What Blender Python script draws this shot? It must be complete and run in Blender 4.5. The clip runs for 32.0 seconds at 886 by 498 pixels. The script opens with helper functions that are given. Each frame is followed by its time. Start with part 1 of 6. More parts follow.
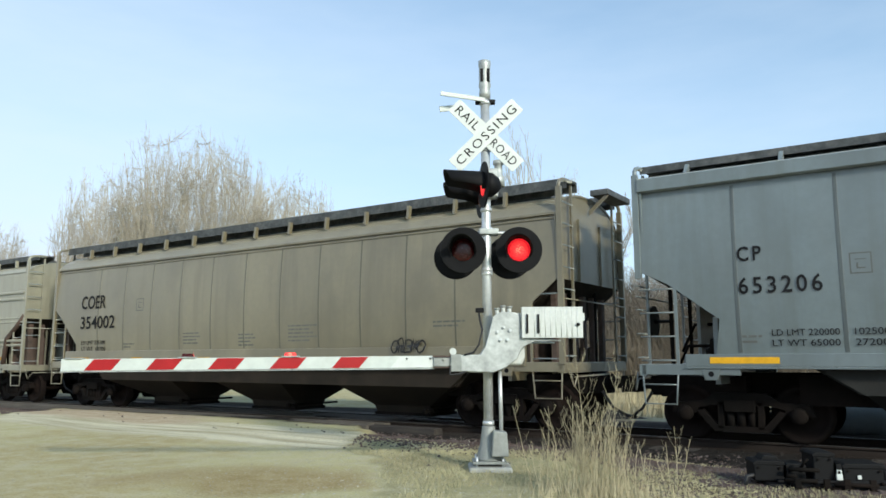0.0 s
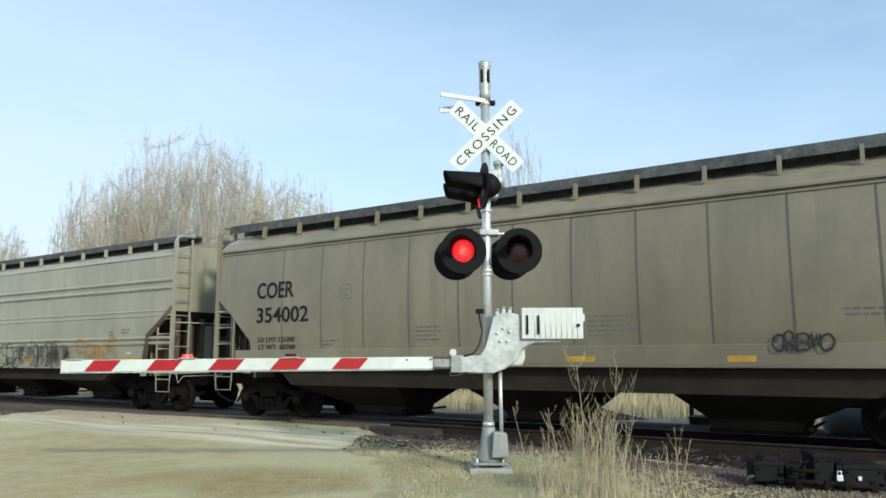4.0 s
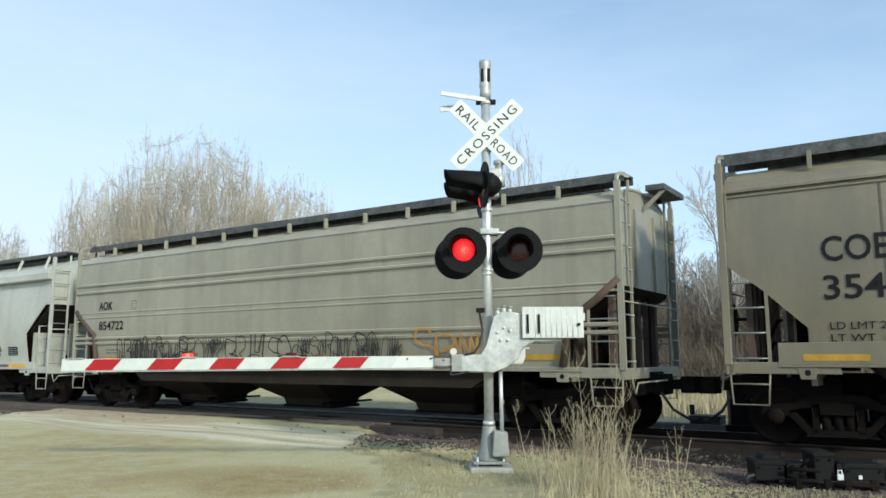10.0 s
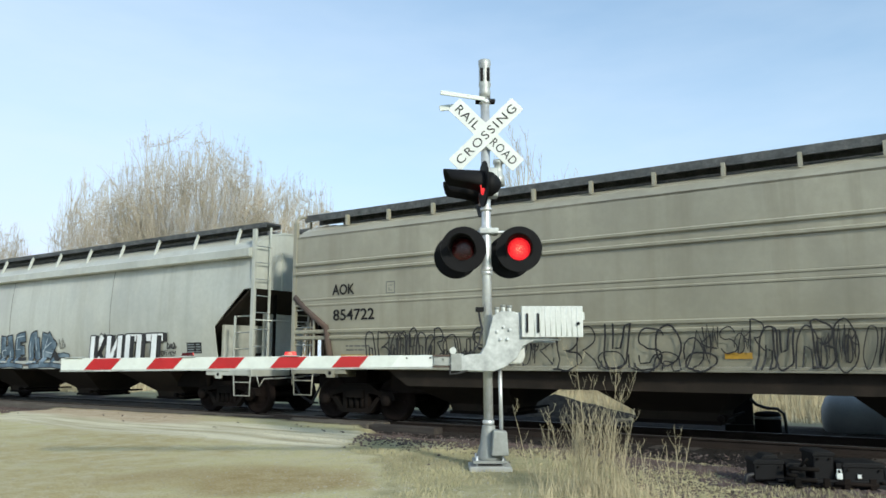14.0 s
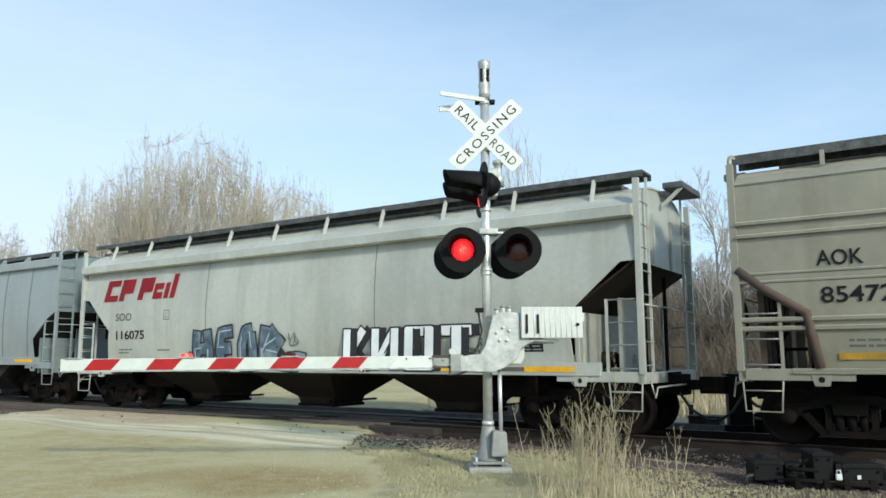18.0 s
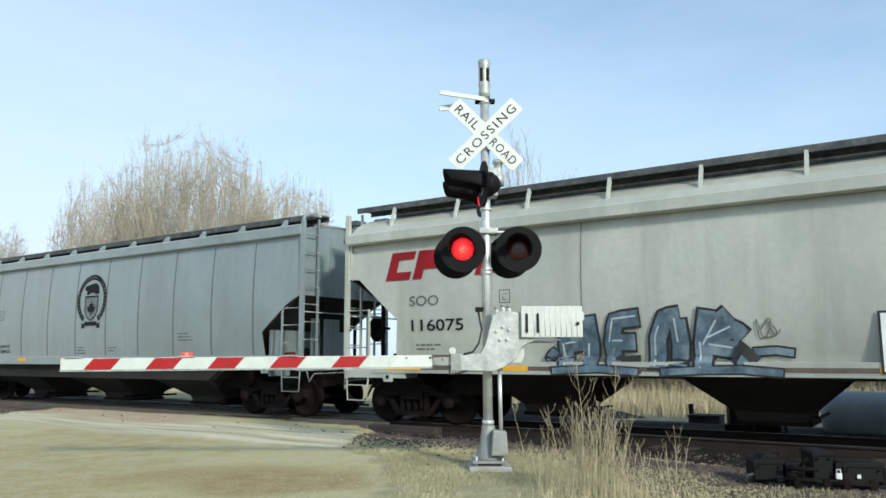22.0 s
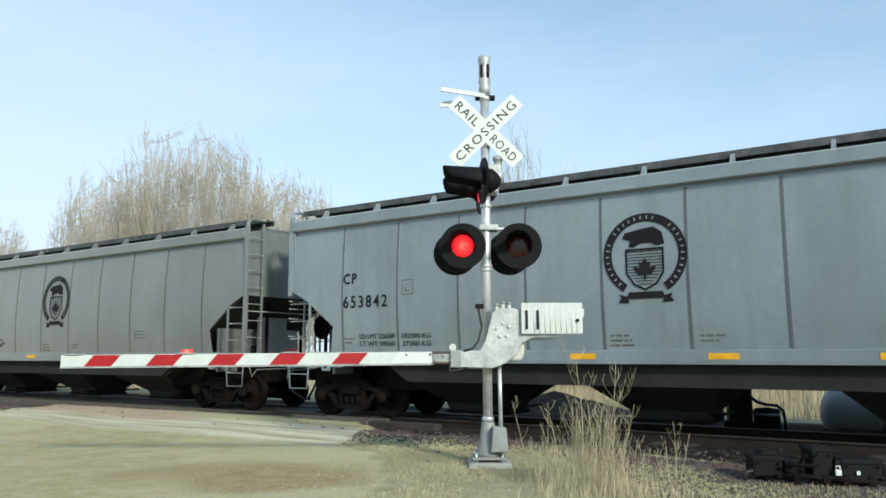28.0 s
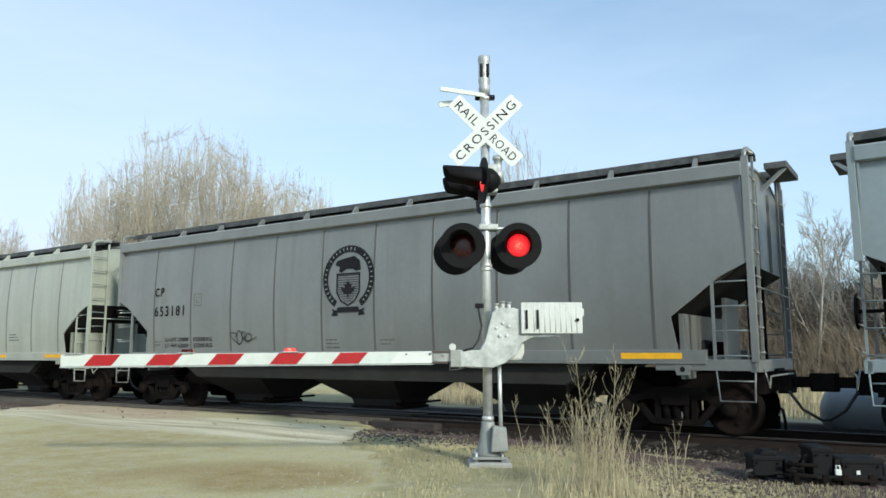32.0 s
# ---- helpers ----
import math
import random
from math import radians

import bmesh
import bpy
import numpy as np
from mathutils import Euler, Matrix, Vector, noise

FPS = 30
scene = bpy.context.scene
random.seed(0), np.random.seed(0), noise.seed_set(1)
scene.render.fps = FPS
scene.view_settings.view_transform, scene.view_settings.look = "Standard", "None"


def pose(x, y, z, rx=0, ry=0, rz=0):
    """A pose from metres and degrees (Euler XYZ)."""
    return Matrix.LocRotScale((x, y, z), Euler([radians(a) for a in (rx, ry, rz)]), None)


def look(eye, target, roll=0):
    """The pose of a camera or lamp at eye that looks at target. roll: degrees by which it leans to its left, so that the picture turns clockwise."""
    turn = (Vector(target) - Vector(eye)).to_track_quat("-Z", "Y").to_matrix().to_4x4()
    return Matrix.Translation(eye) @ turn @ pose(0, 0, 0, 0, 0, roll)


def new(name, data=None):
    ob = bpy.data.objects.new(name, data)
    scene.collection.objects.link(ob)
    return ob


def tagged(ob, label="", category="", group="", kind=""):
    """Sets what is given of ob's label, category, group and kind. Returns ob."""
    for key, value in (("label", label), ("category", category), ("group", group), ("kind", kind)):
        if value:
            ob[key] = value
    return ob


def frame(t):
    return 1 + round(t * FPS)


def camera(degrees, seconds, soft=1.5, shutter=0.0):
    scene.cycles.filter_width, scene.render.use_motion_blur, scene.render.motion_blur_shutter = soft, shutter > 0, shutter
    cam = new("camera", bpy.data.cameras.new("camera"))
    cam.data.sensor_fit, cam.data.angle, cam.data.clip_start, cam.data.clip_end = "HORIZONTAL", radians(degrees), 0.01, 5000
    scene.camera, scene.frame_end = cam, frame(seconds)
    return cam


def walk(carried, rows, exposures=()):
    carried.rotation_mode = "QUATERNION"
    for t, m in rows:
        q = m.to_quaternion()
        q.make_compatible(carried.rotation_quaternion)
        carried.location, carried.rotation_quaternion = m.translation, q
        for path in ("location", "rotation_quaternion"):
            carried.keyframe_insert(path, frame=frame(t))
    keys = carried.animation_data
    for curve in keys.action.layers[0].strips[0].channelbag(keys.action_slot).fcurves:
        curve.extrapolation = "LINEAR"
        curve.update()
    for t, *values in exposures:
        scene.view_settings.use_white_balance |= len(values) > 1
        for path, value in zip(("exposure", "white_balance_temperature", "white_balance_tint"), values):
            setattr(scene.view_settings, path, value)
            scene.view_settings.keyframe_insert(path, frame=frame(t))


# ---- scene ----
cam = camera(61.05, 32.0, soft=1.6)

# Track axes: u runs the way the train goes, v away from the camera's side, z over the rail tops.
TURN = -33.53
UX, UY = math.cos(radians(TURN)), math.sin(radians(TURN))
VX, VY = -UY, UX
EYE = (0.0, 0.0, 1.40)
MID = 14.30                 # v of the track's middle line


def at_track(u, v, z=0.0):
    return Vector((u * UX + v * VX, u * UY + v * VY, z))


# Slow drift of the parked camera: seconds, yaw to the right and pitch, both in degrees.
DRIFT = [(0, .043, 8.21), (0.5, .043, 8.285), (1.5, .043, 8.285), (2, .043, 8.23), (2.5, .043, 8.285), (3.5, .043, 8.285),
         (5.5, 0, 8.23), (6, .014, 8.21), (7, .005, 8.205), (8, 0, 8.21), (9, 0, 8.195), (10, 0, 8.21), (11, 0, 8.185),
         (11.5, 0, 8.08), (12, 0, 8.11), (12.5, 0, 8.084), (13, 0, 8.084), (13.5, .02, 8.17), (14, .043, 8.155), (14.5, .07, 8.17),
         (16.5, .072, 8.155), (17, .072, 8.17), (18, .072, 8.21), (18.5, .072, 8.185), (19, .1, 8.084), (20, .072, 8.09), (21, .072, 8.084),
         (21.5, .072, 8.17), (22, .072, 8.155), (23, .072, 8.077), (24, .072, 8.077), (25, .043, 8.11), (25.5, .01, 8.084),
         (27.5, .072, 7.955), (28, .072, 7.905), (28.5, .072, 8.005), (29, .072, 7.95), (29.5, .072, 7.89), (30, .072, 7.95),
         (30.5, .072, 7.945), (31, .079, 7.89), (32, .079, 7.875)]


def aim(yaw, pitch):
    a, b = radians(yaw), radians(pitch)
    return (EYE[0] + math.sin(a) * math.cos(b), EYE[1] + math.cos(a) * math.cos(b), EYE[2] + math.sin(b))


walk(cam, [(t, look(EYE, aim(yaw, pitch), -0.165)) for t, yaw, pitch in DRIFT], exposures=[(0.0, 0.0, 6380, 4), (32.0, 0.0, 6380, 4)])

# ---- light ----
SUN_TO = Vector((0.50, -0.866, 0.0)).normalized()      # horizontal way towards the sun
SUN_UP = 25.0
world = bpy.data.worlds.new("sky")
scene.world = world
world.use_nodes = True
wn, wl = world.node_tree.nodes, world.node_tree.links
sky = wn.new("ShaderNodeTexSky")
sky.sky_type, sky.sun_disc = "NISHITA", False
sky.sun_elevation, sky.sun_rotation = radians(SUN_UP), math.atan2(SUN_TO.x, SUN_TO.y)
sky.air_density, sky.dust_density, sky.ozone_density = 1.0, 1.0, 1.8
wco = wn.new("ShaderNodeTexCoord")
wmap = wn.new("ShaderNodeMapping")
wmap.inputs["Scale"].default_value = (1.2, 1.2, 4.5)
wmap.inputs["Rotation"].default_value = (0.0, 0.35, 0.6)
haze = wn.new("ShaderNodeTexNoise")
haze.inputs["Scale"].default_value, haze.inputs["Detail"].default_value, haze.inputs["Roughness"].default_value = 1.7, 6.0, 0.55
hramp = wn.new("ShaderNodeValToRGB")
hramp.color_ramp.elements[0].position, hramp.color_ramp.elements[1].position = 0.38, 0.72
hramp.color_ramp.elements[0].color, hramp.color_ramp.elements[1].color = (0.0, 0.0, 0.0, 1), (0.2, 0.2, 0.2, 1)
cloud = wn.new("ShaderNodeMix")
cloud.data_type = "RGBA"
cloud.inputs[7].default_value = (5.55, 6.28, 7.5, 1)
clear = wn.new("ShaderNodeMix")
clear.data_type, clear.blend_type = "RGBA", "MULTIPLY"
clear.inputs[0].default_value, clear.inputs[7].default_value = 1.0, (0.92, 1.26, 1.36, 1)
veil = wn.new("ShaderNodeMapRange")
veil.inputs[1].default_value, veil.inputs[2].default_value, veil.inputs[3].default_value, veil.inputs[4].default_value = -0.6, 0.5, 0.18, -0.21
thick = wn.new("ShaderNodeMath")
thick.use_clamp = True
low = wn.new("ShaderNodeSeparateXYZ")
lowr = wn.new("ShaderNodeMapRange")
lowr.inputs[1].default_value, lowr.inputs[2].default_value, lowr.inputs[3].default_value, lowr.inputs[4].default_value = 0.0, 0.6, 0.85, 0.25
both = wn.new("ShaderNodeMath")
both.operation, both.use_clamp = "ADD", True
wl.new(wco.outputs["Generated"], low.inputs[0])
wl.new(low.outputs["Z"], lowr.inputs[0])
wl.new(lowr.outputs[0], both.inputs[0])
wl.new(hramp.outputs["Color"], both.inputs[1])
both.use_clamp = False
wl.new(low.outputs["X"], veil.inputs[0])
wl.new(veil.outputs[0], thick.inputs[0])
wl.new(both.outputs[0], thick.inputs[1])
wl.new(wco.outputs["Generated"], wmap.inputs["Vector"])
wl.new(wmap.outputs["Vector"], haze.inputs["Vector"])
wl.new(haze.outputs["Fac"], hramp.inputs["Fac"])
wl.new(thick.outputs[0], cloud.inputs[0])
wl.new(sky.outputs["Color"], clear.inputs[6])
wl.new(clear.outputs[2], cloud.inputs[6])
wl.new(cloud.outputs[2], wn["Background"].inputs["Color"])
wn["Background"].inputs["Strength"].default_value = 0.15
sun = new("sun", bpy.data.lights.new("sun", "SUN"))
sun.data.energy, sun.data.angle, sun.data.color = 3.9, radians(6.0), (1.0, 0.92, 0.80)
sun.matrix_world = look(Vector((0, 0, 30)), Vector((0, 0, 30)) - SUN_TO * math.cos(radians(SUN_UP)) - Vector((0, 0, math.sin(radians(SUN_UP)))))


# ---- materials ----
def surface(name, col, rough=0.6, metal=0.0, var=0.25, scale=1.5, stretch=(1, 1, 1), fine=0.12, fscale=30.0, bump=0.15, tint=None, tmix=0.5, tscale=0.8, seed=0.0, spec=0.5, coat=0.0, dust=0.0, runs=None):
    """A paint or stone: two scales of colour variation, a patchy second tint, fine relief."""
    m = bpy.data.materials.new(name)
    m.use_nodes = True
    n, l = m.node_tree.nodes, m.node_tree.links
    b = n["Principled BSDF"]
    co = n.new("ShaderNodeTexCoord")
    mp = n.new("ShaderNodeMapping")
    mp.inputs["Scale"].default_value = stretch
    mp.inputs["Location"].default_value = (seed * 3.1, seed * 1.7, seed * 2.3)
    l.new(co.outputs["Object"], mp.inputs["Vector"])

    def tex(sc, detail, src):
        t = n.new("ShaderNodeTexNoise")
        t.inputs["Scale"].default_value, t.inputs["Detail"].default_value, t.inputs["Roughness"].default_value = sc, detail, 0.6
        l.new(src, t.inputs["Vector"])
        return t

    def mix(fac, a, bcol):
        x = n.new("ShaderNodeMix")
        x.data_type = "RGBA"
        for k, s in ((0, fac), (6, a), (7, bcol)):
            if isinstance(s, (tuple, list)):
                x.inputs[k].default_value = (*s, 1)
            elif isinstance(s, float):
                x.inputs[k].default_value = s
            else:
                l.new(s, x.inputs[k])
        return x.outputs[2]

    def ramp(src, lo, hi, top=1.0):
        r = n.new("ShaderNodeMapRange")
        r.inputs[1].default_value, r.inputs[2].default_value, r.inputs[4].default_value = lo, hi, top
        l.new(src, r.inputs[0])
        return r.outputs[0]

    big = tex(scale, 5, mp.outputs["Vector"])
    small = tex(fscale, 4, co.outputs["Object"])
    dark = [c * (1 - var) for c in col]
    light = [min(1, c * (1 + var)) for c in col]
    c = mix(ramp(big.outputs["Fac"], 0.3, 0.7), dark, light)
    if tint:
        patch = tex(tscale, 6, mp.outputs["Vector"])
        c = mix(ramp(patch.outputs["Fac"], 0.48, 0.68, tmix), c, tint)
    c = mix(ramp(small.outputs["Fac"], 0.35, 0.65, fine), c, [x * 0.35 for x in col])
    if runs:        # rain-washed grime in upright streaks, then broad dark clouds painted for soft reflections
        st = n.new("ShaderNodeMapping")
        st.inputs["Scale"].default_value = (2.6, 2.6, 0.16)
        st.inputs["Location"].default_value = (seed * 1.3, 0.0, seed)
        l.new(co.outputs["Object"], st.inputs["Vector"])
        run_a, reflect_a = tex(1.0, 6, st.outputs["Vector"]), tex(0.33, 4, co.outputs["Object"])
        c = mix(ramp(run_a.outputs["Fac"], 0.50, 0.70, runs[1]), c, runs[0])
        # Wide patches put the cloudy reflections of the sides into the colour.
        c = mix(ramp(reflect_a.outputs["Fac"], 0.50, 0.66, runs[1] * 0.8), c, [x * 0.8 for x in runs[0]])
    l.new(c, b.inputs["Base Color"])
    rr = n.new("ShaderNodeMapRange")
    rr.inputs[3].default_value, rr.inputs[4].default_value = max(0.05, rough - 0.12), min(1, rough + 0.12)
    l.new(big.outputs["Fac"], rr.inputs[0])
    l.new(rr.outputs[0], b.inputs["Roughness"])
    b.inputs["Metallic"].default_value = metal
    b.inputs["Specular IOR Level"].default_value = spec
    b.inputs["Coat Weight"].default_value, b.inputs["Coat Roughness"].default_value = coat, 0.42
    b.inputs["Coat IOR"].default_value = 1.75
    b.inputs["Sheen Weight"].default_value, b.inputs["Sheen Roughness"].default_value = dust, 0.4
    b.inputs["Sheen Tint"].default_value = (1.0, 0.95, 0.82, 1)
    if bump:
        bp = n.new("ShaderNodeBump")
        bp.inputs["Strength"].default_value, bp.inputs["Distance"].default_value = bump, 0.01
        l.new(small.outputs["Fac"], bp.inputs["Height"])
        l.new(bp.outputs["Normal"], b.inputs["Normal"])
    return m


def glow(name, col, power):
    m = bpy.data.materials.new(name)
    m.use_nodes = True
    n, l = m.node_tree.nodes, m.node_tree.links
    b = n["Principled BSDF"]
    b.inputs["Base Color"].default_value = (*col, 1)
    b.inputs["Emission Strength"].default_value = power
    v = n.new("ShaderNodeTexVoronoi")
    v.inputs["Scale"].default_value = 55.0
    r = n.new("ShaderNodeValToRGB")
    r.color_ramp.elements[0].color = (1.0, 0.72, 0.42, 1)
    r.color_ramp.elements[1].color = (0.40, 0.002, 0.01, 1)
    r.color_ramp.elements[1].position = 1.0
    mid = r.color_ramp.elements.new(0.5)
    mid.color = (1.0, 0.045, 0.04, 1)
    co, away, mull = n.new("ShaderNodeTexCoord"), n.new("ShaderNodeVectorMath"), n.new("ShaderNodeMath")
    away.operation, mull.operation, mull.inputs[1].default_value = "LENGTH", "MULTIPLY_ADD", 4.6
    l.new(co.outputs["Object"], v.inputs["Vector"])
    l.new(co.outputs["Object"], away.inputs[0])
    l.new(away.outputs["Value"], mull.inputs[0])
    dim = n.new("ShaderNodeMath")
    dim.operation, dim.inputs[1].default_value = "MULTIPLY", 0.55
    l.new(v.outputs["Distance"], dim.inputs[0])
    l.new(dim.outputs[0], mull.inputs[2])
    l.new(mull.outputs[0], r.inputs["Fac"])
    l.new(r.outputs["Color"], b.inputs["Emission Color"])
    return m


STREAK = (2.2, 2.2, 0.22)
BLACK = surface("black_paint", (0.007, 0.007, 0.008), 0.65, var=0.3, fine=0.2, spec=0.16)
RUBBER = surface("black_rubber", (0.015, 0.015, 0.017), 0.6)
# Truck grime and wheel steel, blackened to carry the shade under the cars.
GRIME_SHADE = surface("truck_grime", (0.0068, 0.0058, 0.0052), 0.9, var=0.35, scale=4, tint=(0.018, 0.012, 0.0098), tmix=0.6, bump=0.4, spec=0.1)
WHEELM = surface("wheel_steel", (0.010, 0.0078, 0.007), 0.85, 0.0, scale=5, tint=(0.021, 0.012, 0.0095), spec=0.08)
RUSTY = surface("rusty_brown_paint", (0.075, 0.052, 0.042), 0.8, var=0.3, scale=4, tint=(0.11, 0.06, 0.04), tmix=0.6)
TREAD = surface("worn_tread", (0.35, 0.33, 0.31), 0.35, 0.9, var=0.1)
GALV = surface("galvanised_steel", (0.58, 0.60, 0.605), 0.42, 0.55, var=0.14, scale=9, fine=0.1, fscale=60, bump=0.05)
ALU = surface("cast_aluminium", (0.43, 0.45, 0.44), 0.5, 0.35, var=0.3, scale=7, fine=0.12, tint=(0.42, 0.45, 0.43), tmix=0.35, bump=0.15)
BOXW = surface("weathered_white_box", (0.53, 0.55, 0.53), 0.5, 0.1, var=0.12, scale=4, stretch=(6, 6, 0.8), tint=(0.5, 0.53, 0.5), tmix=0.5, tscale=3)
WHITE = surface("reflective_white", (0.60, 0.63, 0.61), 0.5, var=0.06, scale=5, fine=0.05)
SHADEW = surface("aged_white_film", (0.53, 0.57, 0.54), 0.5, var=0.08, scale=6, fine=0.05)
RED = surface("reflective_red", (0.34, 0.004, 0.007), 0.5, var=0.12, scale=6, fine=0.05)
YELLOW = surface("reflective_yellow", (0.80, 0.41, 0.008), 0.5, var=0.15, scale=5, tint=(0.5, 0.26, 0.02), tmix=0.4, tscale=3)
AGEDY = surface("aged_yellow_film", (0.44, 0.25, 0.025), 0.6, var=0.25, scale=5, tint=(0.3, 0.19, 0.05), tmix=0.5, tscale=3)
# Timber colour lowered to hold the shade between the wheels.
PLANKM = surface("worn_crossing_timber", (0.085, 0.073, 0.06), 0.9, var=0.3, stretch=(0.6, 5, 5), scale=2.0, tint=(0.15, 0.13, 0.105), tmix=0.7, tscale=1.2, bump=0.5)
BROWNTAPE = surface("brown_primer_band", (0.11, 0.085, 0.07), 0.7, var=0.3, scale=3)
INK = surface("black_lettering", (0.012, 0.012, 0.014), 0.7, var=0.3, spec=0.2)
FADED = surface("faded_lettering", (0.12, 0.122, 0.113), 0.7, var=0.3)
FADEDW = surface("faded_pale_lettering", (0.20, 0.23, 0.24), 0.6, var=0.2)
REDINK = surface("red_lettering", (0.24, 0.006, 0.012), 0.6, var=0.2, spec=0.25)
SPRAYK = surface("black_spray", (0.016, 0.016, 0.018), 0.75, var=0.3)
SPRAYB = surface("blue_spray", (0.075, 0.12, 0.165), 0.7, var=0.5, scale=3.5, tint=(0.24, 0.31, 0.36), tmix=0.9, tscale=2.2)
PALEB = surface("pale_blue_spray", (0.42, 0.48, 0.52), 0.7, var=0.3, scale=4)
SPRAYO = surface("orange_spray", (0.42, 0.21, 0.035), 0.75, var=0.3, scale=3, tint=(0.28, 0.11, 0.03), tmix=0.8, tscale=2)
SPRAYW = surface("white_spray", (0.72, 0.75, 0.76), 0.7, var=0.15)
GRATE = surface("walkway_grating", (0.085, 0.09, 0.092), 0.65, 0.3, var=0.5, scale=5, fine=0.5, fscale=14, tint=(0.16, 0.16, 0.155), tmix=0.8, tscale=3)
LENS_ON = glow("lit_red_lens", (0.4, 0.0, 0.01), 1.5)
LENS_OFF = surface("dark_red_lens", (0.055, 0.004, 0.006), 0.25, var=0.3, scale=20, fine=0.3)
RAILM = surface("rail_steel", (0.026, 0.02, 0.017), 0.85, 0.0, scale=3, spec=0.12)
SHINE = surface("polished_rail_head", (0.10, 0.095, 0.09), 0.6, 0.6, var=0.15)
TIE = surface("creosoted_timber", (0.030, 0.025, 0.022), 0.9, stretch=(1, 6, 6), scale=3, tint=(0.09, 0.075, 0.06), bump=0.5)
CONCRETE = surface("concrete", (0.40, 0.40, 0.37), 0.85, scale=4, tint=(0.28, 0.28, 0.25), bump=0.4)
STONE = surface("pink_granite_ballast", (0.078, 0.053, 0.047), 0.95, var=0.5, scale=0.9, tint=(0.118, 0.106, 0.098), tmix=0.8, tscale=9, bump=0.4)
STRAW = surface("dead_straw", (0.47, 0.41, 0.27), 0.85, var=0.35, scale=2.5, tint=(0.34, 0.28, 0.17), tmix=0.7, tscale=3, bump=0)
REED = surface("pale_dead_reeds", (0.38, 0.33, 0.21), 0.85, var=0.4, scale=0.5, tint=(0.24, 0.20, 0.12), tmix=0.7, tscale=0.4, bump=0)
STRAWP = surface("pale_dead_grass", (0.35, 0.32, 0.19), 0.85, var=0.4, scale=0.8, tint=(0.26, 0.245, 0.14), tmix=0.7, tscale=0.7, bump=0)
BARK = surface("pale_grey_bark", (0.47, 0.42, 0.335), 0.9, var=0.45, scale=0.6, tint=(0.36, 0.305, 0.20), tmix=0.6, tscale=0.3, bump=0)
BRUSH = surface("brown_brush", (0.088, 0.074, 0.057), 0.9, var=0.45, scale=0.35, tint=(0.155, 0.136, 0.11), tmix=0.7, tscale=0.25, bump=0)
UNDER = surface("dry_tan_undergrowth", (0.105, 0.084, 0.06), 0.9, var=0.45, scale=0.35, tint=(0.06, 0.048, 0.036), tmix=0.8, tscale=0.3, bump=0)
BROWNBARK = surface("brown_bark", (0.40, 0.37, 0.33), 0.9, var=0.3, scale=0.5, tint=(0.29, 0.25, 0.205), tmix=0.6, tscale=0.4, bump=0)
BIRCH = surface("whitish_bark", (0.5, 0.48, 0.43), 0.85, var=0.2, scale=3, stretch=(1, 1, 0.4), tint=(0.2, 0.18, 0.16), tmix=0.6, tscale=4)
TANK = surface("grey_tank_paint", (0.25, 0.285, 0.305), 0.55, var=0.15, scale=2, tint=(0.19, 0.21, 0.21), tmix=0.4)
CASTDK = surface("weathered_cast_iron", (0.30, 0.315, 0.30), 0.6, 0.3, var=0.2, scale=7, fine=0.15, tint=(0.2, 0.21, 0.2), tmix=0.5, bump=0.2)
SPOIL = surface("brown_grey_gravel", (0.075, 0.063, 0.05), 0.95, var=0.4, scale=5, fscale=22, fine=0.5, bump=0.8, spec=0.1)
# Oily gravel, its tone lowered further for the shade of the train.
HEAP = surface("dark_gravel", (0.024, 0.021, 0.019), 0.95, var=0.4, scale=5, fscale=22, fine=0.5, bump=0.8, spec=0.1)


# ---- mesh helpers ----
def geo():
    return {"v": [], "f": [], "s": []}


def face(g, *idx, smooth=False):
    g["f"].append(idx)
    g["s"].append(smooth)


def box(g, x0, x1, y0, y1, z0, z1):
    k = len(g["v"])
    g["v"] += [(x, y, z) for z in (z0, z1) for y in (y0, y1) for x in (x0, x1)]
    for q in ((0, 2, 3, 1), (4, 5, 7, 6), (0, 1, 5, 4), (2, 6, 7, 3), (0, 4, 6, 2), (1, 3, 7, 5)):
        face(g, *[k + i for i in q])
    return g


def tube(g, a, b, r, r2=None, seg=8, caps=True):
    a, b = Vector(a), Vector(b)
    r2 = r if r2 is None else r2
    w = (b - a).normalized()
    p = w.orthogonal().normalized()
    q = w.cross(p)
    k = len(g["v"])
    for c, rad in ((a, r), (b, r2)):
        for i in range(seg):
            t = 2 * math.pi * i / seg
            g["v"].append(tuple(c + rad * (math.cos(t) * p + math.sin(t) * q)))
    for i in range(seg):
        j = (i + 1) % seg
        face(g, k + i, k + j, k + seg + j, k + seg + i, smooth=True)
    if caps:
        face(g, *[k + i for i in reversed(range(seg))])
        face(g, *[k + seg + i for i in range(seg)])
    return g


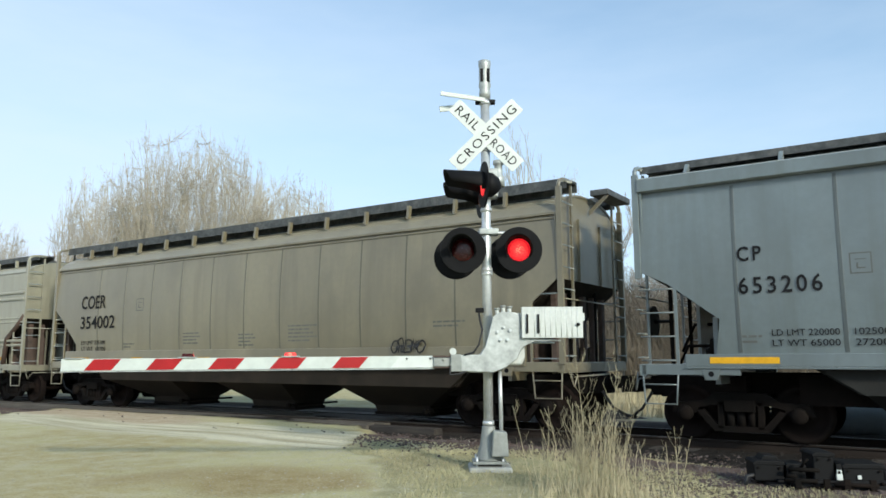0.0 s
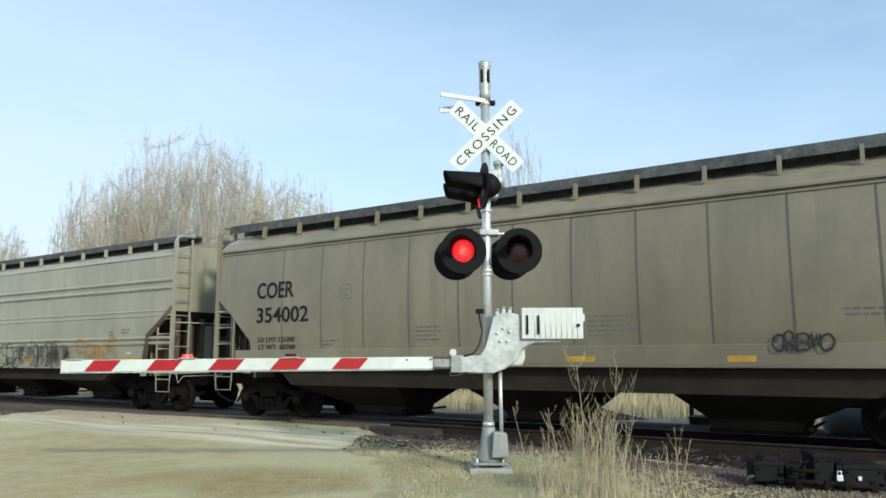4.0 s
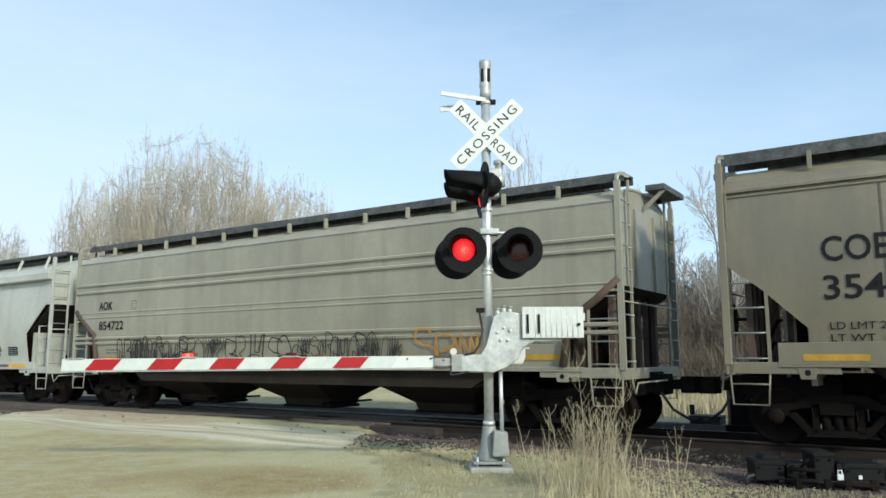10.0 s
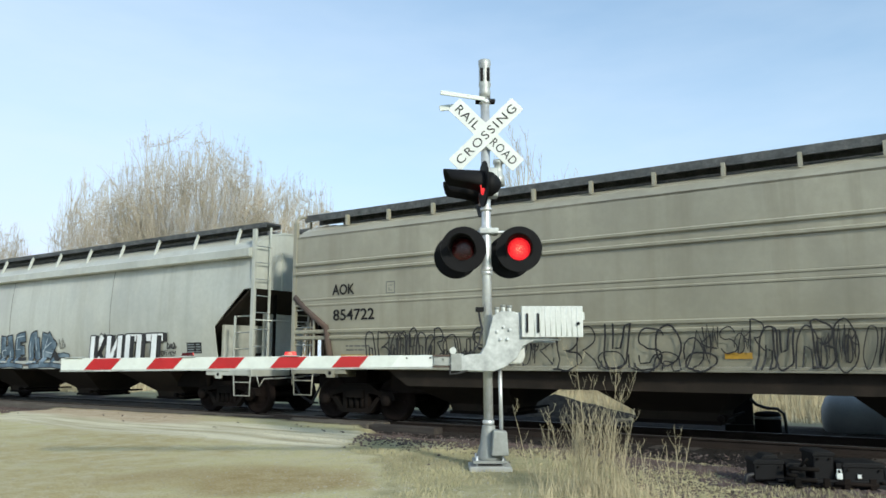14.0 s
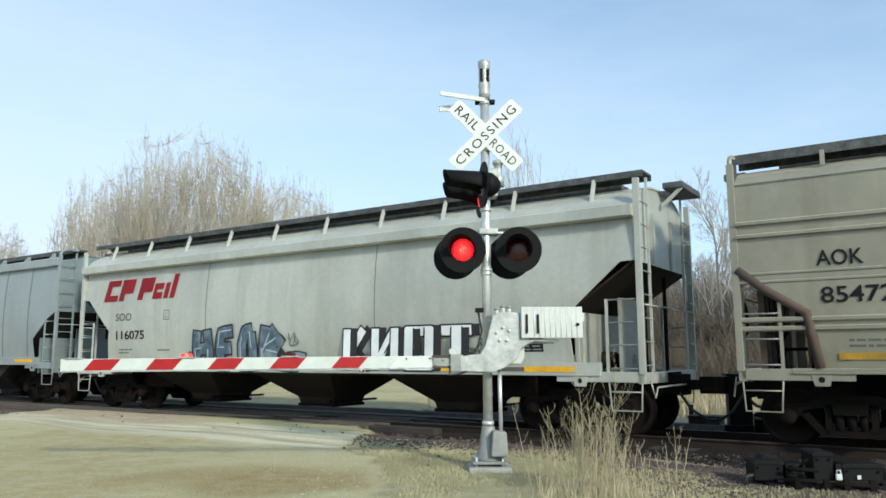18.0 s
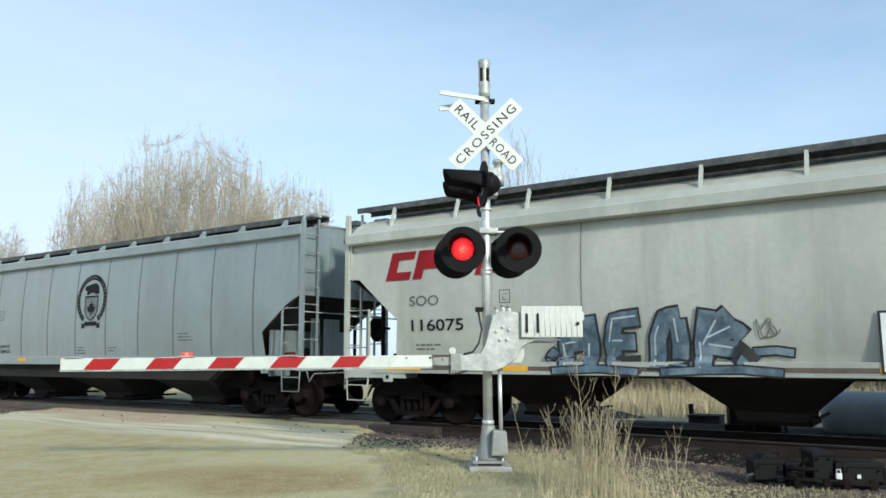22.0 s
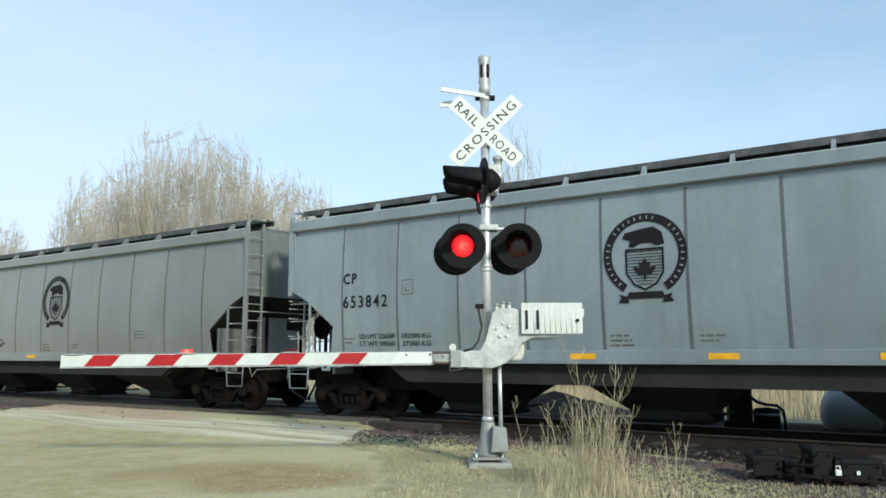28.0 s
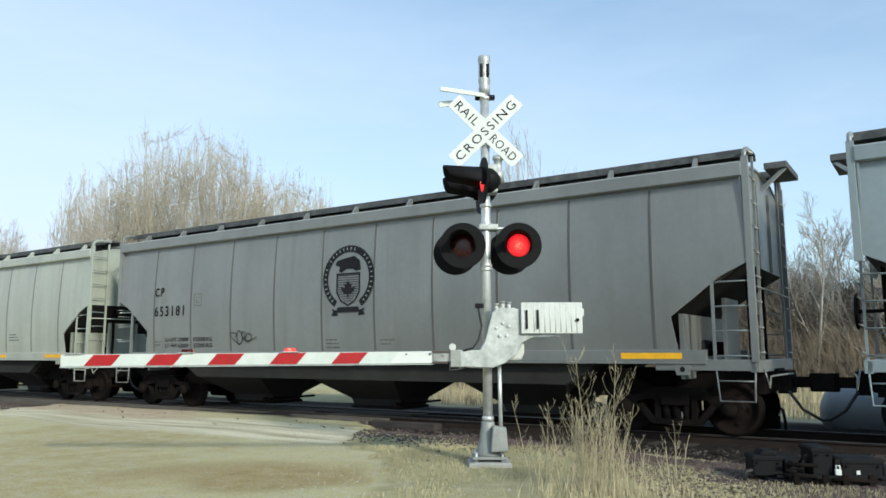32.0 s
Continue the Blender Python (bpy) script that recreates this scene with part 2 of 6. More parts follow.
def pipe(g, pts, r, seg=6, r2=None):
    """One bent round bar through the points."""
    pts = [Vector(q) for q in pts]
    r2 = r if r2 is None else r2
    k, n = len(g["v"]), len(pts)
    side = (pts[1] - pts[0]).orthogonal().normalized()
    for i, c in enumerate(pts):
        w = (pts[min(i + 1, n - 1)] - pts[max(i - 1, 0)]).normalized()
        side = (side - w * side.dot(w)).normalized()
        q = w.cross(side)
        rad = r + (r2 - r) * i / (n - 1)
        for j in range(seg):
            t = 2 * math.pi * j / seg
            g["v"].append(tuple(c + rad * (math.cos(t) * side + math.sin(t) * q)))
    for i in range(n - 1):
        for j in range(seg):
            j2 = (j + 1) % seg
            face(g, k + i * seg + j, k + i * seg + j2, k + (i + 1) * seg + j2, k + (i + 1) * seg + j, smooth=True)
    face(g, *[k + j for j in reversed(range(seg))])
    face(g, *[k + (n - 1) * seg + j for j in range(seg)])
    return g


def prism(g, poly, y0, y1, axes="xz"):
    """A polygon in the plane of two axes, given thickness along the third."""
    k, n = len(g["v"]), len(poly)
    for t in (y0, y1):
        for a, b in poly:
            g["v"].append({"xz": (a, t, b), "yz": (t, a, b), "xy": (a, b, t)}[axes])
    face(g, *[k + i for i in range(n)])
    face(g, *[k + n + i for i in reversed(range(n))])
    for i in range(n):
        j = (i + 1) % n
        face(g, k + j, k + i, k + n + i, k + n + j)
    return g


def lathe(g, prof, centre, axis, seg=24, smooth=True):
    """A profile of (along, radius) turned about an axis."""
    c, w = Vector(centre), Vector(axis).normalized()
    p = w.orthogonal().normalized()
    q = w.cross(p)
    k = len(g["v"])
    for d, r in prof:
        for i in range(seg):
            t = 2 * math.pi * i / seg
            g["v"].append(tuple(c + w * d + r * (math.cos(t) * p + math.sin(t) * q)))
    for j in range(len(prof) - 1):
        for i in range(seg):
            i2 = (i + 1) % seg
            face(g, k + j * seg + i, k + j * seg + i2, k + (j + 1) * seg + i2, k + (j + 1) * seg + i, smooth=smooth)
    face(g, *[k + i for i in reversed(range(seg))])
    face(g, *[k + (len(prof) - 1) * seg + i for i in range(seg)])
    return g


def mesh_of(name, g, material):
    me = bpy.data.meshes.new(name)
    me.from_pydata(g["v"], [], g["f"])
    me.polygons.foreach_set("use_smooth", g["s"])
    me.materials.append(material)
    me.update()
    return me


def fixed(me):
    """Turns all faces outwards."""
    bm = bmesh.new()
    bm.from_mesh(me)
    bmesh.ops.recalc_face_normals(bm, faces=bm.faces)
    bm.to_mesh(me)
    bm.free()
    return me


def part(name, g, material, parent=None, label="", bevel=0.0):
    me = g if isinstance(g, bpy.types.Mesh) else fixed(mesh_of(name, g, material))
    ob = new(name, me)
    ob.parent = parent
    if label:
        ob["label"] = label
    if bevel:
        mod = ob.modifiers.new("bevel", "BEVEL")
        mod.width, mod.segments, mod.limit_method, mod.angle_limit = bevel, 2, "ANGLE", radians(40)
    return ob


def empty(name, m, label, category, group="", kind=""):
    ob = new(name)
    ob.matrix_basis = m
    return tagged(ob, label, category, group, kind)


def lettering(name, text, material, parent, m, height, width=None, weight=0.0, label="", space=1.0):
    """Flat letters in the built-in font: m puts the lower left corner, x along the line, y up."""
    cu = bpy.data.curves.new(name, "FONT")
    cu.body, cu.size, cu.extrude, cu.offset, cu.resolution_u = text, 1.0, 0.0, weight, 3
    cu.space_character = space
    tmp = bpy.data.objects.new(name, cu)
    scene.collection.objects.link(tmp)
    me = bpy.data.meshes.new_from_object(tmp.evaluated_get(bpy.context.evaluated_depsgraph_get()))
    bpy.data.objects.remove(tmp)
    xs, ys = [v.co.x for v in me.vertices], [v.co.y for v in me.vertices]
    sy = height / (max(ys) - min(ys))
    sx = sy if width is None else width / (max(xs) - min(xs))
    me.transform(m @ Matrix.Diagonal((sx, sy, 1, 1)) @ Matrix.Translation((-min(xs), -min(ys), 0)))
    me.materials.clear()
    me.materials.append(material)
    bm = bmesh.new()
    bm.from_mesh(me)
    nrm = (m.to_3x3() @ Vector((0, 0, 1))).normalized() * 0.003
    top = bmesh.ops.extrude_face_region(bm, geom=bm.faces[:])
    bmesh.ops.translate(bm, verts=[e for e in top["geom"] if isinstance(e, bmesh.types.BMVert)], vec=nrm)
    bm.to_mesh(me)
    bm.free()
    # one part a letter
    root = list(range(len(me.vertices)))

    def find(i):
        while root[i] != i:
            root[i] = root[root[i]]
            i = root[i]
        return i

    for e in me.edges:
        root[find(e.vertices[0])] = find(e.vertices[1])
    groups = {}
    for f in me.polygons:
        groups.setdefault(find(f.vertices[0]), []).append(tuple(f.vertices))
    for faces in groups.values():
        used = sorted({k for f in faces for k in f})
        spot = {k: i for i, k in enumerate(used)}
        one = bpy.data.meshes.new("letter")
        one.from_pydata([me.vertices[k].co for k in used], [], [tuple(spot[k] for k in f) for f in faces])
        one.materials.append(material)
        ob = new(name, one)
        ob.parent = parent
    bpy.data.meshes.remove(me)


# ---- ground, road, track ----
def smooth(a, b, x):
    t = max(0.0, min(1.0, (x - a) / (b - a)))
    return t * t * (3 - 2 * t)


def road_share(x, y):
    """1 on the gravel road, 0 off it, with a worn, uneven edge."""
    w = noise.noise(Vector((x * 0.7, y * 0.7, 3.0))) * 0.5 + noise.noise(Vector((x * 2.3, y * 2.3, 7.0))) * 0.16
    right = -0.95 + 0.035 * (y - 8) - 0.9 * smooth(10.0, 13.5, y) * smooth(22, 14, y)
    left = -9.5 - 0.15 * (y - 8)
    return smooth(0.28, -0.28, x + w - right) * smooth(-0.4, 0.4, x + w - left) * smooth(62, 50, y)


def bed_share(v):
    return smooth(3.3, 2.1, abs(v - MID))


def ground_z(x, y):
    u, v = x * UX + y * UY, x * VX + y * VY
    r = road_share(x, y)
    z = -0.03 - 0.10 * smooth(15.9, 17.5, v) * (1 - r) - 0.12 * smooth(17, 24, v) * (1 - r)
    z -= 0.10 * (1 - r) * smooth(12.6, 11.6, v) * smooth(0.8, 4.0, x)
    z -= 0.14 * bed_share(v) * (1 - r)
    z += 0.035 * noise.noise(Vector((x * 0.35, y * 0.35, 0.0))) + 0.012 * noise.noise(Vector((x * 1.9, y * 1.9, 1.0))) * (1.6 - r)
    far = math.hypot(x, y)
    z += smooth(60, 300, far) * 2.0 * noise.noise(Vector((x * 0.006, y * 0.006, 5.0)))
    return z


def graded(lo, hi, near_lo, near_hi, step, grow=1.22):
    a = list(np.arange(near_lo, near_hi + 1e-6, step))
    d, p = step, near_hi
    while p < hi:
        d *= grow
        p += d
        a.append(min(p, hi))
    d, p, b = step, near_lo, []
    while p > lo:
        d *= grow
        p -= d
        b.append(max(p, lo))
    return b[::-1] + a


def zoned(name, kinds):
    """Ground whose stone, dirt and grass follow shares stored at the points."""
    m = bpy.data.materials.new(name)
    m.use_nodes = True
    n, l = m.node_tree.nodes, m.node_tree.links
    b = n["Principled BSDF"]
    b.inputs["Roughness"].default_value, b.inputs["Specular IOR Level"].default_value = 0.95, 0.08
    co = n.new("ShaderNodeTexCoord")

    def tex(kind, sc, detail=6):
        t = n.new(kind)
        t.inputs["Scale"].default_value = sc
        if kind == "ShaderNodeTexNoise":
            t.inputs["Detail"].default_value, t.inputs["Roughness"].default_value = detail, 0.65
        l.new(co.outputs["Object"], t.inputs["Vector"])
        return t

    def mix(fac, a, c):
        x = n.new("ShaderNodeMix")
        x.data_type = "RGBA"
        for k, s in ((0, fac), (6, a), (7, c)):
            if isinstance(s, tuple):
                x.inputs[k].default_value = (*s, 1)
            else:
                l.new(s, x.inputs[k])
        return x.outputs[2]

    def rng(src, lo, hi, top=1.0):
        r = n.new("ShaderNodeMapRange")
        r.inputs[1].default_value, r.inputs[2].default_value, r.inputs[4].default_value = lo, hi, top
        l.new(src, r.inputs[0])
        return r.outputs[0]

    patch, mid, fine = tex("ShaderNodeTexNoise", 0.55), tex("ShaderNodeTexNoise", 3.1), tex("ShaderNodeTexNoise", 38.0)
    spin, lay = n.new("ShaderNodeMapping"), n.new("ShaderNodeMapping")
    spin.inputs["Rotation"].default_value = (0.0, 0.0, -radians(TURN))
    lay.inputs["Scale"].default_value = (0.22, 2.6, 1.0)
    l.new(co.outputs["Object"], spin.inputs["Vector"])
    l.new(spin.outputs["Vector"], lay.inputs["Vector"])
    rut = tex("ShaderNodeTexNoise", 1.0)
    l.new(lay.outputs["Vector"], rut.inputs["Vector"])
    wide = tex("ShaderNodeTexNoise", 0.28, 3)
    road = mix(rng(patch.outputs["Fac"], 0.35, 0.65), (0.45, 0.41, 0.215), (0.54, 0.50, 0.29))
    road = mix(rng(wide.outputs["Fac"], 0.44, 0.56, 0.85), road, (0.40, 0.325, 0.155))
    road = mix(rng(mid.outputs["Fac"], 0.42, 0.66, 0.7), road, (0.51, 0.465, 0.32))
    grass = mix(rng(patch.outputs["Fac"], 0.4, 0.62), (0.37, 0.335, 0.19), (0.31, 0.295, 0.16))
    grass = mix(rng(mid.outputs["Fac"], 0.45, 0.62, 0.8), grass, (0.44, 0.395, 0.24))
    bed = mix(rng(mid.outputs["Fac"], 0.38, 0.62), (0.08, 0.058, 0.052), (0.14, 0.108, 0.095))
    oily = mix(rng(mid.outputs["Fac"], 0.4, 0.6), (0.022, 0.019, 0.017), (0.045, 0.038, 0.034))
    shares = {}
    for k in ("road", "bed", "oil", "pale", "tan", "pink", "field"):
        a = n.new("ShaderNodeAttribute")
        a.attribute_name = k
        add = n.new("ShaderNodeMath")
        add.operation = "ADD"
        sub = n.new("ShaderNodeMapRange")
        sub.inputs[3].default_value, sub.inputs[4].default_value = -0.35, 0.35
        l.new(mid.outputs["Fac"], sub.inputs[0])
        l.new(a.outputs["Fac"], add.inputs[0])
        l.new(sub.outputs[0], add.inputs[1])
        shares[k] = rng(add.outputs[0], 0.3, 0.7)
    c = mix(shares["road"], grass, road)
    c = mix(shares["field"], c, mix(rng(mid.outputs["Fac"], 0.35, 0.65), (0.34, 0.295, 0.18), (0.45, 0.395, 0.255)))
    c = mix(shares["tan"], c, mix(rng(mid.outputs["Fac"], 0.35, 0.65), (0.31, 0.235, 0.105), (0.39, 0.315, 0.165)))
    c = mix(shares["pale"], c, mix(rng(rut.outputs["Fac"], 0.36, 0.58), (0.40, 0.355, 0.23), (0.66, 0.615, 0.45)))
    c = mix(shares["pink"], c, mix(rng(mid.outputs["Fac"], 0.4, 0.6), (0.42, 0.325, 0.215), (0.52, 0.43, 0.31)))
    c = mix(rng(fine.outputs["Fac"], 0.52, 0.75, 0.55), c, (0.64, 0.595, 0.48))
    c = mix(shares["bed"], c, bed)
    # Oily ballast tone, which also paints the shade under and behind the train.
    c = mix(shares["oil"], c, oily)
    dark = mix(rng(fine.outputs["Fac"], 0.45, 0.28, 0.65), c, (0.09, 0.08, 0.06))
    l.new(dark, b.inputs["Base Color"])
    bp = n.new("ShaderNodeBump")
    bp.inputs["Strength"].default_value, bp.inputs["Distance"].default_value = 0.7, 0.03
    l.new(fine.outputs["Fac"], bp.inputs["Height"])
    l.new(bp.outputs["Normal"], b.inputs["Normal"])
    return m


def build_ground():
    xs = graded(-2500, 2500, -13.0, 12.0, 0.16)
    ys = graded(-2500, 2500, 6.0, 22.0, 0.16)
    nx = len(xs)
    verts = [(x, y, ground_z(x, y)) for y in ys for x in xs]
    shares = {"road": [], "bed": [], "oil": [], "pale": [], "tan": [], "pink": [], "field": []}
    for x, y, z in verts:
        u, v = x * UX + y * UY, x * VX + y * VY
        r = road_share(x, y)
        shares["road"].append(r)
        shares["bed"].append((1 - 0.9 * r) * (smooth(4.9, 3.2, abs(v - MID)) if v > MID else max(smooth(5.2, 2.4, abs(v - MID)) * smooth(-2.0, 1.5, x), smooth(3.4, 2.6, abs(v - MID)), smooth(2.6, 4.6, x) * smooth(6.5, 4.5, abs(v - MID)))))
        # Oiled ballast, spread over road and far side to paint the train's shade.
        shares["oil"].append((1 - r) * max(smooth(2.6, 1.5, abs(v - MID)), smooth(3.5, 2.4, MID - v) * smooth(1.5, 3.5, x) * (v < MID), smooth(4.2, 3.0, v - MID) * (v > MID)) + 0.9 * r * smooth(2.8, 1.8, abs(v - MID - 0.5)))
        shares["pale"].append(r * smooth(2.2, 3.2, MID - v) * smooth(6.0, 4.6, MID - v) * 0.9)
        w = 0.35 * noise.noise(Vector((x * 0.8, y * 0.8, 9.0)))
        shares["field"].append((1 - r) * smooth(17.2, 19.0, v) * 0.9)
        shares["tan"].append(r * 0.85 * smooth(1.7, 0.15, math.hypot((x + 2.1) / 1.9, (y - 9.1) / 1.2) + 1.6 * w))
        shares["pink"].append(r * smooth(1.4, 2.0, MID - v) * smooth(4.6, 3.0, MID - v + w) * smooth(-4.0, -7.0, x + 2 * w) * 0.85)
    cells = [(j * nx + i, j * nx + i + 1, (j + 1) * nx + i + 1, (j + 1) * nx + i) for j in range(len(ys) - 1) for i in range(nx - 1)]
    material = zoned("gravel_dirt_and_dead_grass", ())
    for name, label, cat, on in (("ground", "dead grass and stony ground with patches of bare dirt beside the track", "ground", False), ("road", "pale gravel road with tan dirt patches and wheel ruts", "road", True)):
        keep = [c for c in cells if (np.mean([shares["road"][k] for k in c]) > 0.5) == on]
        used = sorted({k for c in keep for k in c})
        at = {k: i for i, k in enumerate(used)}
        me = bpy.data.meshes.new(name)
        me.from_pydata([verts[k] for k in used], [], [tuple(at[k] for k in c) for c in keep])
        me.polygons.foreach_set("use_smooth", [True] * len(keep))
        for key, val in shares.items():
            me.attributes.new(key, "FLOAT", "POINT").data.foreach_set("value", [val[k] for k in used])
        me.materials.append(material)
        tagged(new(name, me), label, cat, kind="structure")


build_ground()

TRACK = pose(*at_track(0, MID), 0, 0, TURN)


def build_track():
    bed = geo()
    prism(bed, [(-2.9, -0.28), (-1.75, -0.16), (1.75, -0.16), (2.9, -0.36), (2.9, -0.8), (-2.9, -0.8)], -150, 130, "yz")
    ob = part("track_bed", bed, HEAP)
    ob.matrix_basis = TRACK
    tagged(ob, "dark oil-stained ballast bed under the track", "ballast", kind="structure")
    for side in (-0.75, 0.75):
        rail = empty("rail", TRACK, "rusty steel rail with a polished head on dark ties", "rail", "rails of the track", "structure")
        g = geo()
        prism(g, [(side + a, b) for a, b in ((-0.07, -0.17), (0.07, -0.17), (0.07, -0.155), (0.012, -0.14), (0.012, -0.045), (0.036, -0.03), (0.036, -0.004), (-0.036, -0.004), (-0.036, -0.03), (-0.012, -0.045), (-0.012, -0.14), (-0.07, -0.155))], -150, 130, "yz")
        part("rail_web", g, RAILM, rail)
        part("rail_head", box(geo(), -150, 130, side - 0.03, side + 0.03, -0.004, 0.0), SHINE, rail)
    tie = fixed(mesh_of("tie", box(geo(), -0.11, 0.11, -1.3, 1.3, -0.34, -0.165), TIE))
    rng = random.Random(4)
    ties = empty("railway_ties", TRACK, "dark creosoted timber ties across the track bed", "tie", "", "structure")
    for k in range(150):
        t = part("tie", tie, TIE, ties)
        t.matrix_basis = pose(-55 + k * 0.54 + rng.uniform(-.03, .03), rng.uniform(-.06, .06), rng.uniform(-.01, .01), 0, 0, rng.uniform(-1.5, 1.5))
    # timber crossing planks where the road meets the track
    planks = empty("crossing_planks", TRACK, "worn timber planks of the road crossing between the rails", "planks", "", "structure")
    for y in (-1.34, -0.36, 0.36, 1.2):
        part("end_panel", box(geo(), -10.45, -8.7, y - 0.16, y + 0.16, -0.19, -0.03), TIE, planks, "dark creosoted timber panel", bevel=0.01)
    for y in (-1.47, -1.22, -0.97, -0.5, -0.25, 0.0, 0.25, 0.5, 0.97, 1.22):
        part("plank", box(geo(), -30.0 + 0.3 * math.sin(9 * y), -10.4 + 0.15 * math.sin(17 * y), y - 0.115, y + 0.115, -0.19, -0.014 - 0.006 * abs(math.sin(5 * y))), PLANKM, planks, bevel=0.01)


build_track()


# ---- the train ----
def run(t):
    """Metres that the train has gone since the start."""
    q = t / 32.0
    return 12.7 * (4.50821 * q + 1.47555 * q ** 2 + 0.21765 * q ** 3 - 0.13922 * q ** 4)


HALF, SIDE, WHEEL = 8.45, 1.60, 0.457
TRUCKS, AXLES = (7.0, -7.0), (0.89, -0.89)
SHARED = {}


def shared(key, make, material):
    if key not in SHARED:
        SHARED[key] = fixed(mesh_of(key, make(), material))
    return SHARED[key]


def wheel_geo():
    g = geo()
    for s in (-1, 1):
        lathe(g, [(-0.07, 0.06), (-0.07, 0.15), (-0.03, 0.17), (-0.02, 0.36), (-0.065, 0.39), (-0.065, WHEEL), (0.05, WHEEL + 0.004), (0.055, WHEEL + 0.03), (0.08, WHEEL + 0.03), (0.08, 0.4), (0.03, 0.36), (0.03, 0.17), (0.08, 0.15), (0.08, 0.06)], (0, s * 0.75, 0), (0, -s, 0), 28)
        for k in range(5):      # cast marks and worn holes that show the turning
            a = 2 * math.pi * k / 5
            box(g, 0.26 * math.cos(a) - 0.025, 0.26 * math.cos(a) + 0.025, s * 0.785 - 0.012, s * 0.785 + 0.012, 0.26 * math.sin(a) - 0.025, 0.26 * math.sin(a) + 0.025)
    tube(g, (0, -0.98, 0), (0, 0.98, 0), 0.075, seg=12)
    return g


def frame_geo():
    g = geo()
    for s in (-1, 1):
        y0, y1 = s * 1.0 - 0.075, s * 1.0 + 0.075
        prism(g, [(-1.12, 0.46), (-1.05, 0.63), (-0.62, 0.66), (-0.40, 0.80), (0.40, 0.80), (0.62, 0.66), (1.05, 0.63), (1.12, 0.46), (0.72, 0.46), (0.68, 0.55), (0.45, 0.60), (-0.45, 0.60), (-0.68, 0.55), (-0.72, 0.46)], y0, y1)
        prism(g, [(-0.72, 0.50), (-0.42, 0.17), (0.42, 0.17), (0.72, 0.50), (0.60, 0.52), (0.36, 0.26), (-0.36, 0.26), (-0.60, 0.52)], y0, y1)
        for a in (-0.36, 0.27):
            box(g, a, a + 0.09, y0, y1, 0.22, 0.66)
        for a in (-0.17, 0.0, 0.17):
            lathe(g, [(0, 0.07), (0.26, 0.07)], (a, s * 1.0, 0.25), (0, 0, 1), 10)
        box(g, -0.24, 0.24, s * 1.0 - 0.12, s * 1.0 + 0.12, 0.50, 0.68)
    box(g, -0.2, 0.2, -0.95, 0.95, 0.52, 0.80)
    box(g, -0.75, -0.68, -0.9, 0.9, 0.35, 0.47)
    box(g, 0.68, 0.75, -0.9, 0.9, 0.35, 0.47)
    return g


def cap_geo():
    return lathe(geo(), [(0, 0.13), (0.10, 0.13), (0.13, 0.09), (0.14, 0.02)], (0, 0, 0), (0, -1, 0), 14)


def side_poly(st):
    """Outline of a side sheet, its lower corners cut along the slope sheets."""
    h, (z0, z1) = HALF - 0.05, (st["sill"], st["eave"])
    right = [(h, z1), (h, st["cut"][0])] + [(HALF - a, z) for a, z in st["cut"][1]] + [(HALF - st["cut"][2], z0)]
    return right + [(-a, z) for a, z in reversed(right)]


def inset(st, z):
    """How far the bowed side lies inside its widest line at the height z."""
    mid, half = (st["sill"] + st["eave"]) / 2, (st["eave"] - st["sill"]) / 2
    q = max(-1.0, min(1.0, (z - mid) / half))
    return st["bow"][0 if q > 0 else 1] * q * q


def sheet_mesh(st, y, s, material):
    """A side sheet cut into level strips, so that it can bow."""
    me = fixed(mesh_of("side_sheet", prism(geo(), side_poly(st), y - s * 0.025, y), material))
    bm = bmesh.new()
    bm.from_mesh(me)
    for k in range(1, 22):
        z = st["sill"] + (st["eave"] - st["sill"]) * k / 22
        bmesh.ops.bisect_plane(bm, geom=bm.verts[:] + bm.edges[:] + bm.faces[:], plane_co=(0, 0, z), plane_no=(0, 0, 1))
    bm.to_mesh(me)
    bm.free()
    return me


def rib_geo(st):
    """A seam strip that follows the bow of the near side."""
    g, w = geo(), st.get("rib_w", 0.033)
    lo, hi = st["sill"] + st["sill_h"] + 0.02, st["eave"] - 0.1
    for k in range(11):
        z = lo + (hi - lo) * k / 10
        y, q = -SIDE + inset(st, z), w * (1 - 0.015 * k)
        g["v"] += [(-q, y, z), (-q * 0.8, y - 0.007, z), (q * 0.8, y - 0.007, z), (q, y, z)]
    for k in range(10):
        for j in range(3):
            face(g, 4 * k + j, 4 * k + j + 1, 4 * k + j + 5, 4 * k + j + 4)
    return g


BOWED = ("side_sheet", "bead", "letter", "graffiti", "stencil", "emblem", "placard", "reflector")


def bend_sides(st):
    """Lays the sheets, and what is painted on them, along the bow."""
    zs = st["sill"] + st["sill_h"]
    for ob in st["car"].children_recursive:
        if ob.type != "MESH" or not ob.name.startswith(BOWED) or ob.name.startswith("reflector") and st["sill_h"] > 0.1:
            continue
        spray = ob.name.startswith("graffiti")
        for v in ob.data.vertices:
            d = inset(st, v.co.z) * (smooth(zs, zs + 0.04, v.co.z) if spray else 1.0)
            v.co.y -= math.copysign(d, v.co.y)
        ob.data.update()


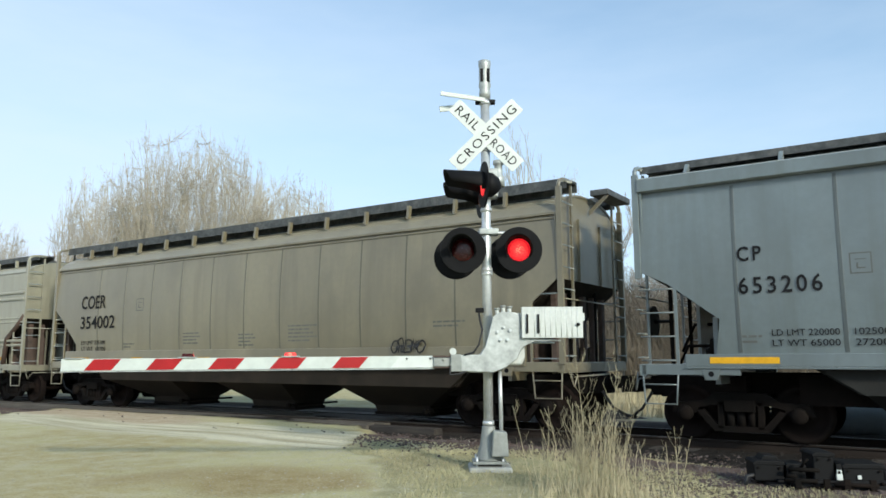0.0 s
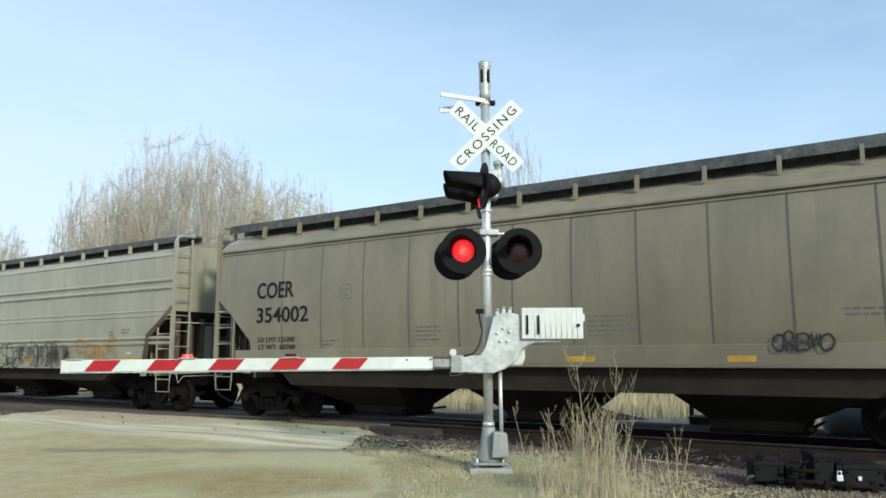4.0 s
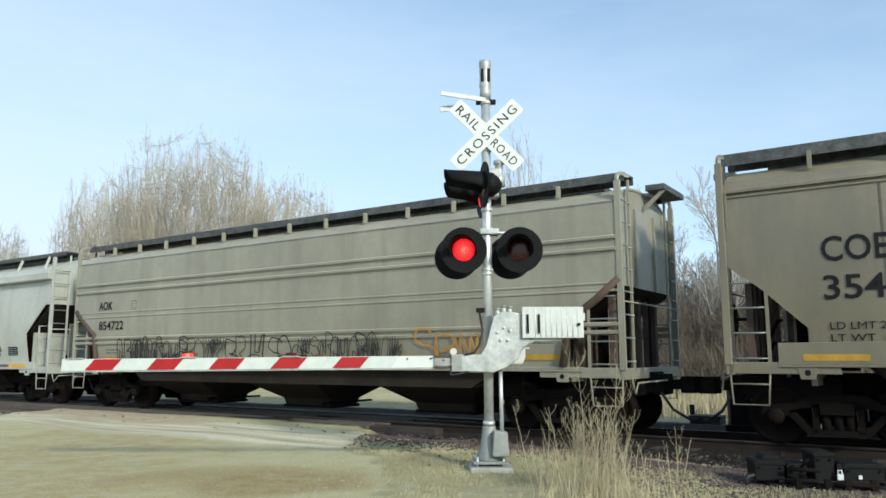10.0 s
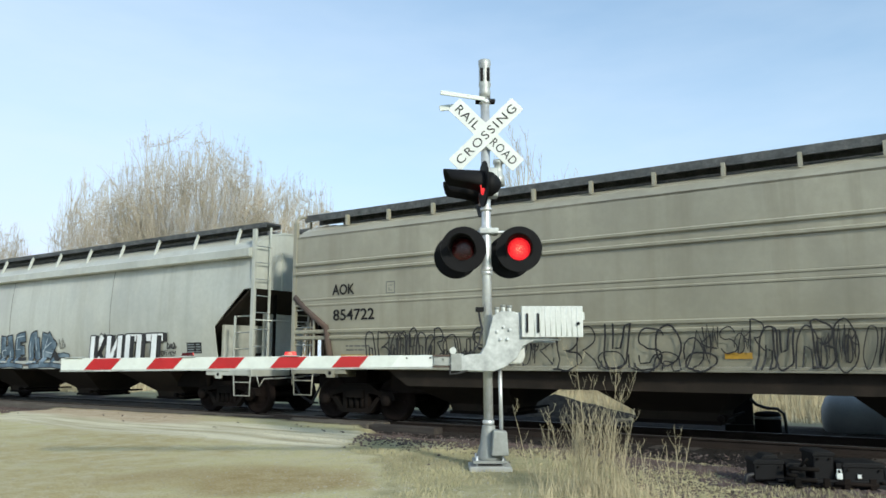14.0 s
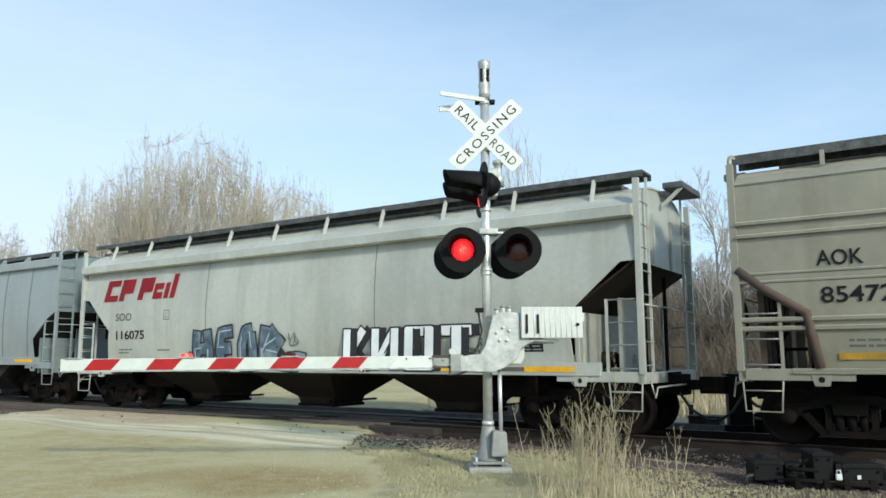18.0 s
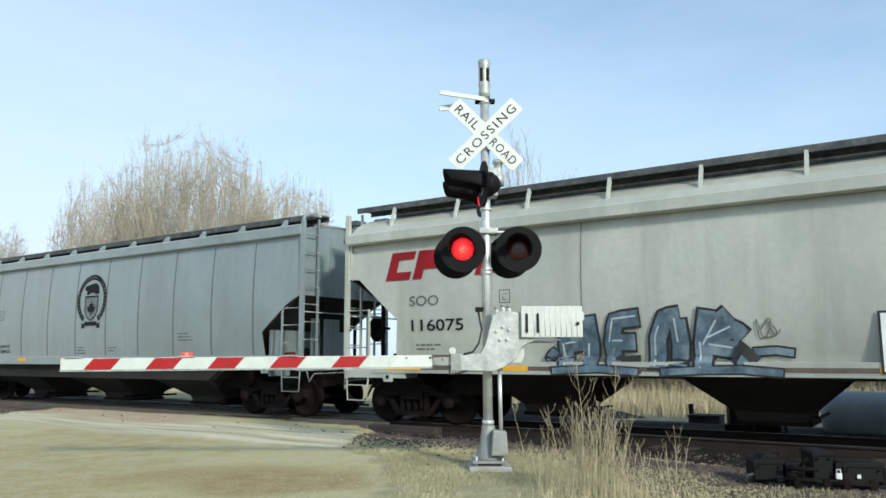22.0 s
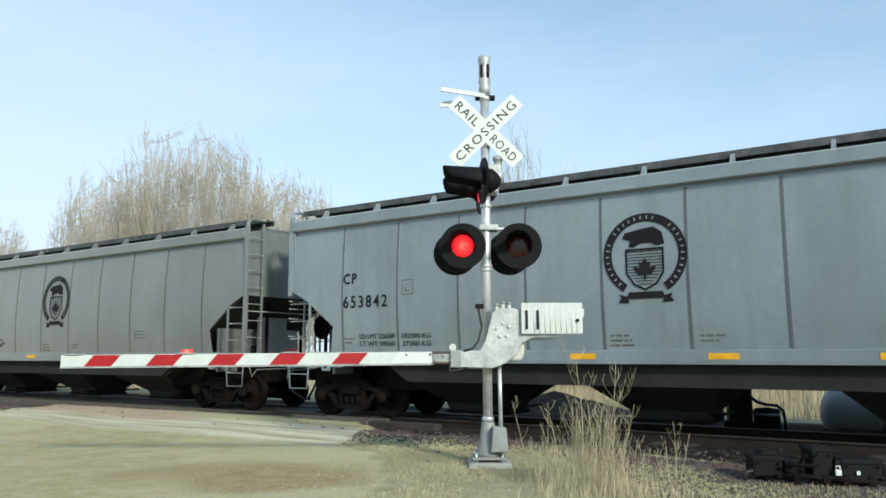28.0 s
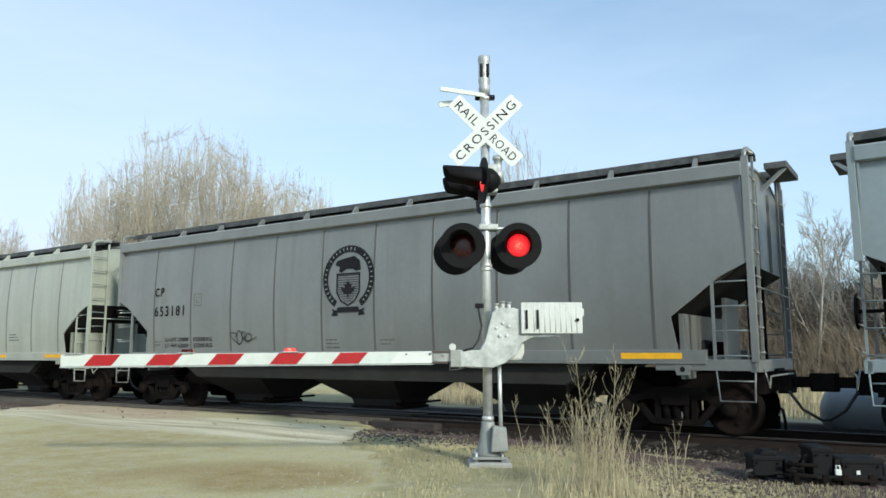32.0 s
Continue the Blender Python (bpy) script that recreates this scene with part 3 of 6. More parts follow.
def build_car(st):
    p, trim, dark = st["paint"], st["trim"], st["dark"]
    car = empty("covered_hopper_car", pose(*at_track(st["u"], MID), 0, 0, TURN), st["label"], "hopper car", "cars of the freight train")
    zs, ze, top = st["sill"], st["eave"], st["top"]
    h = HALF - 0.05
    for s in (-1, 1):
        y = s * SIDE
        part("side_sheet", sheet_mesh(st, y, s, p), p, car)
        # side sill with its lip
        part("side_sill", box(box(geo(), -HALF + 0.75, HALF - 0.75, y - s * 0.09, y + s * 0.012, zs, zs + st["sill_h"]), -HALF + 0.75, HALF - 0.75, y - s * 0.16, y + s * 0.03, zs - 0.035, zs - 0.004), trim, car, bevel=0.006)
        for x in st["ribs"]:
            part("rib", shared("rib" + st["key"], lambda: rib_geo(st), st["seam"]), st["seam"], car).matrix_basis = Matrix.Diagonal((1, -s, 1, 1)) @ Matrix.Translation((x, 0, 0))
        for z, w, d in st["beads"]:
            part("bead", bead_geo(z, w, d, y, s, h), p, car)
        if st["chord"]:
            a, b, d = st["chord"]
            part("top_chord", prism(geo(), [(y - s * 0.05, a), (y + s * d, a + 0.02), (y + s * d, b - 0.04), (y - s * 0.04, b)], -h, h, "yz"), trim, car, bevel=0.01)
        # walkway on the roof, its brackets
        wy = s * st["walk_y"]
        part("running_board", prism(geo(), [(wy + q, z) for q, z in ((-0.26, top), (0.26, top), (0.26, top - st["lip"]), (0.235, top - st["lip"]), (0.235, top - 0.04), (-0.235, top - 0.04), (-0.235, top - st["lip"]), (-0.26, top - st["lip"]))], -HALF - 0.02, HALF + 0.02, "yz"), GRATE, car)
        for x in st["brackets"]:
            part("bracket", shared("bracket" + st["key"], lambda: prism(geo(), st["bracket"], -0.03, 0.03, "yz"), trim), trim, car).matrix_basis = Matrix.Diagonal((1, s, 1, 1)) @ Matrix.Translation((x, 0, 0))
    # roof
    roof = geo()
    ys = [-SIDE] + [SIDE * k / 8 for k in range(-7, 8)] + [SIDE]
    prof = [(y, ze + (st["crown"] - ze) * (1 - abs(y / SIDE) ** 2.6) ** 0.8) for y in ys]
    prism(roof, prof + [(y, z - 0.04) for y, z in reversed(prof)], -h, h, "yz")
    part("roof", roof, p, car)
    part("hatch_trough", box(geo(), -HALF + 0.6, HALF - 0.6, -0.62, 0.62, st["crown"] - 0.12, top - 0.07), GRATE, car, bevel=0.02)
    for x in np.arange(-7.2, 7.3, 1.2):
        part("hatch_clamp", shared("clamp", lambda: box(box(geo(), -0.03, 0.03, -0.42, 0.42, 0, 0.05), -0.03, 0.03, -0.42, -0.38, -0.1, 0.05), GRATE), GRATE, car).location = (x, 0, top - 0.05)
    # ends
    cz, (ca, cb) = st["cut"][0], st["cut"][1][-1]
    slope = (cz - cb) / ca
    for s in (-1, 1):
        g = geo()
        ew = [(y, z - 0.01) for y, z in prof]
        prism(g, ew + [(SIDE - 0.03, cz), (-SIDE + 0.03, cz)], s * (h - 0.05), s * (h - 0.02), "yz")
        part("end_wall", g, p, car)
        part("end_walkway", box(geo(), min(s * (HALF + 0.04), s * (HALF + 0.42)), max(s * (HALF + 0.04), s * (HALF + 0.42)), -0.15, 1.15, top - 0.16, top - 0.04), GRATE, car, bevel=0.01)
        part("walkway_brace", prism(geo(), [(s * (HALF - 0.02), top - 0.55), (s * (HALF + 0.40), top - 0.17), (s * (HALF + 0.32), top - 0.17), (s * (HALF - 0.02), top - 0.45)], -0.1, -0.04), trim, car)
        for y in (-0.55, 0.55):
            part("end_stiffener", box(geo(), s * h - 0.03, s * h + 0.03, y - 0.05, y + 0.05, cz, ze), p, car)
        g = geo()
        run_in = (cz - st["skirt"][0] - 0.01) / slope
        prism(g, [(s * (h - 0.02), cz), (s * (h - 0.02 - run_in), st["skirt"][0] + 0.01), (s * (h - 0.08 - run_in), st["skirt"][0] + 0.01), (s * (h - 0.10), cz)], -SIDE + 0.06, SIDE - 0.06)
        g["v"] = [(x, y * (0.87 if z < 1.6 else 1.0), z) for x, y, z in g["v"]]
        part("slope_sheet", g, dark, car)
        xb = HALF - st["cut"][2]
        part("bolster_web", box(box(geo(), s * xb - 0.04, s * xb + 0.04, -1.38, 1.38, 0.95, cb + 0.05), s * (xb + 0.5) - 0.03, s * (xb + 0.5) + 0.03, -0.5, 0.5, 0.95, cb + 0.35), p, car)
        part("end_sill", box(box(box(geo(), s * (HALF - 0.02) - 0.06, s * (HALF - 0.02) + 0.06, -SIDE, SIDE, zs - 0.16, zs + 0.03), min(s * (HALF - 1.6), s * HALF), max(s * (HALF - 1.6), s * HALF), -SIDE, -SIDE + 0.12, zs - 0.14, zs + 0.04), min(s * (HALF - 1.6), s * HALF), max(s * (HALF - 1.6), s * HALF), SIDE - 0.12, SIDE, zs - 0.14, zs + 0.04), trim, car, bevel=0.008)
        part("centre_sill", box(geo(), min(s * 5.0, s * (HALF + 0.1)), max(s * 5.0, s * (HALF + 0.1)), -0.33, 0.33, 0.75, 1.12), GRIME_SHADE, car)
        part("body_bolster", box(geo(), min(s * 4.9, s * 6.1), max(s * 4.9, s * 6.1), -0.95, 0.95, 0.62, 1.1), GRIME_SHADE, car)
        part("draft_housing", box(geo(), min(s * (HALF - 1.5), s * (HALF - 0.05)), max(s * (HALF - 1.5), s * (HALF - 0.05)), -0.75, 0.75, 0.70, 1.06), GRIME_SHADE, car)
        if st["key"] in "ef":
            part("end_web", box(geo(), s * (HALF - 0.98) - 0.02, s * (HALF - 0.98) + 0.02, -1.40, 1.40, zs, cz - 0.95 * slope), RUSTY, car, "rusty brown end web")
            for y in (-1.22, -0.85, -0.4, 0.1, 0.6, 1.1):
                part("end_post", box(geo(), s * (HALF - 0.3) - 0.05, s * (HALF - 0.3) + 0.05, y - 0.07, y + 0.07, zs, cz - 0.28 * slope), RUSTY, car, "rusty brown end post")
        coup = part("coupler", coupler_geo(s), GRIME_SHADE, car)
        part("air_hose", pipe(geo(), [(s * (HALF + 0.25), -0.35, 0.75), (s * (HALF + 0.45), -0.33, 0.45), (s * (HALF + 0.7), -0.2, 0.28), (s * (HALF + 0.83), -0.1, 0.27)], 0.028), RUBBER, coup)
        for t in (-1, 1):
            y = t * (SIDE - 0.02)
            part("corner_post", box(geo(), s * HALF - 0.055, s * HALF + 0.055, y - 0.04, y + 0.04, zs if s > 0 or "space" not in st else cz - 0.1, top - 0.22), trim, car, bevel=0.006)
            if st["tall"]:
                part("corner_arch", pipe(geo(), [(s * HALF, y, top - 0.3), (s * HALF, y, top - 0.16), (s * HALF, y * 0.96, top - 0.09), (s * HALF, y * 0.88, top - 0.05), (s * HALF, y * 0.64, top - 0.03)], 0.04, 8), trim, car)
            lad = part("side_ladder", box(geo(), s * (HALF - 0.62) - 0.025, s * (HALF - 0.62) + 0.025, y - 0.015, y + 0.015, zs, zs + 1.32), trim, car)
            for k in range(4):
                part("rung", shared("rung", lambda: tube(geo(), (-0.31, 0, 0), (0.31, 0, 0), 0.014, seg=6), trim), trim, lad).location = (s * (HALF - 0.31), y, zs + 0.10 + 0.4 * k)
            end = part("end_ladder", box(geo(), s * HALF + s * 0.02 - 0.02, s * HALF + s * 0.02 + 0.02, t * (SIDE - 0.52) - 0.025, t * (SIDE - 0.52) + 0.025, zs, top - 0.12), trim, car)
            for k in range(8):
                part("rung", shared("end_rung", lambda: tube(geo(), (0, -0.25, 0), (0, 0.25, 0), 0.014, seg=6), trim), trim, end).location = (s * (HALF + 0.05), t * (SIDE - 0.27), zs + 0.15 + 0.41 * k)
            stp = [(s * (HALF - 0.62), y, zs - 0.02), (s * (HALF - 0.57), y, zs - 0.62), (s * (HALF - 0.04), y, zs - 0.62), (s * (HALF - 0.01), y, zs - 0.02)]
            part("stirrup_step", pipe(pipe(geo(), stp, 0.016), [(s * (HALF - 0.6), y, zs - 0.3), (s * (HALF - 0.02), y, zs - 0.3)], 0.012), trim, car)
            part("pad_hole", tube(geo(), (s * (HALF - 1.15), y - 0.034, zs - 0.12), (s * (HALF - 1.15), y + 0.034, zs - 0.12), 0.045, seg=12), BLACK, car)
            part("jacking_pad", prism(geo(), [(s * (HALF - 1.15) + a, zs - b) for a, b in ((-0.16, 0.02), (0.16, 0.02), (0.10, 0.22), (-0.10, 0.22))], y - 0.03, y + 0.03), trim, car, bevel=0.008)
        part("end_handrail", pipe(geo(), [(s * (HALF + 0.06), -SIDE + 0.05, zs + 1.2), (s * (HALF + 0.06), SIDE - 0.05, zs + 1.2)], 0.016), trim, car)
        part("uncoupling_lever", pipe(geo(), [(s * (HALF + 0.1), -SIDE + 0.1, zs - 0.1), (s * (HALF + 0.16), -SIDE + 0.15, zs - 0.4), (s * (HALF + 0.16), -SIDE + 0.3, zs - 0.22), (s * (HALF + 0.3), -0.1, zs - 0.2)], 0.014), trim, car)
        for y in (-0.62, 0.62):
            part("end_platform_post", box(geo(), s * (HALF - 0.25) - 0.03, s * (HALF - 0.25) + 0.03, y - 0.03, y + 0.03, zs, cz + 0.05), GRIME_SHADE, car)
        truck = part("truck", shared("truck", frame_geo, GRIME_SHADE), GRIME_SHADE, car)
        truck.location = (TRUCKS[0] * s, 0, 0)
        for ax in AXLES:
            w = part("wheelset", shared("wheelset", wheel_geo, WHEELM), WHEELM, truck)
            w.location = (ax, 0, WHEEL)
            st.setdefault("wheels", []).append((w, ax))
            for t in (-1, 1):
                c = part("bearing_cap", shared("bearing_cap", cap_geo, GRIME_SHADE), GRIME_SHADE, truck)
                c.matrix_basis = pose(ax, t * 1.03, WHEEL, 0, 0, 0 if t < 0 else 180)
    # platform floor, brake gear
    part("brake_wheel", lathe(geo(), [(0, 0.29), (0.03, 0.3), (0.05, 0.28), (0.045, 0.25), (0.02, 0.1), (0.0, 0.05)], (-HALF - 0.15, -0.30, 2.05), (-1, 0, 0), 20), BLACK, car)
    part("brake_shaft", tube(geo(), (-HALF + 0.2, -0.30, 2.05), (-HALF - 0.15, -0.30, 2.05), 0.03), BLACK, car)
    part("brake_reservoir", lathe(geo(), [(0, 0.05), (0.05, 0.17), (0.7, 0.17), (0.75, 0.05)], (HALF - 1.25, -0.35, zs + 0.24), (0, 1, 0), 16), dark, car)
    part("brake_cylinder", lathe(geo(), [(0, 0.13), (0.5, 0.13), (0.52, 0.03)], (HALF - 0.75, 0.15, zs + 0.22), (-1, 0, 0.0), 14), GRIME_SHADE, car)
    part("platform_deck", box(geo(), HALF - 1.2, HALF - 0.05, -0.9, 0.9, zs - 0.05, zs - 0.02), GRATE, car)
    # hopper bays and their gates
    zk, h1, lo = st["skirt"]
    zb, zt, lo = st["low"], zs - 0.04, st["foot"]

    def far(z):
        return h - 0.09 - (cz - z) / slope

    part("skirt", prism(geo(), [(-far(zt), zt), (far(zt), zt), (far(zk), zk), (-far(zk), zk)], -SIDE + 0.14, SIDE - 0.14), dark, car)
    for x in (-4.05, 0.0, 4.05):
        b = geo()
        b["v"] = [(x + a * w, t * d, z) for z, w, d in ((zk + 0.02, h1, SIDE - 0.15), (zb + 0.16, lo + 0.05, 0.55), (zb, lo, 0.50)) for a, t in ((-1, -1), (1, -1), (1, 1), (-1, 1))]
        if x:       # the end bays run out along the slope sheet
            for i in ((1, 2) if x > 0 else (0, 3)):
                b["v"][i] = (math.copysign(far(zk), x), b["v"][i][1], zk + 0.02)
        for i in range(4):
            j = (i + 1) % 4
            face(b, i, j, 4 + j, 4 + i)
            face(b, 4 + i, 4 + j, 8 + j, 8 + i)
        face(b, 8, 9, 10, 11)
        face(b, 3, 2, 1, 0)
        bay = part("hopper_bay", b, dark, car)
        part("outlet_gate", box(geo(), x - lo - 0.06, x + lo + 0.06, -0.54, 0.54, zb - 0.06, zb + 0.01), GRIME_SHADE, bay, bevel=0.008)
        part("gate_shaft", lathe(geo(), [(-0.92, 0.02), (-0.91, 0.055), (-0.80, 0.055), (-0.79, 0.028), (-0.66, 0.028), (-0.65, 0.06), (-0.58, 0.06), (-0.57, 0.028), (0.9, 0.028)], (x + lo + 0.14, 0, zb + 0.08), (0, 1, 0), 10), GRIME_SHADE, bay)
    if "band" in st:
        part("sill_band", box(geo(), st["band"][0], st["band"][1], -SIDE - 0.016, -SIDE - 0.008, zs + 0.035, zs + 0.115), BROWNTAPE, car, "brown primer band along the sill")
    if "flange" in st:
        for s in (-1, 1):
            edge = [(s * (HALF - 0.02), cz + 0.1)] + [(s * (HALF - a), z) for a, z in st["cut"][1]] + [(s * (HALF - st["cut"][2]), zs + 0.05)]
            part("slope_flange", pipe(geo(), [(x, -SIDE + 0.02, z) for x, z in edge], 0.075, 10), RUSTY, car, "rusty brown edge of the slope sheet")
    for k, z in enumerate((zs + 0.35, zs + 0.75)):
        part("brake_pipe", pipe(geo(), [(-HALF + 0.25, -0.5 + 0.5 * k, z - 0.5), (-HALF + 0.5, -0.5 + 0.5 * k, z), (-HALF + 1.1, -0.5 + 0.5 * k, z)], 0.03, 8), GRIME_SHADE, car)
    part("valve", lathe(geo(), [(0, 0.05), (0.02, 0.15), (0.16, 0.15), (0.2, 0.09), (0.34, 0.08), (0.36, 0.03)], (-HALF + 1.05, -0.85, zs + 0.12), (0, 0, 1), 14), GRIME_SHADE, car)
    for x, w in st["yellow"]:
        part("reflector_strip", box(geo(), x - w / 2, x + w / 2, -SIDE - 0.02, -SIDE - 0.012, zs + st["yz"], zs + st["yz"] + 0.1), AGEDY if st["key"] in "ef" else YELLOW, car, "yellow reflective strip")
    for x, z, w, n_, mt in st["fine"]:
        for k in range(n_):
            a, end = x, x + w * (0.75 + 0.25 * ((k * 7 + n_) % 3) / 2)
            word = 0
            while a < end - 0.03:
                b = min(end, a + 0.07 + 0.05 * ((word * 5 + k * 3) % 4))
                part("stencil_bar", box(geo(), a, b, -SIDE - 0.004, -SIDE - 0.001, z - k * 0.085, z - k * 0.085 + 0.036), mt, car)
                a, word = b + 0.028, word + 1
    for x, z, w, hgt, text, weight, mt in st["text"]:
        lettering("letter", text, mt, car, pose(x, -SIDE - 0.0125, z, 90), hgt, w, weight, space=st.get("space", 1.0) if len(text) < 7 else 1.0)
    for x, z, w in st["boxes"]:
        g = geo()
        for a in ((x, x + w, z, z + 0.02), (x, x + w, z + w, z + w + 0.02), (x, x + 0.02, z, z + w), (x + w - 0.02, x + w, z, z + w), (x + w * 0.3, x + w * 0.7, z + w * 0.25, z + w * 0.32), (x + w * 0.3, x + w * 0.38, z + w * 0.25, z + w * 0.55), (x + w * 0.25, x + w * 0.75, z + w * 0.7, z + w * 0.75)):
            box(g, a[0], a[1], -SIDE - 0.004, -SIDE - 0.001, a[2], a[3])
        part("stencil_box", g, FADED, car)
    return car


def bead_geo(z, w, d, y, s, h):
    return prism(geo(), [(y - s * 0.005, z - w / 2), (y + s * d, z - w / 4), (y + s * d, z + w / 4), (y - s * 0.005, z + w / 2)], -h, h, "yz")


def coupler_geo(s):
    g = geo()
    box(g, min(s * (HALF + 0.05), s * (HALF + 0.62)), max(s * (HALF + 0.05), s * (HALF + 0.62)), -0.09, 0.09, 0.80, 0.98)
    prism(g, [(s * (HALF + 0.55), -0.13), (s * (HALF + 0.60), -0.20), (s * (HALF + 0.80), -0.19), (s * (HALF + 0.88), -0.08), (s * (HALF + 0.79), -0.02), (s * (HALF + 0.82), 0.12), (s * (HALF + 0.68), 0.2), (s * (HALF + 0.55), 0.13)], 0.74, 1.04, "xy")
    box(g, s * (HALF + 0.18) - 0.1, s * (HALF + 0.18) + 0.1, -0.3, 0.3, 0.70, 1.08)
    return g


def badge(car, x, z, r):
    """The round emblem as plain shapes: a ring, a shield with bars, a leaf and a low animal shape, a ribbon."""
    y = -SIDE - 0.010
    g = geo()
    n = 40
    for k in range(n):
        a0, a1 = radians(-58 + 296 * k / n), radians(-58 + 296 * (k + 1) / n)
        prism(g, [(x + q * math.cos(a), z + q * math.sin(a)) for q, a in ((r, a0), (r, a1), (r * 0.80, a1), (r * 0.80, a0))], y - 0.003, y)
    sh = [(-0.46, 0.16), (0.46, 0.16), (0.46, -0.42), (0.28, -0.70), (0, -0.84), (-0.28, -0.70), (-0.46, -0.42)]
    for a, b in zip(sh, sh[1:] + sh[:1]):
        prism(g, [(x + r * a[0], z + r * a[1]), (x + r * b[0], z + r * b[1]), (x + r * b[0] * 0.9, z + r * (b[1] * 0.9 - 0.03)), (x + r * a[0] * 0.9, z + r * (a[1] * 0.9 - 0.03))], y - 0.003, y)
    for k in range(12):
        zz = 0.08 - 0.07 * k
        w = 0.41 if zz > -0.4 else max(0.1, 0.41 + (zz + 0.4) * 0.9)
        box(g, x - r * w, x + r * w, y - 0.002, y, z + r * zz, z + r * (zz + 0.018))
    ring = part("emblem_ring", g, INK, car, "black round emblem")
    for k in range(30):
        if k in (8, 17, 18):
            continue
        a = radians(232 - 284 * (k + 0.5) / 30)
        q, w = r * 0.90, r * 0.017
        c, s = math.cos(a), math.sin(a)
        marks = prism(geo(), [(x + q * c + d * c - e * s, z + q * s + d * s + e * c) for d, e in ((-0.04 * r, -w), (0.04 * r, -w), (0.04 * r, w), (-0.04 * r, w))], y - 0.006, y - 0.004)
        part("emblem_bar", marks, FADEDW, ring, "pale bar on the emblem ring")
    g = geo()
    lf = [(0, 0.30), (0.07, 0.18), (0.14, 0.20), (0.12, 0.06), (0.27, 0.10), (0.24, 0.0), (0.15, -0.10), (0.03, -0.12), (0.02, -0.22)]
    lf = lf + [(-a, b) for a, b in reversed(lf[1:])]
    prism(g, [(x + r * a, z + r * (b - 0.36)) for a, b in lf], y - 0.006, y - 0.001)
    prism(g, [(x + r * a, z + r * b) for a, b in ((-0.52, 0.42), (-0.46, 0.55), (-0.30, 0.58), (-0.10, 0.62), (0.22, 0.66), (0.42, 0.52), (0.48, 0.24), (0.30, 0.20), (0.16, 0.28), (-0.08, 0.28), (-0.26, 0.18), (-0.36, 0.22), (-0.34, 0.36))], y - 0.006, y - 0.001)
    prism(g, [(x + r * a, z + r * b) for a, b in ((-0.40, -0.86), (0.40, -0.86), (0.46, -1.02), (-0.46, -1.02))], y - 0.006, y - 0.001)
    for s in (-1, 1):
        prism(g, [(x + s * r * a, z + r * b) for a, b in ((0.44, -0.96), (0.64, -0.90), (0.58, -1.0), (0.66, -1.1), (0.40, -1.12))], y - 0.006, y - 0.001)
    part("emblem_shield", g, INK, car)


def scrawl(name, material, car, x0, x1, z0, z1, loops, wide, seed, label):
    """Sprayed loops: a wandering ribbon with uneven bows."""
    rng = random.Random(seed)
    pts, n = [], loops * 14
    ph = [rng.uniform(0, 6.28) for _ in range(4)]
    for k in range(n + 1):
        t = k / n
        a = t * loops * 2 * math.pi
        hgt = 0.75 + 0.25 * math.sin(a * 0.23 + ph[0])
        zc, zr = (z0 + z1) / 2, (z1 - z0) / 2 * hgt
        xr = (x1 - x0) / loops * (0.75 + 0.3 * math.sin(a * 0.37 + ph[1]))
        pts.append((x0 + (x1 - x0) * t + xr * math.cos(a + 0.7 * math.sin(a * 0.5 + ph[2])), zc + zr * math.sin(a) * (0.85 + 0.15 * math.sin(3 * a + ph[3]))))
    return part(name, ribbon(pts, wide, -SIDE - 0.016), material, car, label)


def ribbon(pts, wide, y):
    """One sprayed line: a thin strip along its points."""
    g = geo()
    for i, (a, b) in enumerate(pts):
        p, q = pts[max(0, i - 1)], pts[min(len(pts) - 1, i + 1)]
        l = math.hypot(q[0] - p[0], q[1] - p[1]) or 1
        px, pz = -(q[1] - p[1]) / l * wide / 2, (q[0] - p[0]) / l * wide / 2
        g["v"] += [(a + px, y - 0.002, b + pz), (a - px, y - 0.002, b - pz), (a + px, y, b + pz), (a - px, y, b - pz)]
    for i in range(len(pts) - 1):
        k = 4 * i
        face(g, k, k + 4, k + 5, k + 1)
        face(g, k + 2, k + 3, k + 7, k + 6)
        face(g, k, k + 2, k + 6, k + 4)
        face(g, k + 1, k + 5, k + 7, k + 3)
    return g


def bow(cx, cz, rx, rz, a0, a1, n=12):
    return [(cx + rx * math.cos(radians(a0 + (a1 - a0) * k / n)), cz + rz * math.sin(radians(a0 + (a1 - a0) * k / n))) for k in range(n + 1)]


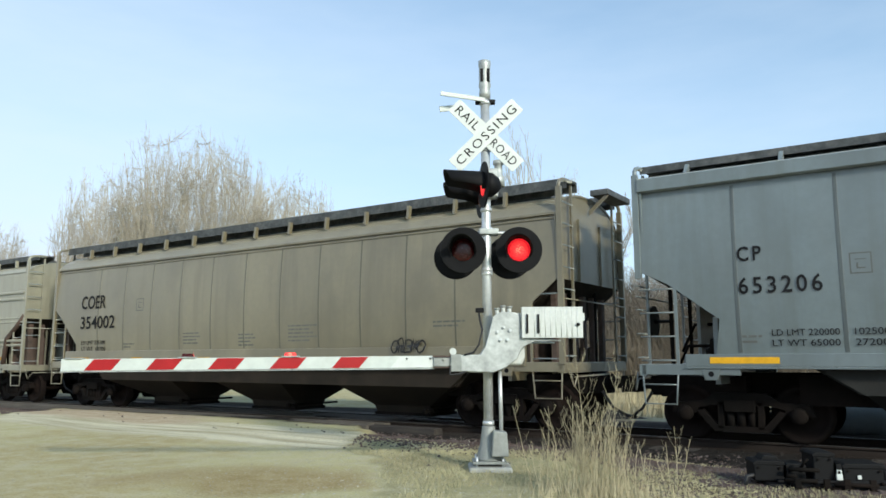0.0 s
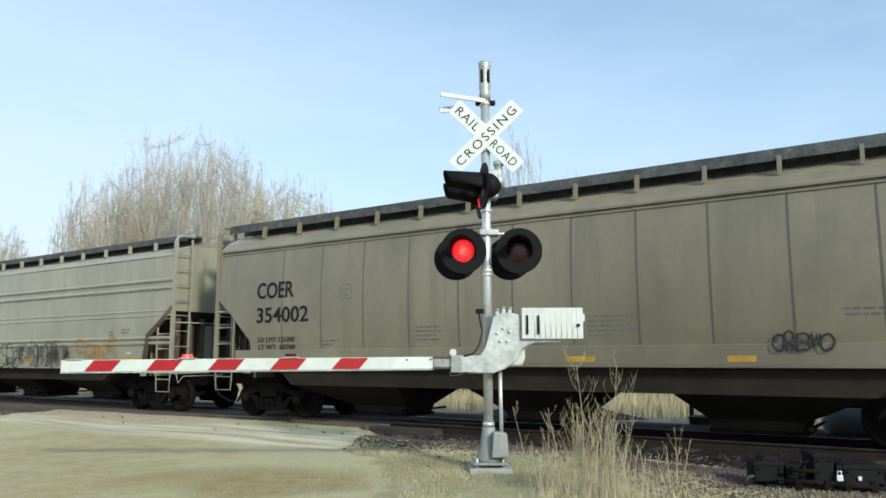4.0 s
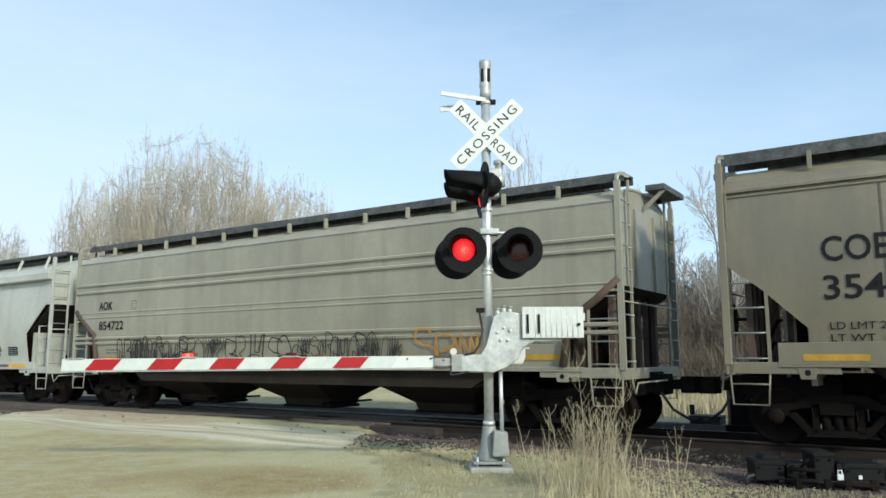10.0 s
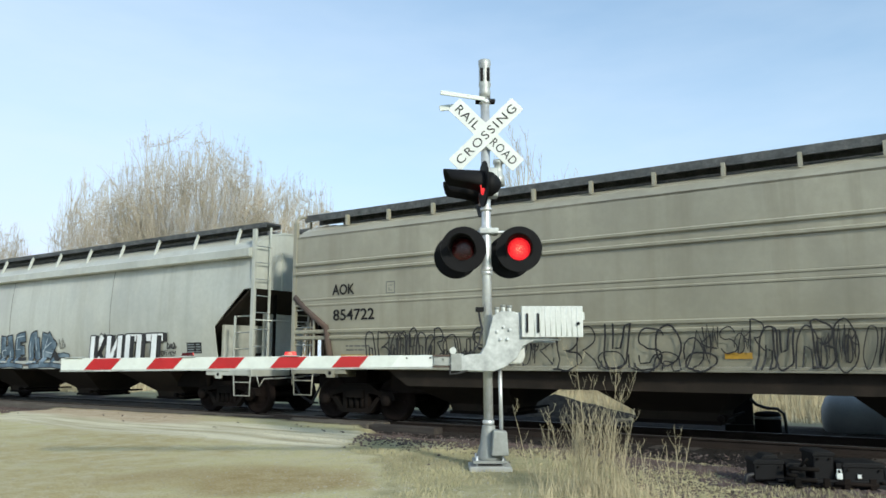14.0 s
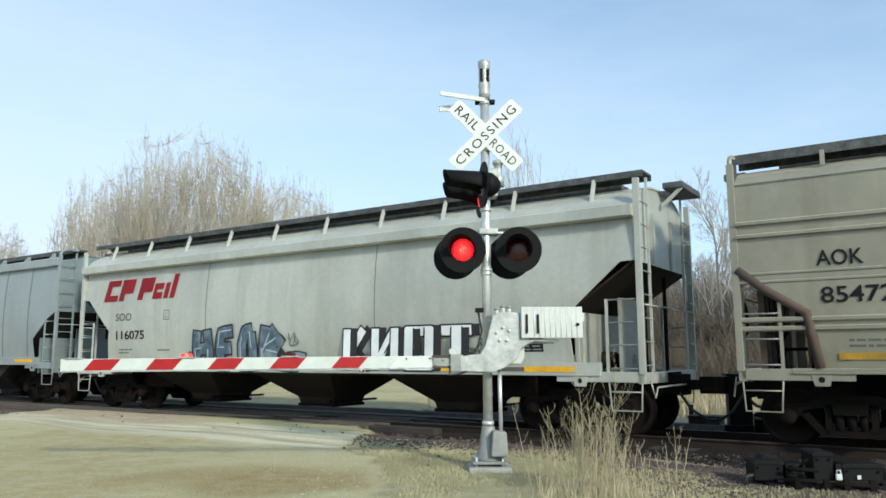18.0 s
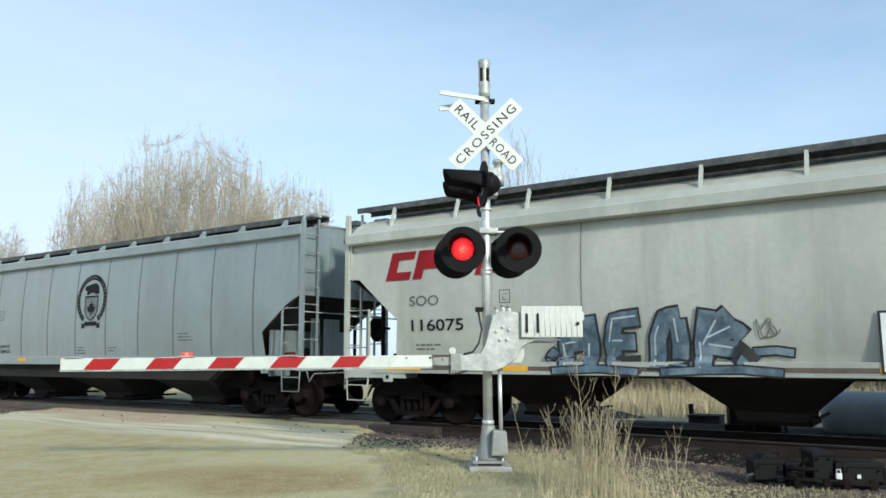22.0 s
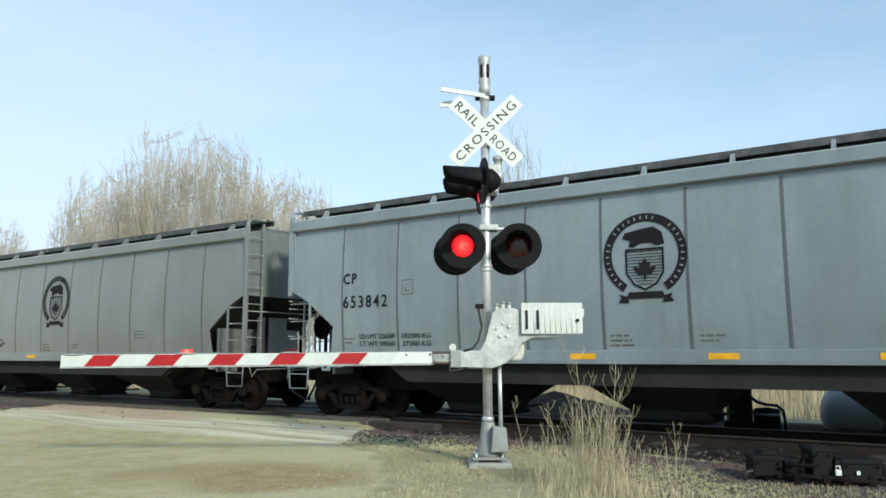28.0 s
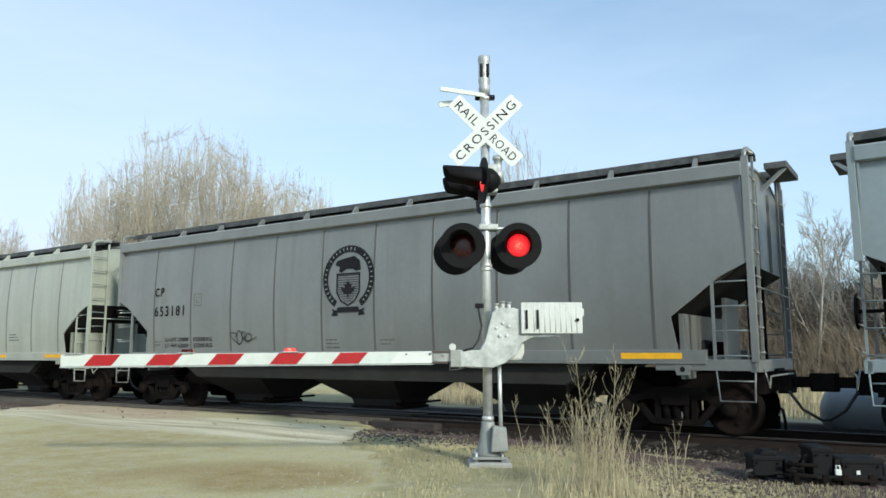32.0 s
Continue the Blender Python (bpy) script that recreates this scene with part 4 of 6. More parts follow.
SWIRLS = {
    "arch": [(0.05, 0.0)] + bow(0.48, 0.6, 0.4, 0.4, 180, 0) + [(0.95, 0.05), (0.7, 0.0), (0.66, 0.45), (0.4, 0.5), (0.32, 0.0)],
    "ring": bow(0.5, 0.5, 0.46, 0.5, 100, -280, 20),
    "hook": bow(0.5, 0.74, 0.4, 0.26, 10, 210) + bow(0.5, 0.26, 0.46, 0.27, 100, -160),
    "lobes": [(0.15, 0.0), (0.05, 0.5), (0.0, 1.0)] + bow(0.3, 0.76, 0.55, 0.25, 95, -90) + bow(0.3, 0.25, 0.68, 0.26, 90, -120),
    "zig": [(0.0, 0.9), (0.12, 0.1), (0.3, 1.0), (0.55, 0.15), (0.7, 0.95), (0.85, 0.1), (1.0, 0.9)],
    "cup": [(0.0, 1.0), (0.05, 0.5)] + bow(0.45, 0.3, 0.4, 0.3, 180, 350) + [(0.9, 1.0), (0.7, 0.95), (0.62, 0.45), (0.36, 0.42), (0.28, 0.98)],
    "leg": [(0.05, 0.0), (0.1, 1.0)] + bow(0.35, 0.72, 0.5, 0.27, 95, -95) + [(0.5, 0.3), (0.95, 0.0), (1.0, 0.2)],
    "knot": bow(0.3, 0.4, 0.3, 0.35, 200, -120, 10) + [(0.5, 0.9), (0.75, 0.2), (0.9, 0.85), (0.55, 0.6), (1.0, 0.5)],
}


def sprayed(car, material, row, x0, x1, z0, z1, wide, seed, label, slant=0.08):
    """A row of sprayed shapes, each a line of its own."""
    rng = random.Random(seed)
    step = (x1 - x0) / len(row)
    for k, kind in enumerate(row):
        w, hgt = step * rng.uniform(0.95, 1.3), (z1 - z0) * rng.uniform(0.82, 1.05)
        ox, oz = x0 + step * k + rng.uniform(-0.08, 0.08) * step, z0 + rng.uniform(-0.04, 0.1) * (z1 - z0)
        tilt = slant + rng.uniform(-0.12, 0.12)
        fine = [p for a, b in zip(SWIRLS[kind], SWIRLS[kind][1:]) for p in (a, ((a[0] + b[0]) / 2, (a[1] + b[1]) / 2))] + [SWIRLS[kind][-1]]
        pts = [(ox + w * (a + 0.025 * math.sin(7 * b + k)) + tilt * b * hgt, oz + hgt * (b + 0.025 * math.sin(9 * a + 2 * k))) for a, b in fine]
        part("graffiti", ribbon(pts, wide * rng.uniform(0.8, 1.2), -SIDE - 0.052 - 0.0007 * (k % 9)), material, car, label)


def span(a, b, step):
    return [a + step * k for k in range(int(round((b - a) / step)) + 1)]


CP_RIBS = span(-6.84, 6.84, 1.52)


def cp_style(u, key, label, paint, trim, dark, number, lines):
    return dict(u=u, key=key, space=1.3, low=0.2, foot=0.66, label=label, paint=paint, trim=trim, dark=dark, bow=(0.08, 0.10), sill=1.24, sill_h=0.20, eave=4.30, top=4.80, crown=4.62, ribs=CP_RIBS, beads=[],
                chord=(4.24, 4.52, 0.05), walk_y=0.98, lip=0.13, brackets=span(-7.6, 7.6, 1.52), bracket=[(-1.50, 4.50), (-1.27, 4.50), (-1.27, 4.72), (-1.33, 4.72)], tall=True,
                cut=(2.84, [(0.50, 2.62), (1.32, 2.0)], 1.2), skirt=(0.82, 1.18, 0.82), yellow=[(-6.78, 1.05), (-3.6, 0.48), (-1.16, 0.48), (1.27, 0.48), (3.7, 0.48), (6.78, 1.05)], yz=0.05,
                text=[(-6.80, 2.92, 0.37, 0.24, "CP", 0.015, INK), (-6.80, 2.39, 1.22, 0.27, number, 0.012, INK), (-6.35, 1.72, 0.95, 0.10, lines[0], 0.0, INK), (-6.35, 1.56, 0.95, 0.10, lines[1], 0.0, INK), (-5.2, 1.72, 0.72, 0.10, lines[2], 0.0, INK), (-5.2, 1.56, 0.72, 0.10, lines[3], 0.0, INK)],
                fine=[(-6.8, 1.70, 0.3, 2, FADED), (-0.65, 1.68, 0.45, 3, FADED), (0.9, 1.66, 0.4, 2, FADED), (4.0, 2.0, 0.6, 3, FADED)], boxes=[(-5.2, 2.62, 0.3)])


def painted(name, col, seed, tint, streak=0.35, grime_reflect=0.5, coat=0.85):
    col, tint = [c * 0.80 for c in col], [c * 0.80 for c in tint]
    return surface(name, col, 0.5, 0.0, var=0.20, scale=0.6, stretch=(1.0, 1.0, 0.45), fine=0.14, fscale=9, bump=0.05, tint=tint, tmix=streak, tscale=1.3, seed=seed, spec=0.5, coat=coat, dust=0.5, runs=([c * 0.62 * q for c, q in zip(col, (1.0, 0.95, 0.85))], grime_reflect))


def build_train():
    blue = painted("blue_grey_paint", (0.158, 0.20, 0.214), 1, (0.20, 0.235, 0.24))
    blue2 = painted("light_blue_grey_paint", (0.22, 0.282, 0.305), 2, (0.285, 0.33, 0.335))
    grey = painted("weathered_grey_paint", (0.165, 0.18, 0.178), 3, (0.215, 0.222, 0.21))
    pale = painted("pale_green_grey_paint", (0.39, 0.425, 0.36), 4, (0.45, 0.465, 0.38))
    tan = painted("dusty_tan_paint", (0.215, 0.183, 0.107), 5, (0.155, 0.13, 0.075), 0.6, 0.8, 0.8)
    tan2 = painted("dusty_olive_grey_paint", (0.32, 0.305, 0.225), 6, (0.255, 0.235, 0.17), 0.5, 0.6, 0.7)
    soo = painted("pale_grey_paint", (0.49, 0.515, 0.465), 7, (0.55, 0.56, 0.48), 0.6, 0.5)
    # Underside paints: the shade beneath the cars is put into their dark colour.
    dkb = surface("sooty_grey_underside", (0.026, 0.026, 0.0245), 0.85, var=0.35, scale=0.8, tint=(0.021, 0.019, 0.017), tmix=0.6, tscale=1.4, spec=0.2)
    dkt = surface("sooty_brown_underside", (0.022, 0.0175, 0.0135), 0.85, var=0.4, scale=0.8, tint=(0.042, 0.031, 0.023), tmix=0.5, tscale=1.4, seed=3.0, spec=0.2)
    cars = []
    s0 = cp_style(4.11, "a", "blue-grey steel covered hopper car with black stencilled numbers", blue, blue, dkb, "653206", ("LD LMT 220000", "LT WT 65000", "102500 KG", "27200 KG"))
    s4 = cp_style(-69.50, "b", "clean blue-grey covered hopper car with a black round emblem", blue2, blue2, dkb, "653842", ("LD LMT 226500", "LT WT 59500", "102500 KG", "27200 KG"))
    s5 = cp_style(-87.93, "c", "dull dark grey covered hopper car with a black round emblem", grey, grey, dkb, "653181", ("LD LMT 224000", "LT WT 62000", "102500 KG", "27200 KG"))
    s6 = cp_style(-106.30, "d", "pale green-grey covered hopper car with ribbed sides", pale, pale, dkb, "653", ("", "", "", ""))
    s6["text"] = []
    s1 = dict(u=-14.26, key="e", low=0.18, foot=0.72, label="dusty tan covered hopper car with black stencilled numbers", paint=tan, trim=tan, dark=dkt, bow=(0.07, 0.09), sill=1.27, sill_h=0.34, eave=4.10, top=4.80, crown=4.62, rib_w=0.022, ribs=span(-6.16, 6.14, 1.23), beads=[(4.00, 0.05, 0.03), (4.09, 0.06, 0.035)],
              chord=None, walk_y=1.02, lip=0.20, brackets=span(-7.1, 7.2, 1.19), bracket=[(-1.40, 4.36), (-1.30, 4.38), (-1.27, 4.66), (-1.37, 4.66)], tall=True,
              cut=(2.86, [(0.55, 2.46), (1.2, 1.82)], 1.2), skirt=(0.80, 1.15, 0.72), yellow=[(-6.9, 0.9), (-4.2, 0.44), (-1.42, 0.44), (1.35, 0.56), (4.1, 0.44), (6.75, 0.9)], yz=0.06,
              text=[(-7.0, 2.83, 1.21, 0.39, "COER", 0.012, INK), (-7.0, 2.25, 1.69, 0.37, "354002", 0.012, INK), (-6.95, 1.80, 1.2, 0.11, "LD LMT 225300", 0.0, INK), (-6.95, 1.62, 1.2, 0.11, "LT WT  60700", 0.0, INK)],
              fine=[(-4.9, 1.78, 0.5, 2, FADED), (-2.3, 2.02, 0.7, 4, FADED), (-0.2, 1.95, 0.6, 4, FADED), (1.5, 2.12, 0.9, 5, FADED), (-1.0, 1.40, 1.1, 1, FADED), (5.6, 2.1, 0.8, 2, FADED)], boxes=[(-4.35, 2.7, 0.32)])
    s2 = dict(u=-32.92, key="f", low=0.26, foot=0.72, flange=True, label="dusty olive-grey covered hopper car sprayed with graffiti along its sill", paint=tan2, trim=tan2, dark=dkt, bow=(0.0, 0.12), sill=1.17, sill_h=0.05, eave=4.18, top=4.76, crown=4.60, ribs=[], beads=[(3.31, 0.09, 0.06), (3.52, 0.09, 0.06), (2.70, 0.05, 0.02), (2.57, 0.05, 0.02), (1.97, 0.09, 0.05), (1.83, 0.09, 0.05)],
              chord=None, walk_y=1.02, lip=0.16, brackets=span(-7.1, 7.2, 1.19), bracket=[(-1.36, 4.40), (-1.27, 4.42), (-1.27, 4.64), (-1.36, 4.64)], tall=True,
              cut=(2.68, [(0.45, 2.43), (1.0, 2.06)], 1.14), skirt=(0.80, 1.15, 0.72), yellow=[(-6.6, 0.9), (1.35, 0.42), (3.83, 0.46), (6.78, 1.0)], yz=0.18,
              text=[(-7.26, 2.77, 0.64, 0.24, "AOK", 0.012, INK), (-7.23, 2.20, 1.17, 0.25, "854722", 0.012, INK)],
              fine=[(-6.9, 1.62, 0.7, 2, FADED), (5.6, 2.15, 0.3, 3, FADED), (6.2, 2.2, 0.4, 2, FADED), (6.4, 1.55, 0.3, 1, SPRAYW)], boxes=[(-5.75, 2.74, 0.24)])
    s3 = dict(u=-51.22, key="g", low=0.30, foot=0.55, band=(-7.3, 6.2), rib_w=0.012, label="pale grey covered hopper car with red emblem and large graffiti", paint=soo, trim=soo, dark=dkt, bow=(0.12, 0.15), sill=1.10, sill_h=0.20, eave=4.05, top=4.76, crown=4.60, ribs=[-2.9, 2.6], beads=[],
              chord=(3.84, 4.10, 0.13), walk_y=1.0, lip=0.12, brackets=span(-7.4, 7.9, 1.66), bracket=[(-1.44, 4.20), (-1.37, 4.22), (-1.20, 4.68), (-1.27, 4.68)], tall=False,
              cut=(3.08, [(0.34, 3.07), (1.38, 2.17)], 1.28), skirt=(1.02, 1.22, 0.75), yellow=[(-6.9, 0.9), (-4.27, 0.54), (-1.07, 0.5), (1.95, 0.5), (4.45, 0.49), (6.7, 1.0)], yz=0.03,
              text=[(-6.73, 2.44, 0.73, 0.21, "SOO", 0.0, FADED), (-6.69, 1.92, 1.27, 0.24, "116075", 0.008, INK)],
              fine=[(-6.6, 1.62, 0.6, 2, FADED), (-4.9, 1.6, 0.6, 1, FADED)], boxes=[(-4.6, 2.42, 0.24)])
    styles = [s0, s1, s2, s3, s4, s5, s6]
    seams = [painted("grimy_seam", [x * 0.72 for x in c], 20 + k, [x * 0.5 for x in c], coat=0.1) for k, c in enumerate(((0.15, 0.18, 0.19), (0.17, 0.16, 0.115), (0.2, 0.195, 0.16), (0.28, 0.29, 0.265), (0.15, 0.185, 0.20), (0.115, 0.12, 0.118), (0.22, 0.235, 0.21)))]
    for st, seam in zip(styles, seams):
        st["seam"] = seam
        st["car"] = build_car(st)
    badge(s4["car"], 0.03, 3.08, 0.74)
    badge(s5["car"], 0.03, 3.05, 0.74)
    badge(s6["car"], 0.03, 3.05, 0.74)
    # graffiti and emblem of the painted cars
    c = s2["car"]
    loops = "black sprayed line of graffiti"
    sprayed(c, SPRAYK, ["arch", "arch", "cup", "arch", "arch", "leg"], -5.7, -4.3, 1.40, 1.92, 0.026, 3, loops)
    sprayed(c, SPRAYK, ["arch", "lobes", "arch", "ring", "arch"], -6.3, -4.9, 1.24, 1.94, 0.03, 51, loops)
    sprayed(c, SPRAYK, ["ring", "arch", "cup", "lobes"], -4.7, -3.3, 1.22, 1.92, 0.03, 52, loops)
    sprayed(c, SPRAYK, ["knot", "zig", "knot", "ring", "hook", "knot"], -4.4, -2.9, 1.22, 1.62, 0.020, 4, loops)
    sprayed(c, SPRAYK, ["hook", "lobes", "ring", "knot", "leg"], -3.7, -1.9, 1.20, 1.92, 0.024, 5, loops)
    sprayed(c, SPRAYK, ["zig", "knot", "zig"], -2.6, -1.8, 1.45, 1.95, 0.018, 6, loops)
    sprayed(c, SPRAYK, ["lobes", "leg", "cup", "hook", "ring", "knot"], -1.85, 0.95, 1.18, 1.98, 0.030, 7, loops)
    sprayed(c, SPRAYK, ["ring", "cup", "arch", "ring"], -1.0, 1.0, 1.16, 1.46, 0.026, 8, loops)
    sprayed(c, SPRAYK, ["zig", "hook", "knot", "leg"], 0.85, 1.75, 1.42, 1.92, 0.020, 9, loops)
    sprayed(c, SPRAYK, ["arch", "cup", "arch", "lobes", "ring"], 1.6, 3.0, 1.18, 1.94, 0.026, 10, loops)
    sprayed(c, SPRAYK, ["knot", "zig", "knot", "ring", "zig", "knot"], 2.5, 3.65, 1.20, 1.85, 0.019, 12, loops)
    sprayed(c, SPRAYO, ["hook", "lobes", "zig", "hook"], 4.0, 6.05, 1.25, 1.95, 0.045, 13, "orange sprayed line of graffiti", 0.0)
    c = s3["car"]
    y = -SIDE - 0.028
    chunks = [[(-3.22, 1.22), (-3.24, 1.6), (-3.18, 2.08)], [(-3.2, 1.6), (-2.8, 1.66)], [(-2.78, 1.2), (-2.74, 1.6), (-2.8, 2.1)],
              [(-1.86, 2.06), (-2.28, 2.02), (-2.36, 1.62), (-2.3, 1.22), (-1.88, 1.24)], [(-2.3, 1.64), (-1.94, 1.64)],
              [(-1.56, 1.2), (-1.54, 1.7), (-1.4, 2.05), (-1.16, 2.08)], [(-1.2, 2.0), (-1.16, 1.6), (-1.2, 1.24)],
              [(-0.80, 1.18), (-0.80, 1.6), (-0.70, 2.14)], [(-0.76, 1.55), (-0.52, 1.95), (-0.36, 2.08)], [(-0.7, 1.66), (-0.3, 1.84), (-0.16, 1.7)], [(-0.66, 1.56), (-0.3, 1.5), (-0.06, 1.26)],
              [(-0.02, 1.46), (0.3, 1.48), (0.56, 1.44)], [(-3.62, 1.34), (-3.5, 1.5), (-3.36, 1.34)], [(-3.5, 1.14), (-2.6, 1.18), (-1.9, 1.13)], [(-1.5, 1.13), (-0.8, 1.17), (-0.2, 1.18), (0.4, 1.13)]]
    for k, row in enumerate(chunks):
        pts = [(p[0] + (q[0] - p[0]) * f / 4, p[1] + (q[1] - p[1]) * f / 4) for p, q in zip(row, row[1:]) for f in range(4)] + [row[-1]]
        big = k < 11
        for wide, mt, yy, lb in ((0.36 if big else 0.17, SPRAYK, 0.0, "black outline of blue graffiti"), (0.27 if big else 0.11, SPRAYB, -0.003, "blue sprayed letter stroke")):
            grow = 0.03 if mt == SPRAYK else 0.0
            d = math.hypot(pts[0][0] - pts[1][0], pts[0][1] - pts[1][1])
            ends = [(pts[0][0] + (pts[0][0] - pts[1][0]) / d * grow, pts[0][1] + (pts[0][1] - pts[1][1]) / d * grow)] + pts[1:-1] + [(pts[-1][0] + (pts[-1][0] - pts[-2][0]) / d * grow, pts[-1][1] + (pts[-1][1] - pts[-2][1]) / d * grow)]
            part("graffiti", ribbon(ends, wide, y + yy - 0.0002 * k), mt, c, lb)
        if big:
            part("graffiti", ribbon([(a - 0.05, b + 0.03) for a, b in pts[: len(pts) // 2 + 1]], 0.03, y - 0.009), PALEB, c, "pale highlight on blue graffiti")
    # block letters: strokes as slanted quads, white over dark
    strokes = [[(1.17, 1.15, 1.17, 1.93, .14), (1.24, 1.5, 1.62, 1.93, .13), (1.24, 1.5, 1.66, 1.15, .13)],
               [(1.95, 1.15, 1.95, 1.93, .14), (1.98, 1.2, 2.42, 1.88, .12), (2.46, 1.15, 2.46, 1.93, .14)],
               [(2.82, 1.15, 2.82, 1.93, .15), (2.75, 1.86, 3.40, 1.86, .14), (3.33, 1.15, 3.33, 1.93, .15), (2.75, 1.21, 3.40, 1.21, .12)],
               [(3.62, 1.86, 4.32, 1.86, .14), (3.98, 1.15, 3.98, 1.93, .16)]]
    layer = 0.0
    for letter in strokes:
        for xa, za, xb, zb, w in letter:
            w *= 1.4
            layer += 0.0003
            xa, xb = 0.67 + xa * 1.012, 0.67 + xb * 1.012
            za, zb = 1.13 + (za - 1.12) * 1.09, 1.13 + (zb - 1.12) * 1.09
            l = math.hypot(xb - xa, zb - za)
            for mt, grow, off, yy in ((SPRAYW, 0, 0, y - 0.004), (SPRAYK, 0.035, 0.0, y), (SPRAYK, 0.02, 0.17, y + 0.001)):
                px, pz = -(zb - za) / l * (w / 2 + grow), (xb - xa) / l * (w / 2 + grow)
                ex, ez = (xb - xa) / l * grow, (zb - za) / l * grow
                part("graffiti", prism(geo(), [(xa + px - ex + off, za + pz - ez), (xb + px + ex + off, zb + pz + ez), (xb - px + ex + off, zb - pz + ez), (xa - px - ex + off, za - pz - ez)], yy - 0.002 - layer * 0.3, yy - layer * 0.3), mt, c, "white sprayed letter stroke" if mt == SPRAYW else "black shade of a sprayed letter")
    scrawl("graffiti", SPRAYK, c, 5.18, 5.55, 1.6, 1.80, 6, 0.02, 21, "small black scrawl")
    scrawl("graffiti", SPRAYK, s5["car"], -3.7, -3.0, 1.6, 2.0, 4, 0.02, 23, "small black scrawl")
    sprayed(s1["car"], SPRAYK, ["ring", "arch", "lobes", "zig", "ring"], 4.55, 5.4, 1.50, 1.78, 0.034, 29, "dark sprayed scrawl")
    # red emblem: slanted plain blocks with a notch
    yy = -SIDE - 0.014
    for x0, x1, z1, side in ((-7.36, -6.74, 3.60, 1), (-6.66, -6.06, 3.60, -1), (-5.80, -5.20, 3.60, -1), (-5.14, -4.74, 3.42, 1), (-4.66, -4.48, 3.42, 0), (-4.40, -4.20, 3.64, 0)):
        w = (x1 - x0) * 0.38
        shape = [(x0, 3.0), (x1, 3.0), (x1, z1), (x0, z1)]
        if side > 0:
            shape = [(x0, 3.0), (x1, 3.0), (x1, 3.17), (x0 + w, 3.17), (x0 + w, z1 - 0.17), (x1, z1 - 0.17), (x1, z1), (x0, z1)]
        elif side < 0:
            shape = [(x0, 3.0), (x0 + w, 3.0), (x0 + w, 3.2), (x1, 3.2), (x1, z1), (x0, z1)]
        part("emblem_block", prism(geo(), [(a + 0.24 * (b - 3.0), b) for a, b in shape], yy - 0.003, yy), REDINK, c, "red slanted emblem block")
    plate = part("placard", box(geo(), 5.98, 6.56, -SIDE - 0.006, -SIDE - 0.001, 1.50, 1.78), INK, c, "black placard with pale rows")
    for x0, x1 in ((6.01, 6.30), (6.34, 6.53)):
        for k in range(4):
            part("placard_bar", box(geo(), x0, x1 - 0.03 * (k % 2), -SIDE - 0.008, -SIDE - 0.005, 1.53 + 0.062 * k, 1.555 + 0.062 * k), FADEDW, plate)
    sprayed(c, SPRAYK, ["knot", "zig", "knot"], 4.95, 5.55, 1.42, 1.62, 0.018, 41, "small black scrawl")
    scrawl("graffiti", FADED, c, 0.05, 0.35, 1.62, 2.0, 3, 0.016, 43, "faint dark scrawl")
    for st in styles:
        bend_sides(st)
    return styles


TRAIN = build_train()


# ---- the crossing signal and its gate ----
MX, MY = 0.59, 9.95
FLASH, FIRST = 0.596, 0.07          # seconds of one beat, start of the first beat on the left


def lens_mesh(r):
    key = "lens%.2f" % r
    if key not in SHARED:
        g = geo()
        lathe(g, [(-0.004, r * 0.99), (0.012, r * 0.97), (0.022, r * 0.7), (0.028, 0.02)], (0, 0, 0), (0, -1, 0), 24)
        me = fixed(mesh_of("lens", g, LENS_ON))
        me.materials.append(LENS_OFF)
        bm = bmesh.new()
        bm.from_mesh(me)
        back = geo()
        lathe(back, [(0.006, r * 0.99), (0.016, r * 0.95), (0.026, r * 0.6), (0.03, 0.02)], (0, 0, 0), (0, 1, 0), 24)
        tmp = fixed(mesh_of("tmp", back, LENS_OFF))
        n0 = len(bm.faces)
        bm.from_mesh(tmp)
        bm.faces.ensure_lookup_table()
        for f in bm.faces[n0:]:
            f.material_index = 1
        bm.to_mesh(me)
        bm.free()
        bpy.data.meshes.remove(tmp)
        SHARED[key] = me
    return SHARED[key]


LAMPS = []          # lens, its resting pose, which beat lights it


def hood_geo(r, deep):
    """A visor: a tube open in front and cut away below."""
    g = geo()
    n = 22
    k = len(g["v"])
    for i in range(n + 1):
        a = radians(-30 + 240 * i / n)
        d = deep * (0.10 + 0.76 * smooth(-0.3, 0.1, math.sin(a)) + 0.14 * max(0.0, math.sin(a)))
        for q, y in ((r, 0.0), (r * 1.04, -d), (r * 0.98, -d), (r * 0.95, 0.0)):
            g["v"].append((q * math.cos(a), y, q * math.sin(a)))
    for i in range(n):
        for j in range(3):
            face(g, k + 4 * i + j, k + 4 * i + j + 1, k + 4 * i + 4 + j + 1, k + 4 * i + 4 + j, smooth=True)
    return g


